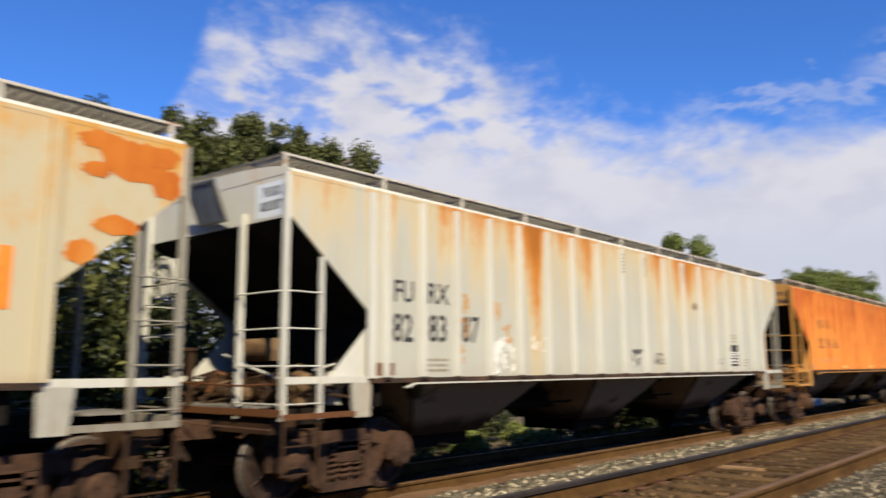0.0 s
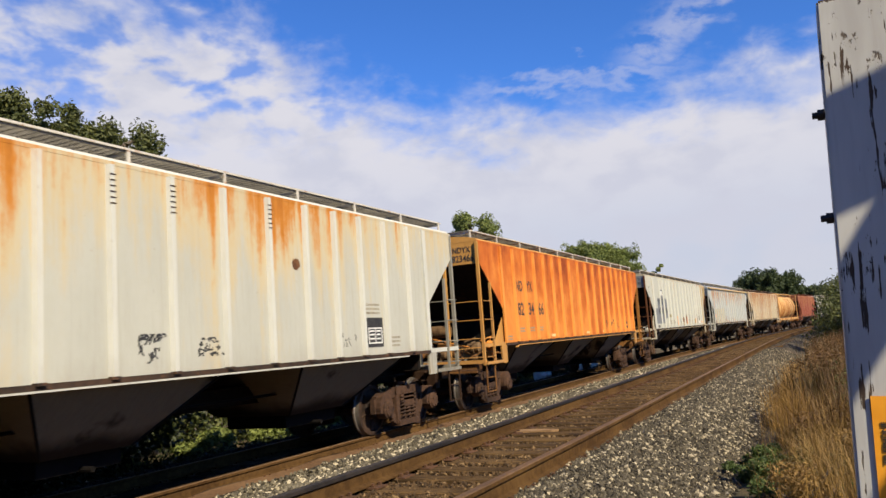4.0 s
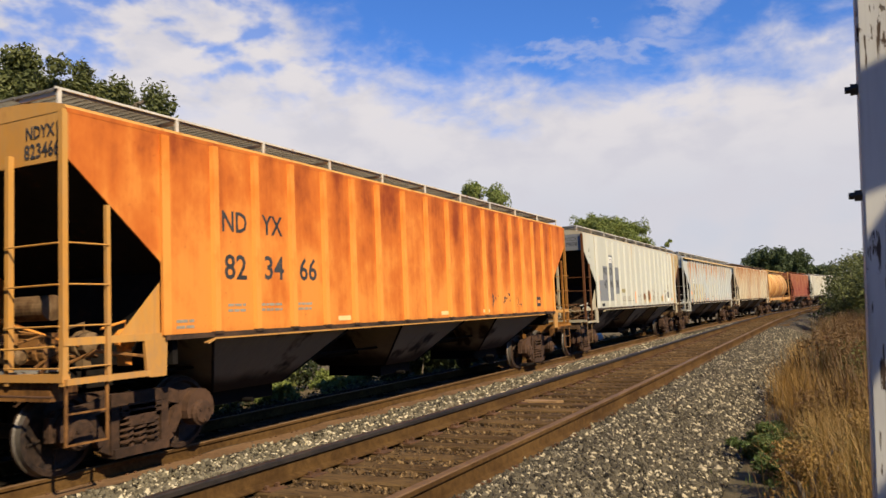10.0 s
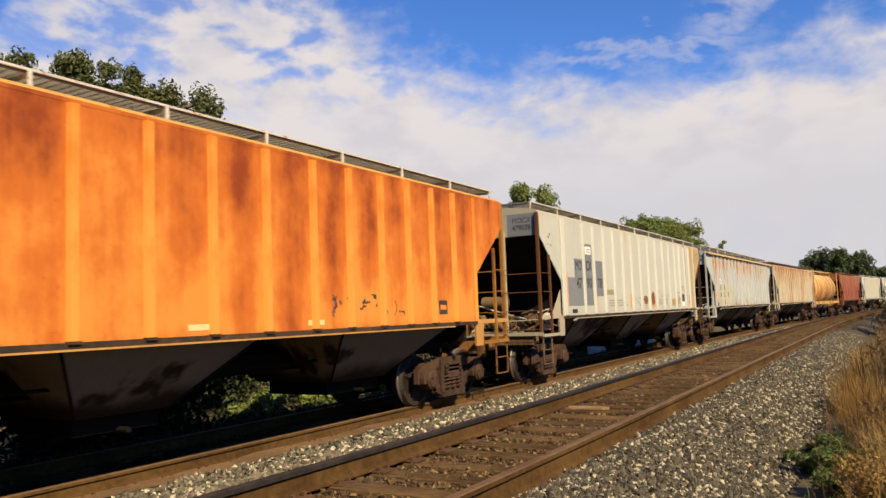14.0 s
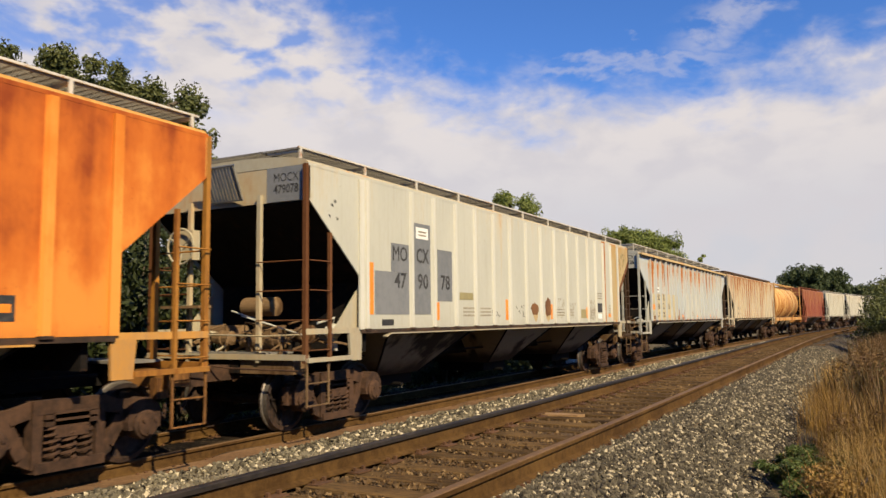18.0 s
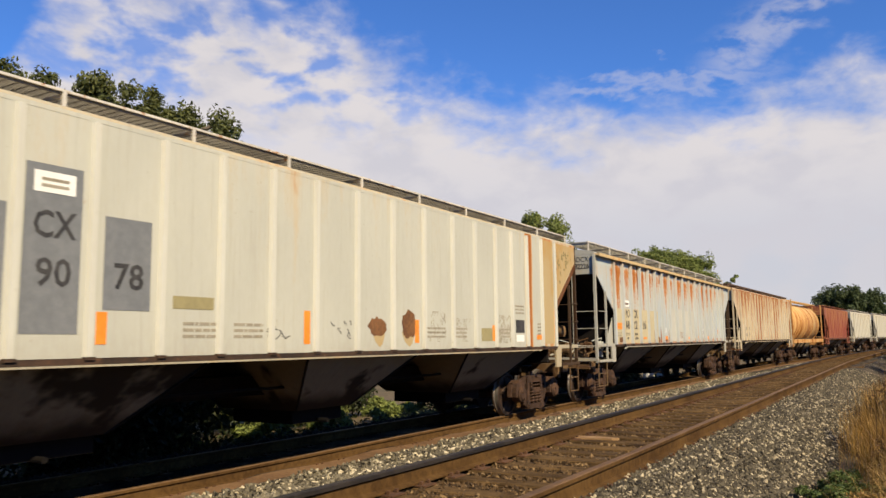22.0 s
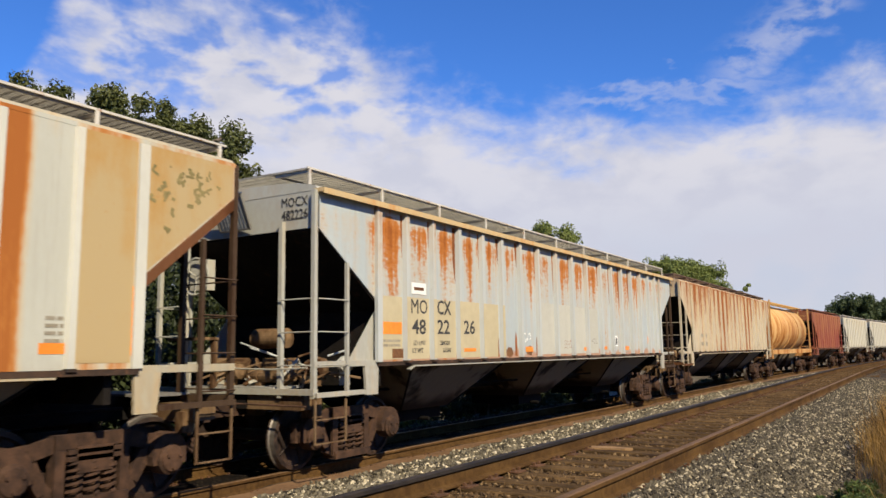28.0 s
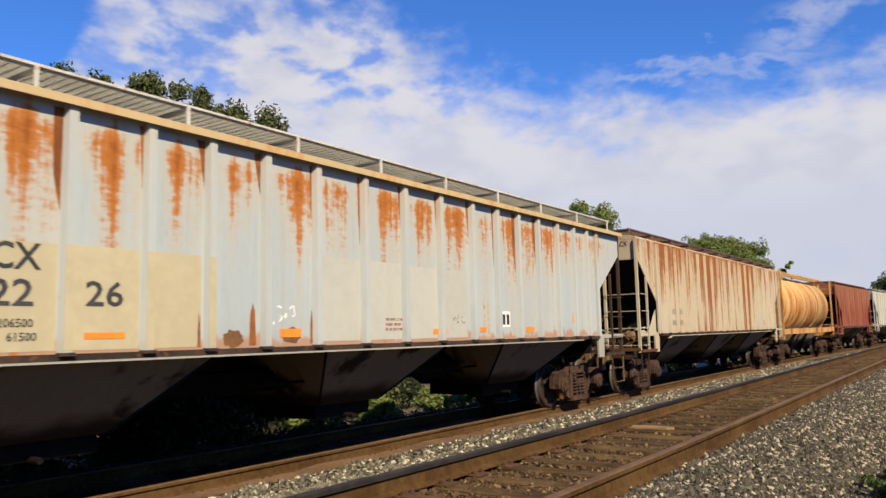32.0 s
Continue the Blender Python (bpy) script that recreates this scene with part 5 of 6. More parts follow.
    small_print(car, 0.05, 1.80, 0.5, 3, P_RED)
    for y, z in ((-2.0, 1.6), (-2.9, 1.58)):
        blot(car, y, z, 0.16, 0.10, M_RUSTSPOT, int(y * 10) + 60)
    CARS.append((car, 68.16, ty))

    # rust-striped car
    car, ty = hopper_car("tan covered hopper car striped with brown rust", P_STRIPED, P_STRIPED_RIB, P_RUSTPOST, end_paint=P_STRIPED_RIB, ribs=[-6.9 + 0.72 * k for k in range(20)],
                         grate=M_GRATE_RUST, edge=M_GRATE_RUST, fine_grate=False)
    small_print(car, -5.4, 2.05, 0.9, 2, h=0.14, gap=0.3)
    small_print(car, 5.2, 1.8, 0.4, 3)
    lettering("PLCX", 0.17, car, (1.16, -8.301, 3.72), "y")
    CARS.append((car, 86.25, ty))

    # round-bodied car
    car, ty = round_car()
    CARS.append((car, 101.6, ty))
    # far cars
    car, ty = hopper_car("oxide-red covered hopper car", P_RED, P_RED, P_RED, half=6.0, bays=2, ribs=[-4.4 + 0.88 * k for k in range(11)], rib_size=(0.06, 0.02), grate=M_GRATE_RUST, fine_grate=False, edge=P_RED)
    CARS.append((car, 115.2, ty))
    car, ty = hopper_car("dull white covered hopper car", P_WHITE, P_WHITE, P_RUSTPOST, half=6.1, bays=2, ribs=[-4.4 + 0.88 * k for k in range(11)], grate=M_GRATE_RUST, fine_grate=False)
    CARS.append((car, 129.0, ty))
    for s in (143.0, 157.0, 171.0):
        twin = copy_thing(car, Matrix.Identity(4))
        for o in twin.children:
            for ws in o.children:
                if ws.name.startswith("wheelset"):
                    WHEELSETS.append((ws, ws.location.y))
        CARS.append((twin, s, ty))


def round_car():
    """A cylindrical covered hopper with ring bands, roof walk and a flat side frame."""
    car = tagged(new("cylindrical_hopper_car"), "tan-orange cylindrical covered hopper car with ring bands", "freight car", "cars of the train")
    E, R, zc = 5.75, 1.42, 2.60
    bm = bmesh.new()
    turned(bm, [(-E, 0.25), (-E + 0.06, R - 0.22), (-E + 0.22, R), (E - 0.22, R), (E - 0.06, R - 0.22), (E, 0.25)], 40, "y", (0, 0, zc))
    shell = part("shell", bm, P_TANK, car)
    for f in shell.data.polygons:
        f.use_smooth = True
    for y in (-E + 0.3, -2.6, 0.0, 2.6, E - 0.3):
        bm = bmesh.new()
        turned(bm, [(y - 0.06, R - 0.02), (y - 0.05, R + 0.03), (y + 0.05, R + 0.03), (y + 0.06, R - 0.02)], 40, "y", (0, 0, zc))
        part("ring_band", bm, P_TANK, car)
    for s in (-1, 1):
        bm = bmesh.new()
        box(bm, s * 1.42, s * 1.56, -E - 0.5, E + 0.5, 1.22, 1.46)
        part("side_sill", bm, P_TANK, car)
        bm = bmesh.new()
        grating(bm, *sorted((s * 0.5, s * 1.1)), -E - 0.6, E + 0.6, zc + R + 0.06, 0.25)
        part("running_board", bm, P_TANK, car)
        for w in (-1, 1):
            for x in (1.5, 0.9):
                bm = bmesh.new()
                box(bm, w * x - 0.04, w * x + 0.04, s * (E + 0.42) - 0.04, s * (E + 0.42) + 0.04, 1.0, zc + R + 0.04)
                part("ladder_stile", bm, P_TANK, car)
            for k in range(7):
                bm = bmesh.new()
                tube(bm, [(w * 0.9, s * (E + 0.46), 1.2 + 0.4 * k), (w * 1.5, s * (E + 0.46), 1.2 + 0.4 * k)], 0.014, 6)
                part("rung", bm, P_TANK, car)
        bm = bmesh.new()
        box(bm, -1.5, 1.5, *sorted((s * (E + 0.36), s * (E + 0.5))), 1.0, 1.2)
        box(bm, -0.13, 0.13, *sorted((s * (E + 0.3), s * (E + 1.2))), 0.78, 1.0)
        part("end_sill", bm, P_TANK, car)
    for y in (-2.9, 0, 2.9):
        bm = bmesh.new()
        vt = [bm.verts.new(p) for p in ((-1.2, y - 1.3, 1.5), (1.2, y - 1.3, 1.5), (1.2, y + 1.3, 1.5), (-1.2, y + 1.3, 1.5))]
        vl = [bm.verts.new(p) for p in ((-0.5, y - 0.5, 0.4), (0.5, y - 0.5, 0.4), (0.5, y + 0.5, 0.4), (-0.5, y + 0.5, 0.4))]
        bm.faces.new(vt), bm.faces.new(vl[::-1])
        for i in range(4):
            bm.faces.new((vt[i], vt[(i + 1) % 4], vl[(i + 1) % 4], vl[i]))
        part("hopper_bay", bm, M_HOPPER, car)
    bm = bmesh.new()
    box(bm, -0.3, 0.3, -E - 0.4, E + 0.4, 0.86, 1.2)
    part("centre_sill", bm, M_BLACK, car)
    for t in (-1, 1):
        bogie(car, t * (E - 0.9))
    return car, E - 0.9


train_cars()


# ---- ground and track ----
def gravel_mat(name, a, b, c, dark, scale=22.0):
    def build(n, vec):
        vor = n.add("ShaderNodeTexVoronoi", {"Vector": vec, "Scale": scale})
        pick = n.add("ShaderNodeSeparateColor", {0: vor.outputs["Color"]}).outputs
        col = n.mix(pick[0], a, b)
        col = n.mix(n.math("GREATER_THAN", pick[1], 0.80), col, c)
        col = n.mix(n.remap(vor.outputs["Distance"], 0.30, 0.62), col, dark)
        big = n.noise(vec, 0.7, 4.0)
        col = n.mix(n.math("MULTIPLY", n.remap(big, 0.45, 0.70), 0.35), col, (0.22, 0.15, 0.09))
        return col, 0.9, n.math("SUBTRACT", 1.0, vor.outputs["Distance"])
    return surface(name, build, bump=1.0, spec=0.08)


M_GRAVEL = gravel_mat("ballast_gravel", (0.055, 0.048, 0.036), (0.110, 0.096, 0.071), (0.22, 0.185, 0.135), (0.012, 0.010, 0.007))
M_DIRTY = gravel_mat("dirty_ballast", (0.040, 0.024, 0.011), (0.082, 0.050, 0.024), (0.14, 0.094, 0.050), (0.010, 0.006, 0.004), 26.0)


def stone_mat(name, a, b, c):
    def build(n, vec):
        rnd = n.add("ShaderNodeNewGeometry").outputs["Random Per Island"]
        col = n.mix(n.remap(rnd, 0.0, 0.8, 0, 1, False), a, b)
        col = n.mix(n.math("GREATER_THAN", rnd, 0.86), col, c)
        fine = n.noise(vec, 60.0, 5.0)
        col = n.mix(n.math("MULTIPLY", n.remap(fine, 0.4, 0.7), 0.35), col, (0.10, 0.08, 0.06))
        return col, 0.85, fine
    return surface(name, build, bump=0.3, spec=0.12)


M_STONE = stone_mat("ballast_stone", (0.020, 0.017, 0.012), (0.115, 0.096, 0.064), (0.38, 0.315, 0.205))
M_STONE_DIRTY = stone_mat("dirty_stone", (0.032, 0.018, 0.007), (0.100, 0.057, 0.023), (0.20, 0.125, 0.056))
# near-black stones: the train's shade put into their colour
M_STONE_SHADE = stone_mat("shade_dark_stone", (0.006, 0.005, 0.004), (0.022, 0.017, 0.012), (0.05, 0.04, 0.03))
M_STONE_LIGHT = stone_mat("clean_stone", (0.040, 0.034, 0.023), (0.18, 0.152, 0.100), (0.50, 0.42, 0.28))

# lateral cross-section of the ballast: offset from the line's x = 0, height
SECTION = [(-11.6, -0.42), (-10.6, -0.22), (-10.0, -0.19), (-7.6, -0.15), (-7.2, -0.16), (-6.9, -0.18), (-6.3, -0.14), (-5.6, 0.02), (-4.9, 0.28), (-4.55, 0.335), (-4.0, 0.335), (-3.8, 0.29), (-2.55, 0.29), (-2.35, 0.335), (-1.95, 0.335), (-1.65, 0.27), (-1.1, 0.03), (-0.7, -0.10)]


def bed_height(u):
    return float(np.interp(u, [p[0] for p in SECTION], [p[1] for p in SECTION]))


def ground_height(u):
    return float(np.interp(u, [-60, -14, -11.5, -11.0, -2.2, -1.2, 0.6, 40], [-1.3, -1.0, -0.50, -0.6, -0.6, -0.03, 0.02, 0.15]))


def line_sheet(name, cols, ys, height, material):
    verts, faces = [], []
    n = len(cols)
    for y in ys:
        for u in cols:
            verts.append((u + bend(y), y, height(u, y) + grade(y)))
    for j in range(len(ys) - 1):
        for i in range(n - 1):
            a = j * n + i
            faces.append((a, a + 1, a + n + 1, a + n))
    return new(name, raw_mesh(name, verts, faces, material, True))


def rough_ground_mat():
    def build(n, vec):
        a = n.noise(vec, 0.25, 5.0)
        b = n.noise(vec, 9.0, 6.0, 0.7)
        col = n.mix(n.remap(a, 0.40, 0.62), (0.10, 0.072, 0.036), (0.070, 0.056, 0.024))
        col = n.mix(n.remap(b, 0.45, 0.70), col, (0.14, 0.10, 0.05))
        return col, 0.95, b
    return surface("dry_grassy_soil", build, bump=0.8)


M_SOIL = rough_ground_mat()
far_steps = [-900, -500, -260, -140, -90] + [-60 + 2.0 * k for k in range(110)] + [165 + 12 * k for k in range(12)] + [320, 420, 600, 900, 1500, 2500]
cols = [-2500, -1200, -600, -300, -150, -80, -50, -35, -25, -19, -16, -14, -12.5, -11.5, -11, -6, -2.2, -1.6, -1.2, -0.8, -0.4, 0, 0.6, 1.2, 2, 3, 5, 8, 13, 20, 35, 60, 110, 220, 450, 900, 2500]
ground = line_sheet("ground", cols, far_steps, lambda u, y: ground_height(u) + 0.10 * noise.noise((u * 0.4, y * 0.4, 0)) * min(1.0, max(0.0, abs(u + 6) - 6)), M_SOIL)
tagged(ground, "dry grassy soil beside the railway", "ground", kind="structure")
ys = [-30 + 0.5 * k for k in range(200)] + [70 + 3 * k for k in range(70)]
us = [-11.6 + 0.18 * k for k in range(64)]
ballast = line_sheet("ballast", us, ys, lambda u, y: bed_height(u) + 0.022 * noise.noise((u * 3, y * 3, 5)) + 0.03 * noise.noise((u * 0.8, y * 0.8, 9)), M_GRAVEL)
ballast.data.materials.append(M_DIRTY)
ballast.data.materials.append(grained("rust_stained_dirt", (0.10, 0.052, 0.022), (0.19, 0.105, 0.048), 5.0, 0.95, 0.5, own=False))
# ballast below the cars, with the shade under the train in its colour
ballast.data.materials.append(gravel_mat("shade_dark_ballast", (0.008, 0.006, 0.004), (0.022, 0.016, 0.011), (0.045, 0.034, 0.024), (0.003, 0.002, 0.002)))
for _f in ballast.data.polygons:
    _u = _f.center.x - bend(_f.center.y)
    if -3.95 < _u < -2.4:
        _f.material_index = 1
    elif _u < -7.7:
        _f.material_index = 3
    elif -7.7 < _u < -7.30:
        _f.material_index = 2
tagged(ballast, "grey crushed-stone ballast under two tracks", "ballast", kind="structure")


def loose_stones(name, count, u_range, y_range, material, size, lift=0.0, seed=1, power=1.6, skip=None, label=""):
    """Broken stones lying on the ballast, thicker towards the near end."""
    rng = np.random.default_rng(seed)
    octa = np.array([(1, 0, 0), (-1, 0, 0), (0, 1, 0), (0, -1, 0), (0, 0, 1), (0, 0, -1)], float)
    tri = np.array([(0, 2, 4), (2, 1, 4), (1, 3, 4), (3, 0, 4), (2, 0, 5), (1, 2, 5), (3, 1, 5), (0, 3, 5)])
    u = rng.uniform(*u_range, count)
    y = y_range[0] + (y_range[1] - y_range[0]) * rng.random(count) ** power
    if skip is not None:
        keep = ~skip(u, y)
        u, y = u[keep], y[keep]
    k = len(u)
    r = size * rng.uniform(0.55, 1.25, (k, 1, 3)) * (1 + 0.25 * rng.standard_normal((k, 1, 1))).clip(0.5, 1.8)
    v = octa[None] * r * rng.uniform(0.75, 1.2, (k, 6, 3))
    ang = rng.uniform(0, 6.283, (k, 3))
    for ax in range(3):
        c, s = np.cos(ang[:, ax])[:, None], np.sin(ang[:, ax])[:, None]
        i, j = (ax + 1) % 3, (ax + 2) % 3
        a, b = v[:, :, i].copy(), v[:, :, j].copy()
        v[:, :, i], v[:, :, j] = a * c - b * s, a * s + b * c
    z = np.interp(u, [p[0] for p in SECTION], [p[1] for p in SECTION]) + np.array([grade(t) for t in y]) + lift + rng.uniform(-0.012, 0.022, k)
    v += np.stack([u + np.array([bend(t) for t in y]), y, z], 1)[:, None]
    f = (tri[None] + 6 * np.arange(k)[:, None, None]).reshape(-1, 3)
    ob = new(name, raw_mesh(name, v.reshape(-1, 3).tolist(), f.tolist(), material))
    return tagged(ob, label, "stones", kind="stuff")


loose_stones("ballast_stones", 80000, (-2.35, -0.95), (2.6, 34.0), M_STONE, 0.0255, 0.0, 1, 1.7, label="loose grey crushed stones on the near shoulder")
loose_stones("ballast_stones", 38000, (-7.55, -4.1), (4.0, 42.0), M_STONE_LIGHT, 0.031, 0.0, 2, 1.5, skip=lambda u, y: (u < -7.25 + 0.12 * np.sin(5 * y) * np.sin(1.7 * y)) & (u > -7.9), label="loose grey crushed stones between the tracks")
loose_stones("ballast_stones", 22000, (-3.85, -2.5), (2.6, 34.0), M_STONE_DIRTY, 0.023, 0.006, 3, 1.6, label="dirty brown stones between the ties")
loose_stones("ballast_stones", 9000, (-11.2, -9.3), (4.0, 40.0), M_STONE_SHADE, 0.036, 0.0, 4, 1.4, label="stones behind the far rail, coloured dark as in shade")


def rail(name, u, z_top, label, dark_head=False):
    """A rail rolled in one piece, foot, web and head, along the line."""
    prof = [(-0.07, -0.172), (0.07, -0.172), (0.07, -0.160), (0.014, -0.140), (0.009, -0.05), (0.036, -0.038), (0.036, -0.008), (0.028, 0.0), (-0.028, 0.0), (-0.036, -0.008), (-0.036, -0.038), (-0.009, -0.05), (-0.014, -0.140), (-0.07, -0.160)]
    verts, faces = [], []
    rows = [-30 + 1.5 * k for k in range(180)]
    n = len(prof)
    for y in rows:
        for a, b in prof:
            verts.append((u + bend(y) + a, y, z_top + grade(y) + b))
    for j in range(len(rows) - 1):
        for i in range(n):
            faces.append((j * n + i, j * n + (i + 1) % n, (j + 1) * n + (i + 1) % n, (j + 1) * n + i))
    me = raw_mesh(name, verts, faces, M_RAILWEB)
    me.materials.append(M_RAILDARK if dark_head else M_RAILTOP)
    for k, f in enumerate(me.polygons):
        if k % n in ((4, 5, 6, 7, 8, 9) if dark_head else (6, 7, 8)):
            f.material_index = 1
    return tagged(new(name, me), label, "rail", "rails", "structure")


for u0, zt in ((NEAR_X, NEAR_Z), (TRAIN_X, 0.0)):
    for s in (-1, 1):
        dark_rail = zt > 0 and s < 0
        rail("rail", u0 + s * (GAUGE / 2 + 0.035), zt, "steel rail with a dark head" if dark_rail else "rusty brown steel rail with a worn head", dark_rail)

# ties: each one a piece of the track
bm = bmesh.new()
box(bm, -1.30, 1.30, -0.115, 0.115, -0.16, 0.0)
bmesh.ops.bevel(bm, geom=bm.edges[:], offset=0.012, segments=1, affect="EDGES")
TIE_ME = mesh("tie", bm, M_TIE)
bm = bmesh.new()
box(bm, -0.17, 0.17, -0.10, 0.10, 0.0, 0.014)
for a in (-0.105, 0.105):
    for b in (-0.06, 0.06):
        box(bm, a - 0.014, a + 0.014, b - 0.014, b + 0.014, 0.014, 0.045)
PLATE_ME = mesh("tie_plate", bm, M_TIEPLATE)
rng = random.Random(5)
for u0, zt, y_end in ((NEAR_X, NEAR_Z, 75.0), (TRAIN_X, 0.0, 45.0)):
    track = tagged(new("track_ties"), "weathered brown wooden ties with rusty plates", "railway track", kind="structure")
    y = 0.3
    while y < y_end:
        h = pose(u0 + bend(y) + rng.uniform(-0.06, 0.06), y, zt - (0.186 if zt > 0 else 0.235) + grade(y) + rng.uniform(-0.012, 0.004), 0, 0, rng.uniform(-1.2, 1.2) - math.degrees(math.atan((bend(y + 1) - bend(y)))))
        part("tie", TIE_ME, None, track, place=h)
        if y < 32:
            for s in (-1, 1):
                part("tie_plate", PLATE_ME, None, track, place=pose(u0 + bend(y) + s * (GAUGE / 2 + 0.035), y, zt - 0.187 + grade(y)))
        y += 0.52 + rng.uniform(-0.02, 0.02)


bm = bmesh.new()
slab(bm, [(-0.34, -0.05), (-0.10, -0.09), (0.30, -0.07), (0.36, 0.02), (0.05, 0.08), (-0.30, 0.06)], 0.0, 0.035, "z")
tagged(part("timber_scrap", bm, grained("fresh_split_wood", (0.17, 0.095, 0.040), (0.26, 0.155, 0.070), 6.0, 0.9, 0.4, stretch=(0.4, 3, 3)), place=pose(-3.72, 9.85, NEAR_Z - 0.185, 0, 0, 5) @ Matrix.Diagonal((1.15, 1.3, 0.9, 1))), "pale split piece of timber between the rails", "timber")


# ---- plants ----
M_LEAF = leafy("oak_leaves", (0.042, 0.052, 0.013), (0.135, 0.140, 0.040), (0.08, 0.09, 0.024))
M_LEAF_LIGHT = leafy("willow_leaves", (0.085, 0.115, 0.024), (0.24, 0.265, 0.07), (0.16, 0.19, 0.045))
M_LEAF_DARK = leafy("far_leaves", (0.038, 0.055, 0.020), (0.078, 0.098, 0.036), (0.055, 0.075, 0.026))
# leaf greens darkened so that the hedge looks shaded by the train
M_HEDGE = leafy("shade_darkened_leaves", (0.012, 0.019, 0.005), (0.042, 0.052, 0.014), (0.024, 0.032, 0.009))
M_LEAF_YELLOW = leafy("hedge_leaves", (0.05, 0.062, 0.013), (0.15, 0.145, 0.038), (0.09, 0.10, 0.026))
M_BARK = grained("bark", (0.07, 0.055, 0.042), (0.15, 0.12, 0.09), 5.0, 0.95, 0.6, stretch=(3, 3, 0.5))
M_STRAW = leafy("dry_grass", (0.155, 0.088, 0.024), (0.37, 0.225, 0.066), (0.22, 0.128, 0.034))
M_OLIVE = leafy("olive_grass", (0.085, 0.066, 0.018), (0.20, 0.145, 0.045), (0.13, 0.095, 0.028))
M_GOLD = leafy("golden_grass", (0.21, 0.115, 0.027), (0.37, 0.215, 0.056), (0.27, 0.152, 0.036))
M_GREENGRASS = leafy("green_weed", (0.035, 0.060, 0.012), (0.095, 0.125, 0.030), (0.055, 0.08, 0.018))
M_WEED = leafy("brown_weed", (0.075, 0.040, 0.015), (0.19, 0.105, 0.036), (0.07, 0.05, 0.014))


def leaf_cloud(name, blobs, count, size, material, parent=None, seed=1, hollow=0.55, ragged=0.12, label=""):
    """Single leaves strewn through uneven clumps: blobs of (x, y, z, rx, ry, rz)."""
    rng = np.random.default_rng(seed)
    b = np.array(blobs, float)
    vol = np.cbrt(b[:, 3] * b[:, 4] * b[:, 5]) ** 2
    pick = rng.choice(len(b), count, p=vol / vol.sum())
    d = rng.standard_normal((count, 3))
    d /= np.linalg.norm(d, axis=1)[:, None]
    r = hollow + (1 - hollow) * rng.random(count) ** 0.6 + ragged * np.abs(rng.standard_normal(count)) * (rng.random(count) < 0.35)
    c = b[pick, :3] + d * r[:, None] * b[pick, 3:]
    # leaves face outwards, loosely
    nrm = d + 0.8 * rng.standard_normal((count, 3)) + (0, 0, 0.35)
    nrm /= np.linalg.norm(nrm, axis=1)[:, None]
    a = np.cross(nrm, rng.standard_normal((count, 3)))
    a /= np.linalg.norm(a, axis=1)[:, None]
    e = np.cross(nrm, a)
    s = size * rng.uniform(0.6, 1.4, (count, 1))
    v = np.stack([c - a * s, c + e * s * 0.45 + nrm * s * 0.12, c + a * s, c - e * s * 0.45 + nrm * s * 0.12], 1)
    f = np.arange(4 * count).reshape(-1, 4)
    me = raw_mesh(name, v.reshape(-1, 3).tolist(), f.tolist(), material)
    return part(name, me, None, parent, label)


def tree(label, x, y, height, spread, leaves, size, material, seed, base=-1.0, low=0.3, clumps=26, hollow=0.5, puff=1.0, sprays=0, spray=0.32):
    rng = random.Random(seed)
    t = tagged(new("tree"), label, "tree", "trees beside the line")
    t.location = (x, y, base)
    bm = bmesh.new()
    pts = [(0, 0, 0), (0.1, 0.05, height * 0.25), (0.05, -0.1, height * 0.5), (0.2, 0.1, height * 0.8)]
    tube(bm, pts, [height * 0.03, height * 0.024, height * 0.016, height * 0.006], 9)
    part("trunk", bm, M_BARK, t)
    blobs = []
    for k in range(clumps):
        a, q = rng.uniform(0, 6.283), 0.92 * rng.random() ** 0.6
        zz = height * (low + (0.93 - low) * rng.random() ** (0.5 if sprays else 1.0))
        wide = spread * (0.35 + 0.75 * math.sin(math.pi * min(0.98, max(0.08, (zz / height - low + 0.12) / (1.06 - low)))))
        if sprays:  # a broad flat-topped crown
            wide = spread * math.sqrt(max(0.08, 1 - ((zz / height - 0.66) / 0.36) ** 2))
        px, py = wide * q * math.cos(a), wide * q * math.sin(a)
        rr = spread * puff * rng.uniform(0.20, 0.36)
        blobs.append((px, py, zz, rr * rng.uniform(0.9, 1.4), rr * rng.uniform(0.9, 1.4), rr * rng.uniform(0.6, 0.95)))
        for j in range(sprays):  # leafy sprays standing out of the clump
            b, up = rng.uniform(0, 6.283), rng.uniform(-0.4, 1.0)
            out = rr * rng.uniform(0.8, 2.0)
            h = spray * rng.uniform(0.5, 1.15)
            blobs.append((px + out * math.cos(b) * math.cos(up), py + out * math.sin(b) * math.cos(up), zz + out * math.sin(up), h * 0.8, h * 0.8, h * rng.uniform(0.7, 1.3)))
        if k % 3 == 0:
            bm = bmesh.new()
            z0 = max(height * 0.15, zz - spread * 0.5)
            tube(bm, [(0.05, 0, z0), (px * 0.5, py * 0.5, (z0 + zz) / 2 + 0.2), (px, py, zz)], [height * 0.012, height * 0.008, height * 0.003], 6)
            part("limb", bm, M_BARK, t)
    leaf_cloud("crown", blobs, leaves, size, material, t, seed, hollow)
    return t


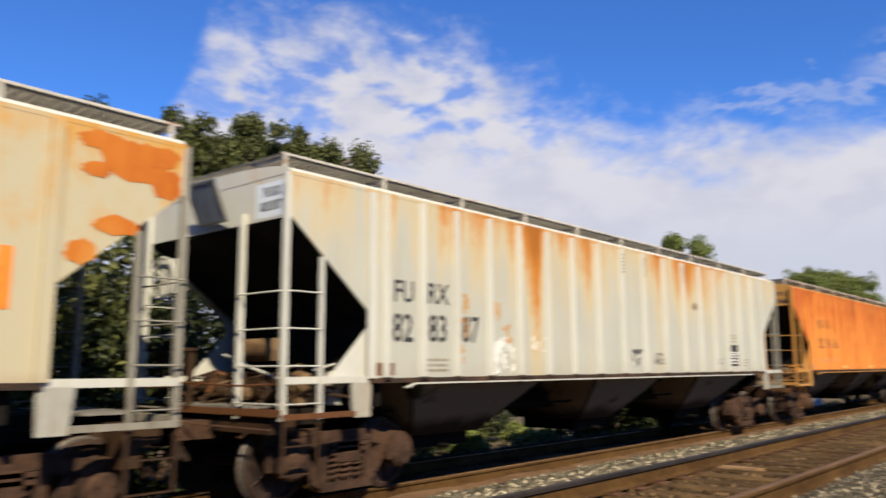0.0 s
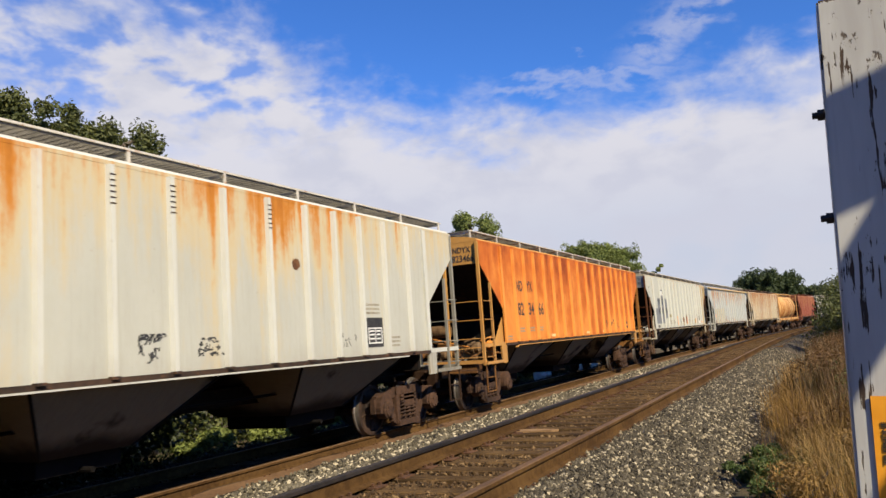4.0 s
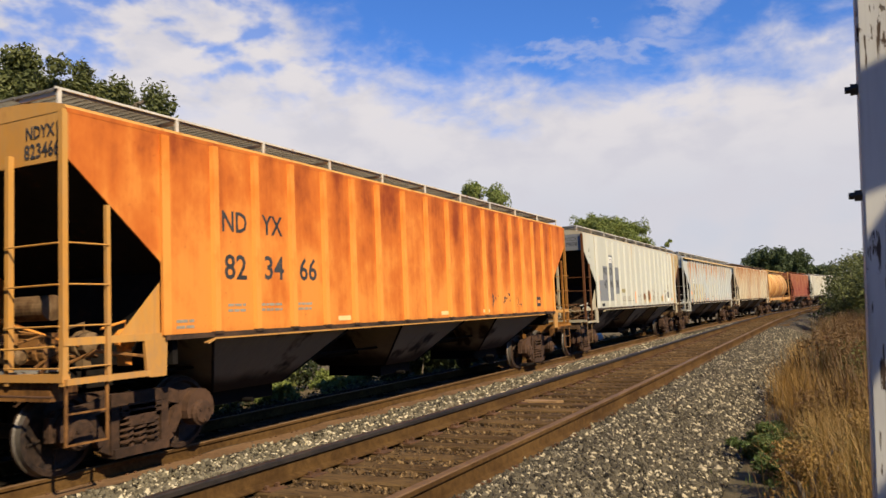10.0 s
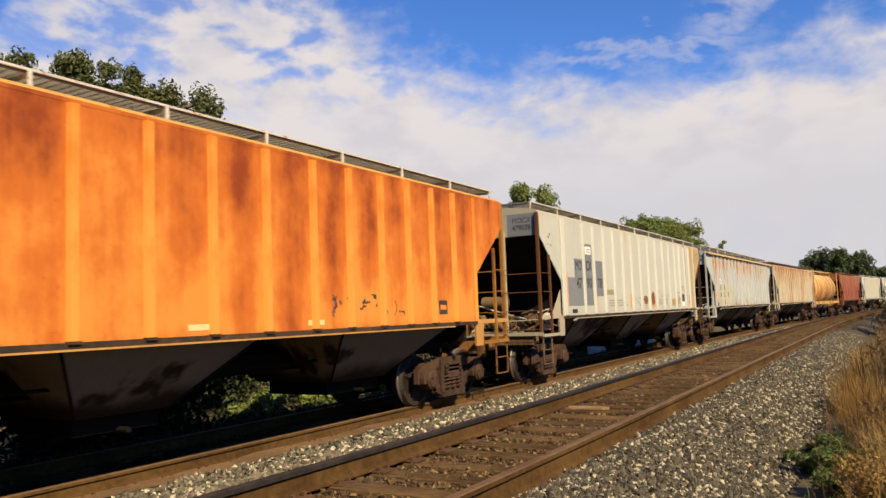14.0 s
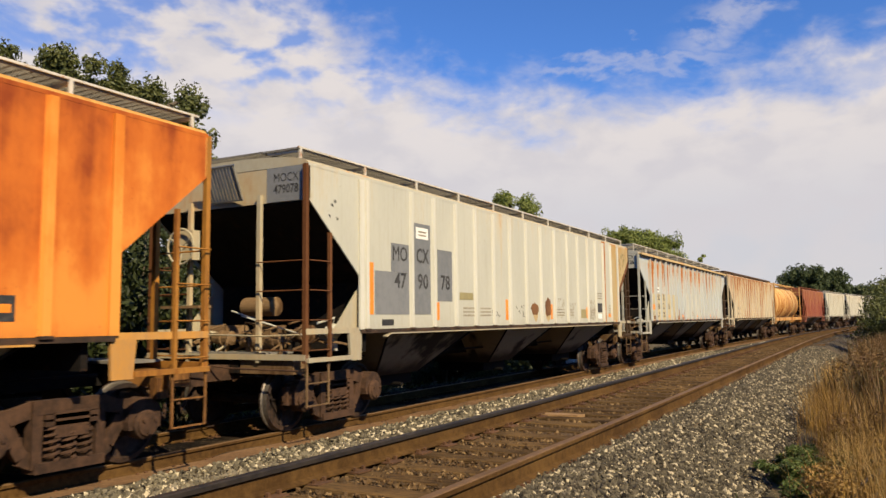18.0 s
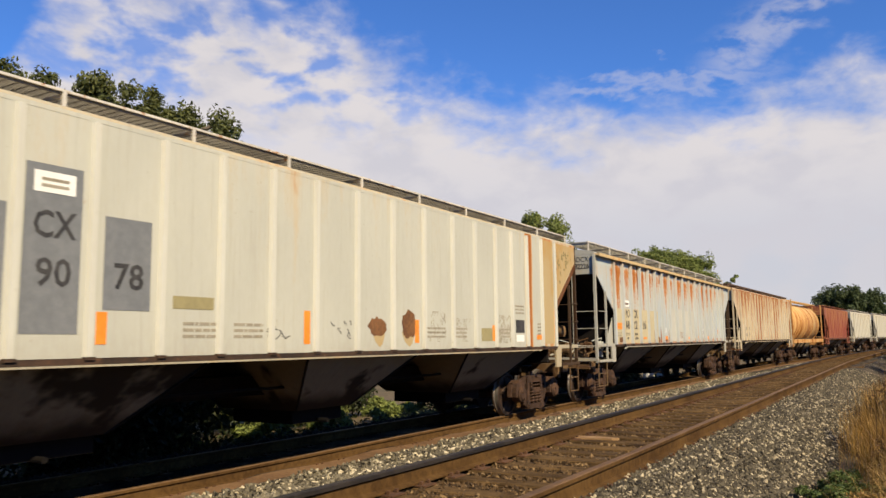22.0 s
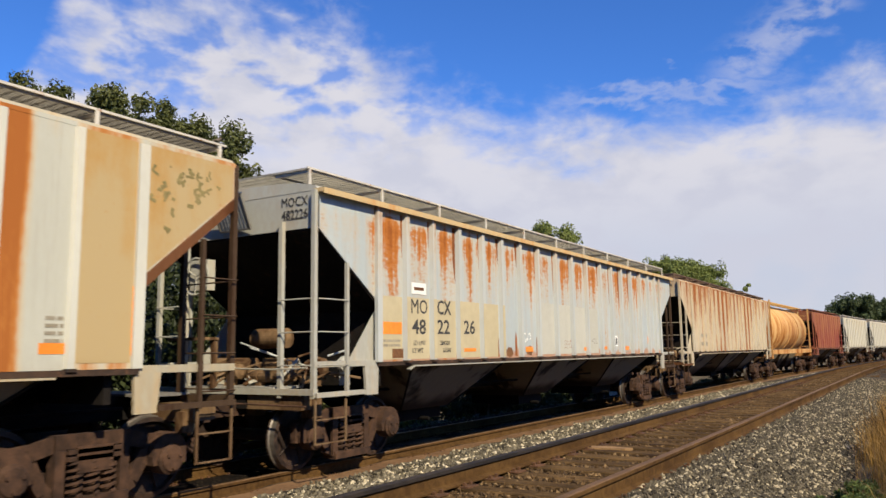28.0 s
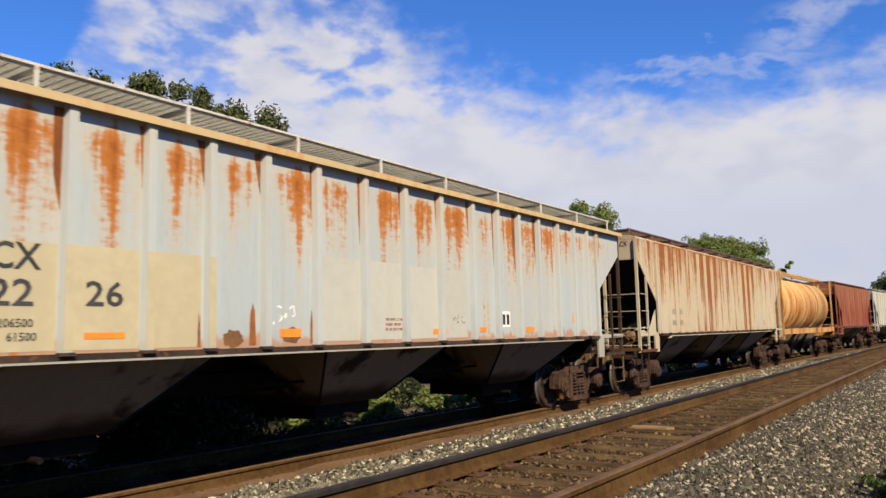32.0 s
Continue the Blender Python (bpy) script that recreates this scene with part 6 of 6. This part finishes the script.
# big tree behind the train, then the trees further along the line
tree("tall dark green broadleaf tree behind the train", -21.0, 15.3, 11.35, 2.4, 30000, 0.075, M_LEAF, 3, clumps=88, low=0.4, puff=0.24, sprays=9, spray=0.34)
tree("dark green broadleaf tree with airy top", -19.8, 16.8, 10.75, 2.2, 26000, 0.075, M_LEAF, 6, clumps=80, low=0.4, puff=0.26, sprays=9, spray=0.34)
tree("slender dark green tree with ragged top", -22.5, 13.2, 11.9, 1.0, 7000, 0.075, M_LEAF, 8, clumps=24, low=0.4, puff=0.42, sprays=8, spray=0.32)
tree("dark green broadleaf tree with airy top", -21.7, 14.3, 10.8, 1.9, 17000, 0.075, M_LEAF, 10, clumps=56, low=0.4, puff=0.3, sprays=8, spray=0.32)
tree("dark green broadleaf tree with airy top", -25.6, 11.2, 11.9, 2.8, 22000, 0.075, M_LEAF, 14, clumps=56, low=0.4, puff=0.26, sprays=8, spray=0.36)
tree("small dark green tree with airy top", -18.7, 18.0, 8.45, 0.9, 5500, 0.07, M_LEAF, 12, clumps=22, low=0.4, puff=0.36, sprays=8, spray=0.3)
tree("light green round tree beyond the train", -24.6, 56.5, 13.2, 2.4, 24000, 0.10, M_LEAF_LIGHT, 21, clumps=50, puff=0.45, sprays=7, spray=0.5)
tree("light green willow beyond the train", -20.9, 77.0, 12.0, 3.4, 34000, 0.11, M_LEAF_LIGHT, 31, clumps=60, puff=0.4, sprays=7, spray=0.6)
tree("light green willow beyond the train", -18.0, 78.5, 11.1, 2.4, 24000, 0.11, M_LEAF_LIGHT, 32, clumps=44, puff=0.45, sprays=7, spray=0.6)
tree("small pointed green tree beyond the train", -14.9, 82.0, 9.8, 1.3, 8000, 0.12, M_LEAF_LIGHT, 35, clumps=30, low=0.2, puff=0.6)
tree("broad dark tree far down the line", -9.6, 150.0, 10.3, 4.2, 16000, 0.24, M_LEAF_DARK, 41, clumps=60, base=0.0, low=0.03, puff=0.6, sprays=4, spray=0.8)
tree("broad dark tree far down the line", -5.8, 152.0, 9.8, 3.5, 13000, 0.24, M_LEAF_DARK, 42, clumps=50, base=0.0, low=0.03, puff=0.6, sprays=4, spray=0.8)
tree("low dark tree far down the line", -1.0, 154.0, 6.8, 4.0, 10000, 0.24, M_LEAF_DARK, 43, clumps=44, base=0.0, low=0.03, puff=0.6, sprays=4, spray=0.8)


def bush(label, blobs, count, size, material, seed, at, stems=5):
    b = tagged(new("bush"), label, "bush", "bushes beside the line")
    b.location = at
    rng = random.Random(seed)
    bm = bmesh.new()
    for k in range(stems):
        p = blobs[k % len(blobs)]
        tube(bm, [(p[0] * 0.3, p[1] * 0.3, -0.1), (p[0] * 0.7, p[1] * 0.7, p[2] * 0.6), (p[0] + rng.uniform(-.2, .2), p[1], p[2] + p[5] * 0.6)], [0.04, 0.025, 0.01], 5)
    part("stem", bm, M_BARK, b)
    leaf_cloud("foliage", blobs, count, size, material, b, seed, 0.45)
    return b


def heap(rng, w, d, h, n):
    out = []
    for k in range(n):
        z = h * (0.15 + 0.7 * rng.random())
        sh = 1.1 - 0.6 * z / h
        r = h * rng.uniform(0.18, 0.32)
        out.append((rng.uniform(-w, w) * sh, rng.uniform(-d, d) * sh, z, r * 1.2, r * 1.2, r * 0.9))
    return out


rng = random.Random(77)
# hedge behind the train, seen under and between the cars
for k in range(15):
    y = -6.0 + 3.4 * k
    h = rng.uniform(1.6, 2.6) if k > 7 else rng.uniform(4.7, 5.7)
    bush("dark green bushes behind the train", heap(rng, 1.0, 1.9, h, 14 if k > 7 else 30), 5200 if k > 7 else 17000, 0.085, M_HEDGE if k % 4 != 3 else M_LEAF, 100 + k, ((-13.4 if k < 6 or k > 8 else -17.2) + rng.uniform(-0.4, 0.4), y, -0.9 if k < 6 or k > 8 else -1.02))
for k in range(15):
    bush("low sunlit weeds behind the far rail", heap(rng, 0.6, 0.9, rng.uniform(0.6, 1.05), 12), 3000, 0.06, M_LEAF_LIGHT, 140 + k, ((-12.1 if k < 2 else -14.9) + rng.uniform(-0.2, 0.3), 3.0 + 2.5 * k + rng.uniform(-0.8, 0.8), -0.62 if k < 2 else -1.02))
# low weeds in the same shade-darkened green, covering the ground behind the train
shade = tagged(new("shaded_weeds"), "low weeds behind the train, shade put into their colour", "weeds", kind="stuff")
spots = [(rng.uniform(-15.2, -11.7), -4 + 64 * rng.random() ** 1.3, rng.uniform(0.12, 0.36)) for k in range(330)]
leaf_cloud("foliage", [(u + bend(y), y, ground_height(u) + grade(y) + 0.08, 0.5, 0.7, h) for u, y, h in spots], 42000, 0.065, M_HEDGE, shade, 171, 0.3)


def boulder(x, y, z, w, h, seed):
    """A pale broken block of stone lying in the weeds."""
    rr = random.Random(seed)
    bm = bmesh.new()
    bmesh.ops.create_icosphere(bm, subdivisions=2, radius=1.0)
    for v in bm.verts:
        k = 1 + 0.28 * noise.noise(v.co * 1.3 + Vector((seed, 0, 0)))
        v.co = Vector((v.co.x * w / 2 * k, v.co.y * w / 2 * k, max(-0.5, v.co.z) * h * k + h * 0.45))
    b = part("boulder", bm, M_CHALK, place=pose(x, y, z, 0, 0, rr.uniform(0, 360)))
    return tagged(b, "pale whitish boulder lying behind the far rail", "boulder", "pale boulders")


M_CHALK = grained("pale_limestone", (0.52, 0.48, 0.40), (0.74, 0.70, 0.61), 3.0, 0.85, 0.5)
boulder(-11.45, 32.8, -0.33, 0.80, 0.55, 1)
boulder(-11.55, 39.6, -0.30, 0.58, 0.42, 2)
boulder(-11.5, 41.6, -0.29, 0.42, 0.34, 3)

# bushes on the near side where the line bends out of sight
for x, y, w, h, n, m in ((1.1, 38.0, 1.1, 3.0, 16, M_LEAF), (1.9, 44.0, 1.5, 3.6, 18, M_LEAF), (2.2, 52.0, 1.8, 4.0, 18, M_LEAF), (3.0, 60.0, 2.2, 4.4, 18, M_LEAF_YELLOW),
                         (4.5, 70.0, 2.6, 5.0, 18, M_LEAF_LIGHT), (7.0, 82.0, 3.0, 5.6, 18, M_LEAF), (11.0, 98.0, 3.6, 6.4, 18, M_LEAF_DARK), (2.4, 30.0, 1.2, 2.6, 12, M_LEAF_YELLOW), (3.2, 24.0, 1.2, 2.2, 10, M_LEAF_YELLOW)):
    bush("green roadside bushes beside the track", heap(rng, w, w * 1.4, h, n), 7000, 0.075 if y < 45 else 0.11, m, int(y), (x, y, grade(y) - 0.1))


def blades(name, spots, count, height, width, material, seed, label, lean=0.25, curl=0.4):
    """Grass: thin bent blades in tufts. spots: (u, y, spread u, spread y)."""
    rng = np.random.default_rng(seed)
    s = np.array(spots, float)
    pick = rng.integers(0, len(s), count)
    u = s[pick, 0] + s[pick, 2] * rng.standard_normal(count)
    y = s[pick, 1] + s[pick, 3] * rng.standard_normal(count)
    h = height * rng.uniform(0.45, 1.2, count)
    a = rng.uniform(0, 6.283, count)
    tip = lean * h * np.abs(rng.standard_normal(count))
    dx, dy = np.cos(a), np.sin(a)
    z0 = np.array([max(ground_height(p), bed_height(p) if p < -0.25 else -9) for p in u]) + np.array([grade(t) for t in y]) - 0.02
    x0 = u + np.array([bend(t) for t in y])
    px, py = -dy * width, dx * width
    v = np.empty((count, 5, 3))
    v[:, 0] = np.stack([x0 - px, y - py, z0], 1)
    v[:, 1] = np.stack([x0 + px, y + py, z0], 1)
    mx, my, mz = x0 + dx * tip * 0.35, y + dy * tip * 0.35, z0 + h * 0.6
    v[:, 2] = np.stack([mx + px * 0.8, my + py * 0.8, mz], 1)
    v[:, 3] = np.stack([mx - px * 0.8, my - py * 0.8, mz], 1)
    v[:, 4] = np.stack([x0 + dx * tip, y + dy * tip, z0 + h * (1 - curl * 0.2)], 1)
    i = 5 * np.arange(count)[:, None]
    quads, tris = (i + np.array([[0, 1, 2, 3]])).tolist(), (i + np.array([[3, 2, 4]])).tolist()
    ob = new(name, raw_mesh(name, v.reshape(-1, 3).tolist(), quads + tris, material))
    return tagged(ob, label, "grass", kind="stuff")


rg = random.Random(9)
verge = [(0.05 - 0.012 * max(0.0, v - 10) + rg.uniform(-0.25, 0.9), v, 0.12, 0.3) for v in [7.5 + 26 * rg.random() ** 1.1 for k in range(60)]]
blades("dry_grass", verge, 26000, 0.56, 0.0022, M_STRAW, 1, "tall straw-coloured dry grass on the verge", 0.5)
blades("olive_grass", [(p[0] + 0.1, p[1] + 0.5, 0.2, 0.4) for p in verge], 14000, 0.45, 0.0035, M_OLIVE, 21, "olive half-dry grass on the verge", 0.6)
blades("dry_grass", [(0.7 + rg.uniform(-0.6, 1.8), 4.5 + 30 * rg.random(), 0.25, 0.4) for k in range(44)], 14000, 0.80, 0.003, M_STRAW, 2, "tall straw-coloured dry grass on the verge", 0.5)
blades("green_grass", [(-0.35 + rg.uniform(-0.1, 1.6), 5.2 + 22 * rg.random(), 0.20, 0.5) for k in range(44)], 9000, 0.17, 0.004, M_GREENGRASS, 3, "short green grass among the straw", 0.5)
blades("dry_grass", [(-0.42 + rg.uniform(-0.2, 0.2), v, 0.14, 0.35) for v in (11.0, 12.6, 14.4, 15.4, 16.6, 17.8, 19.0)], 8000, 0.66, 0.0026, M_GOLD, 12, "golden clump of dry grass at the gravel's edge", 0.35)
blades("brown_weeds", [(0.1 + rg.uniform(-0.3, 1.2), 9 + 24 * rg.random(), 0.25, 0.4) for k in range(50)], 9000, 1.0, 0.006, M_WEED, 4, "brown withered weeds on the verge")
for k, (x, y, w, h) in enumerate(((-0.78, 8.3, 0.28, 0.40), (-0.80, 9.3, 0.24, 0.36), (-0.45, 7.4, 0.25, 0.36), (-0.35, 8.6, 0.3, 0.34), (-0.05, 7.6, 0.3, 0.30))):
    bush("low green weed on the gravel edge", heap(random.Random(3 + k), w * 1.25, w * 1.5, h * 0.75, 16), 3000, 0.022, M_GREENGRASS, 61 + k, (x, y, -0.05))
for k in range(9):
    bush("brown and yellow withered shrub on the verge", heap(random.Random(30 + k), 0.45, 0.6, rg.uniform(0.6, 1.05), 16), 2600, 0.028, M_WEED if k % 3 else M_LEAF_YELLOW, 80 + k, (rg.uniform(-0.1, 0.7), 11 + 2.2 * k, 0.0))

for k in range(10):
    bush("tangled straw-coloured weeds on the verge", heap(random.Random(130 + k), 0.35, 0.5, rg.uniform(0.35, 0.6), 14), 3200, 0.017, (M_STRAW, M_OLIVE, M_STRAW, M_WEED)[k % 4], 230 + k, (rg.uniform(-0.25, 0.55), 6.6 + 0.95 * k, 0.0))

# far woods that close the horizon
rng = random.Random(15)
for k in range(69):
    a = radians(-75 + 5.2 * k)
    # from k = 34 on: unseen nearer trees, added to cut the sky's fill
    d = rng.uniform(230, 300) if k < 34 else rng.uniform(46, 60)
    x, y = -d * math.sin(a), d * math.cos(a)
    w = tagged(new("tree_clump"), "dark green woods, distant ahead, added unseen behind the camera", "trees", "distant woods")
    w.location = (x, y, 0)
    leaf_cloud("foliage", [(rng.uniform(-14, 14), rng.uniform(-6, 6), rng.uniform(1, 6) if k < 34 else rng.uniform(1, 9), 5, 5, 3.2) for j in range(9 if k < 34 else 16)], 900, 0.9, M_LEAF_DARK, w, 300 + k, 0.6)


# ---- the white post with the yellow notice ----
def flaking_white():
    def build(n, vec):
        z = n.add("ShaderNodeSeparateXYZ", {0: vec}).outputs[2]
        grain = n.noise(n.stretch(vec, 60.0, 60.0, 3.0), 1.0, 6.0, 0.6)
        where = n.remap(n.noise(vec, 5.0, 3.0), 0.42, 0.62)
        cracks = n.remap(n.math("MULTIPLY_ADD", where, 0.13, n.noise(n.stretch(vec, 75.0, 75.0, 6.0), 1.0, 4.0, 0.6)), 0.665, 0.69)
        chips = n.remap(n.math("MULTIPLY_ADD", where, 0.09, n.noise(n.stretch(vec, 34.0, 34.0, 13.0), 1.0, 6.0, 0.68)), 0.69, 0.705)
        worn = n.remap(n.math("ADD", n.math("SUBTRACT", z, 2.352), n.math("MULTIPLY_ADD", grain, 0.05, -0.025)), 0.0, 0.004)
        # paint gone in patches near the top; far-edge strip mixes flaking with painted shadow
        x = n.add("ShaderNodeSeparateXYZ", {0: vec}).outputs[0]
        rag = n.noise(n.stretch(vec, 26.0, 26.0, 5.0), 1.0, 6.0, 0.7)
        edge = n.math("MULTIPLY", n.remap(n.math("MULTIPLY_ADD", rag, 0.16, x), 0.128, 0.138), n.math("MULTIPLY", n.remap(z, 1.90, 1.74), n.remap(z, 1.30, 1.42)))
        crown = n.math("MULTIPLY", n.remap(n.noise(n.stretch(vec, 40.0, 40.0, 14.0), 1.0, 5.0, 0.7), 0.58, 0.62), n.remap(z, 2.12, 2.20))
        worn = n.math("MAXIMUM", worn, n.math("MAXIMUM", edge, n.math("MULTIPLY", crown, 0.9)))
        bare = n.math("MAXIMUM", n.math("MAXIMUM", cracks, chips), worn)
        stain = n.noise(n.stretch(vec, 3, 3, 0.6), 2.5, 5.0)
        white = n.mix(n.remap(stain, 0.35, 0.7), (0.44, 0.43, 0.40), (0.33, 0.318, 0.295))
        white = n.mix(n.math("MULTIPLY", n.remap(grain, 0.50, 0.72), 0.35), white, (0.30, 0.28, 0.25))
        wood = n.mix(grain, (0.012, 0.009, 0.007), (0.085, 0.050, 0.028))
        col = n.mix(bare, white, wood)
        return col, 0.7, n.math("SUBTRACT", 1.0, bare)
    return surface("flaking_white_paint", build, bump=0.5, spec=0.3)


M_FLAKE = flaking_white()
M_DARKWOOD = grained("dark_creosoted_wood", (0.018, 0.012, 0.008), (0.05, 0.031, 0.019), 5.0, 0.9, 0.5, stretch=(3, 3, 0.4))
M_BOLT = grained("blackened_bolt", (0.010, 0.009, 0.009), (0.028, 0.023, 0.02), 9.0, 0.6, 0.2)
M_YELLOW = grained("yellow_notice_paint", (0.66, 0.26, 0.012), (0.74, 0.31, 0.018), 6.0, 0.45, 0.05, spec=0.4)

POST = Matrix.Translation((0.094, 1.86, 0)) @ pose(0, 0, 0, 0, 2.3, 0)


def white_post():
    post = tagged(new("signpost"), "white wooden post with flaking paint and two bolts", "post")
    post.matrix_basis = POST
    bm = bmesh.new()
    box(bm, -0.079, 0.083, 0.0, 0.15, -0.3, 2.36)
    bmesh.ops.bevel(bm, geom=bm.edges[:], offset=0.005, segments=2, affect="EDGES")
    part("shaft", bm, M_FLAKE, post)
    for z in (2.083, 1.829):
        bm = bmesh.new()
        tube(bm, [(-0.075, 0.03, z), (-0.108, 0.03, z)], 0.0085, 10)
        turned(bm, [(-0.096, 0.014), (-0.080, 0.014)], 6, "x", (0, 0.03, z))
        part("bolt", bm, M_BOLT, post)
    notice = tagged(new("notice"), "yellow metal notice with black print, screwed to the post", "sign")
    notice.matrix_basis = POST @ Matrix.Translation((0.028, -0.004, 1.411))
    bm = bmesh.new()
    box(bm, -0.066, 0.058, -0.003, 0.0, -0.42, 0.0)
    part("plate", bm, M_YELLOW, notice)
    bm = bmesh.new()
    turned(bm, [(0.0, 0.009), (-0.006, 0.009), (-0.009, 0.005)], 12, "y", (-0.012, -0.003, -0.020))
    part("screw", bm, M_BOLT, notice)
    for z0, z1, x0, x1 in ((-0.115, -0.045, -0.022, -0.004), (-0.20, -0.135, -0.022, -0.004), (-0.30, -0.215, -0.022, -0.004), (-0.17, -0.08, 0.024, 0.044), (-0.26, -0.185, 0.024, 0.044), (-0.36, -0.28, 0.024, 0.044)):
        n = max(2, round((z1 - z0) / 0.018))
        for k in range(n):  # one plain bar for each figure
            bm = bmesh.new()
            za = z0 + (z1 - z0) * k / n
            box(bm, x0, x1, -0.0045, -0.003, za, za + (z1 - z0) / n - 0.006)
            part("print_bar", bm, M_INK, notice)
    lettering("TELEPHONE", 0.016, notice, (-0.043, -0.0045, -0.105), "y_up", squeeze=1.1)
    for z in (-0.23, -0.30):
        bm = bmesh.new()
        box(bm, -0.048, -0.039, -0.0045, -0.003, z, z + 0.05)
        part("print_bar", bm, M_INK, notice)
    dark = tagged(new("utility_post"), "dark weathered wooden post behind the white one", "post")
    dark.matrix_basis = Matrix.Translation((0.175, 2.1, 0)) @ pose(0, 0, 0, 0, 2.3, 0)
    bm = bmesh.new()
    box(bm, -0.07, 0.045, 0.0, 0.14, -0.3, 3.2)
    bmesh.ops.bevel(bm, geom=bm.edges[:], offset=0.012, segments=2, affect="EDGES")
    part("shaft", bm, M_DARKWOOD, dark)


def crossbuck():
    """An unseen crossing sign, added so that its crossed boards throw their shadow on the white post."""
    sign = tagged(new("crossbuck_sign"), "unseen white crossing sign boards, added to shadow the post", "sign")
    sign.location = (1.424, 1.31, 0)
    bm = bmesh.new()
    box(bm, 0.03, 0.15, -0.06, 0.06, -0.3, 3.7)
    part("post", bm, M_FLAKE, sign)
    for k, a in enumerate((45, -45)):
        bm = bmesh.new()
        box(bm, -0.012, 0.012, -0.62, 0.62, -0.101, 0.101)
        part("board", bm, M_FLAKE, sign, place=pose(0.026 * k - 0.01, 0, 3.008, a, 0, 0))

    # extra unseen board, placed only to shape the lower shadow on the post
    bm = bmesh.new()
    box(bm, -0.012, 0.012, -0.26, 0.30, -0.10, 0.10)
    part("brace_board", bm, M_FLAKE, sign, place=pose(0.018, -0.175, 2.333, 45, 0, 0))


crossbuck()
white_post()


def motions():
    times = sorted(set([0.5 * k for k in range(65)]))
    for car, s, half in CARS:
        walk(car, [(t, car_pose(s - train_run(t), half)) for t in times])
    turns = [0.3 * k for k in range(107)]
    turns += [32.0]
    for ws, y in WHEELSETS:
        walk(ws, [(t, Matrix.Translation((0, y, WHEEL_R)) @ Matrix.Rotation(train_run(t) / WHEEL_R, 4, "X")) for t in turns])


motions()
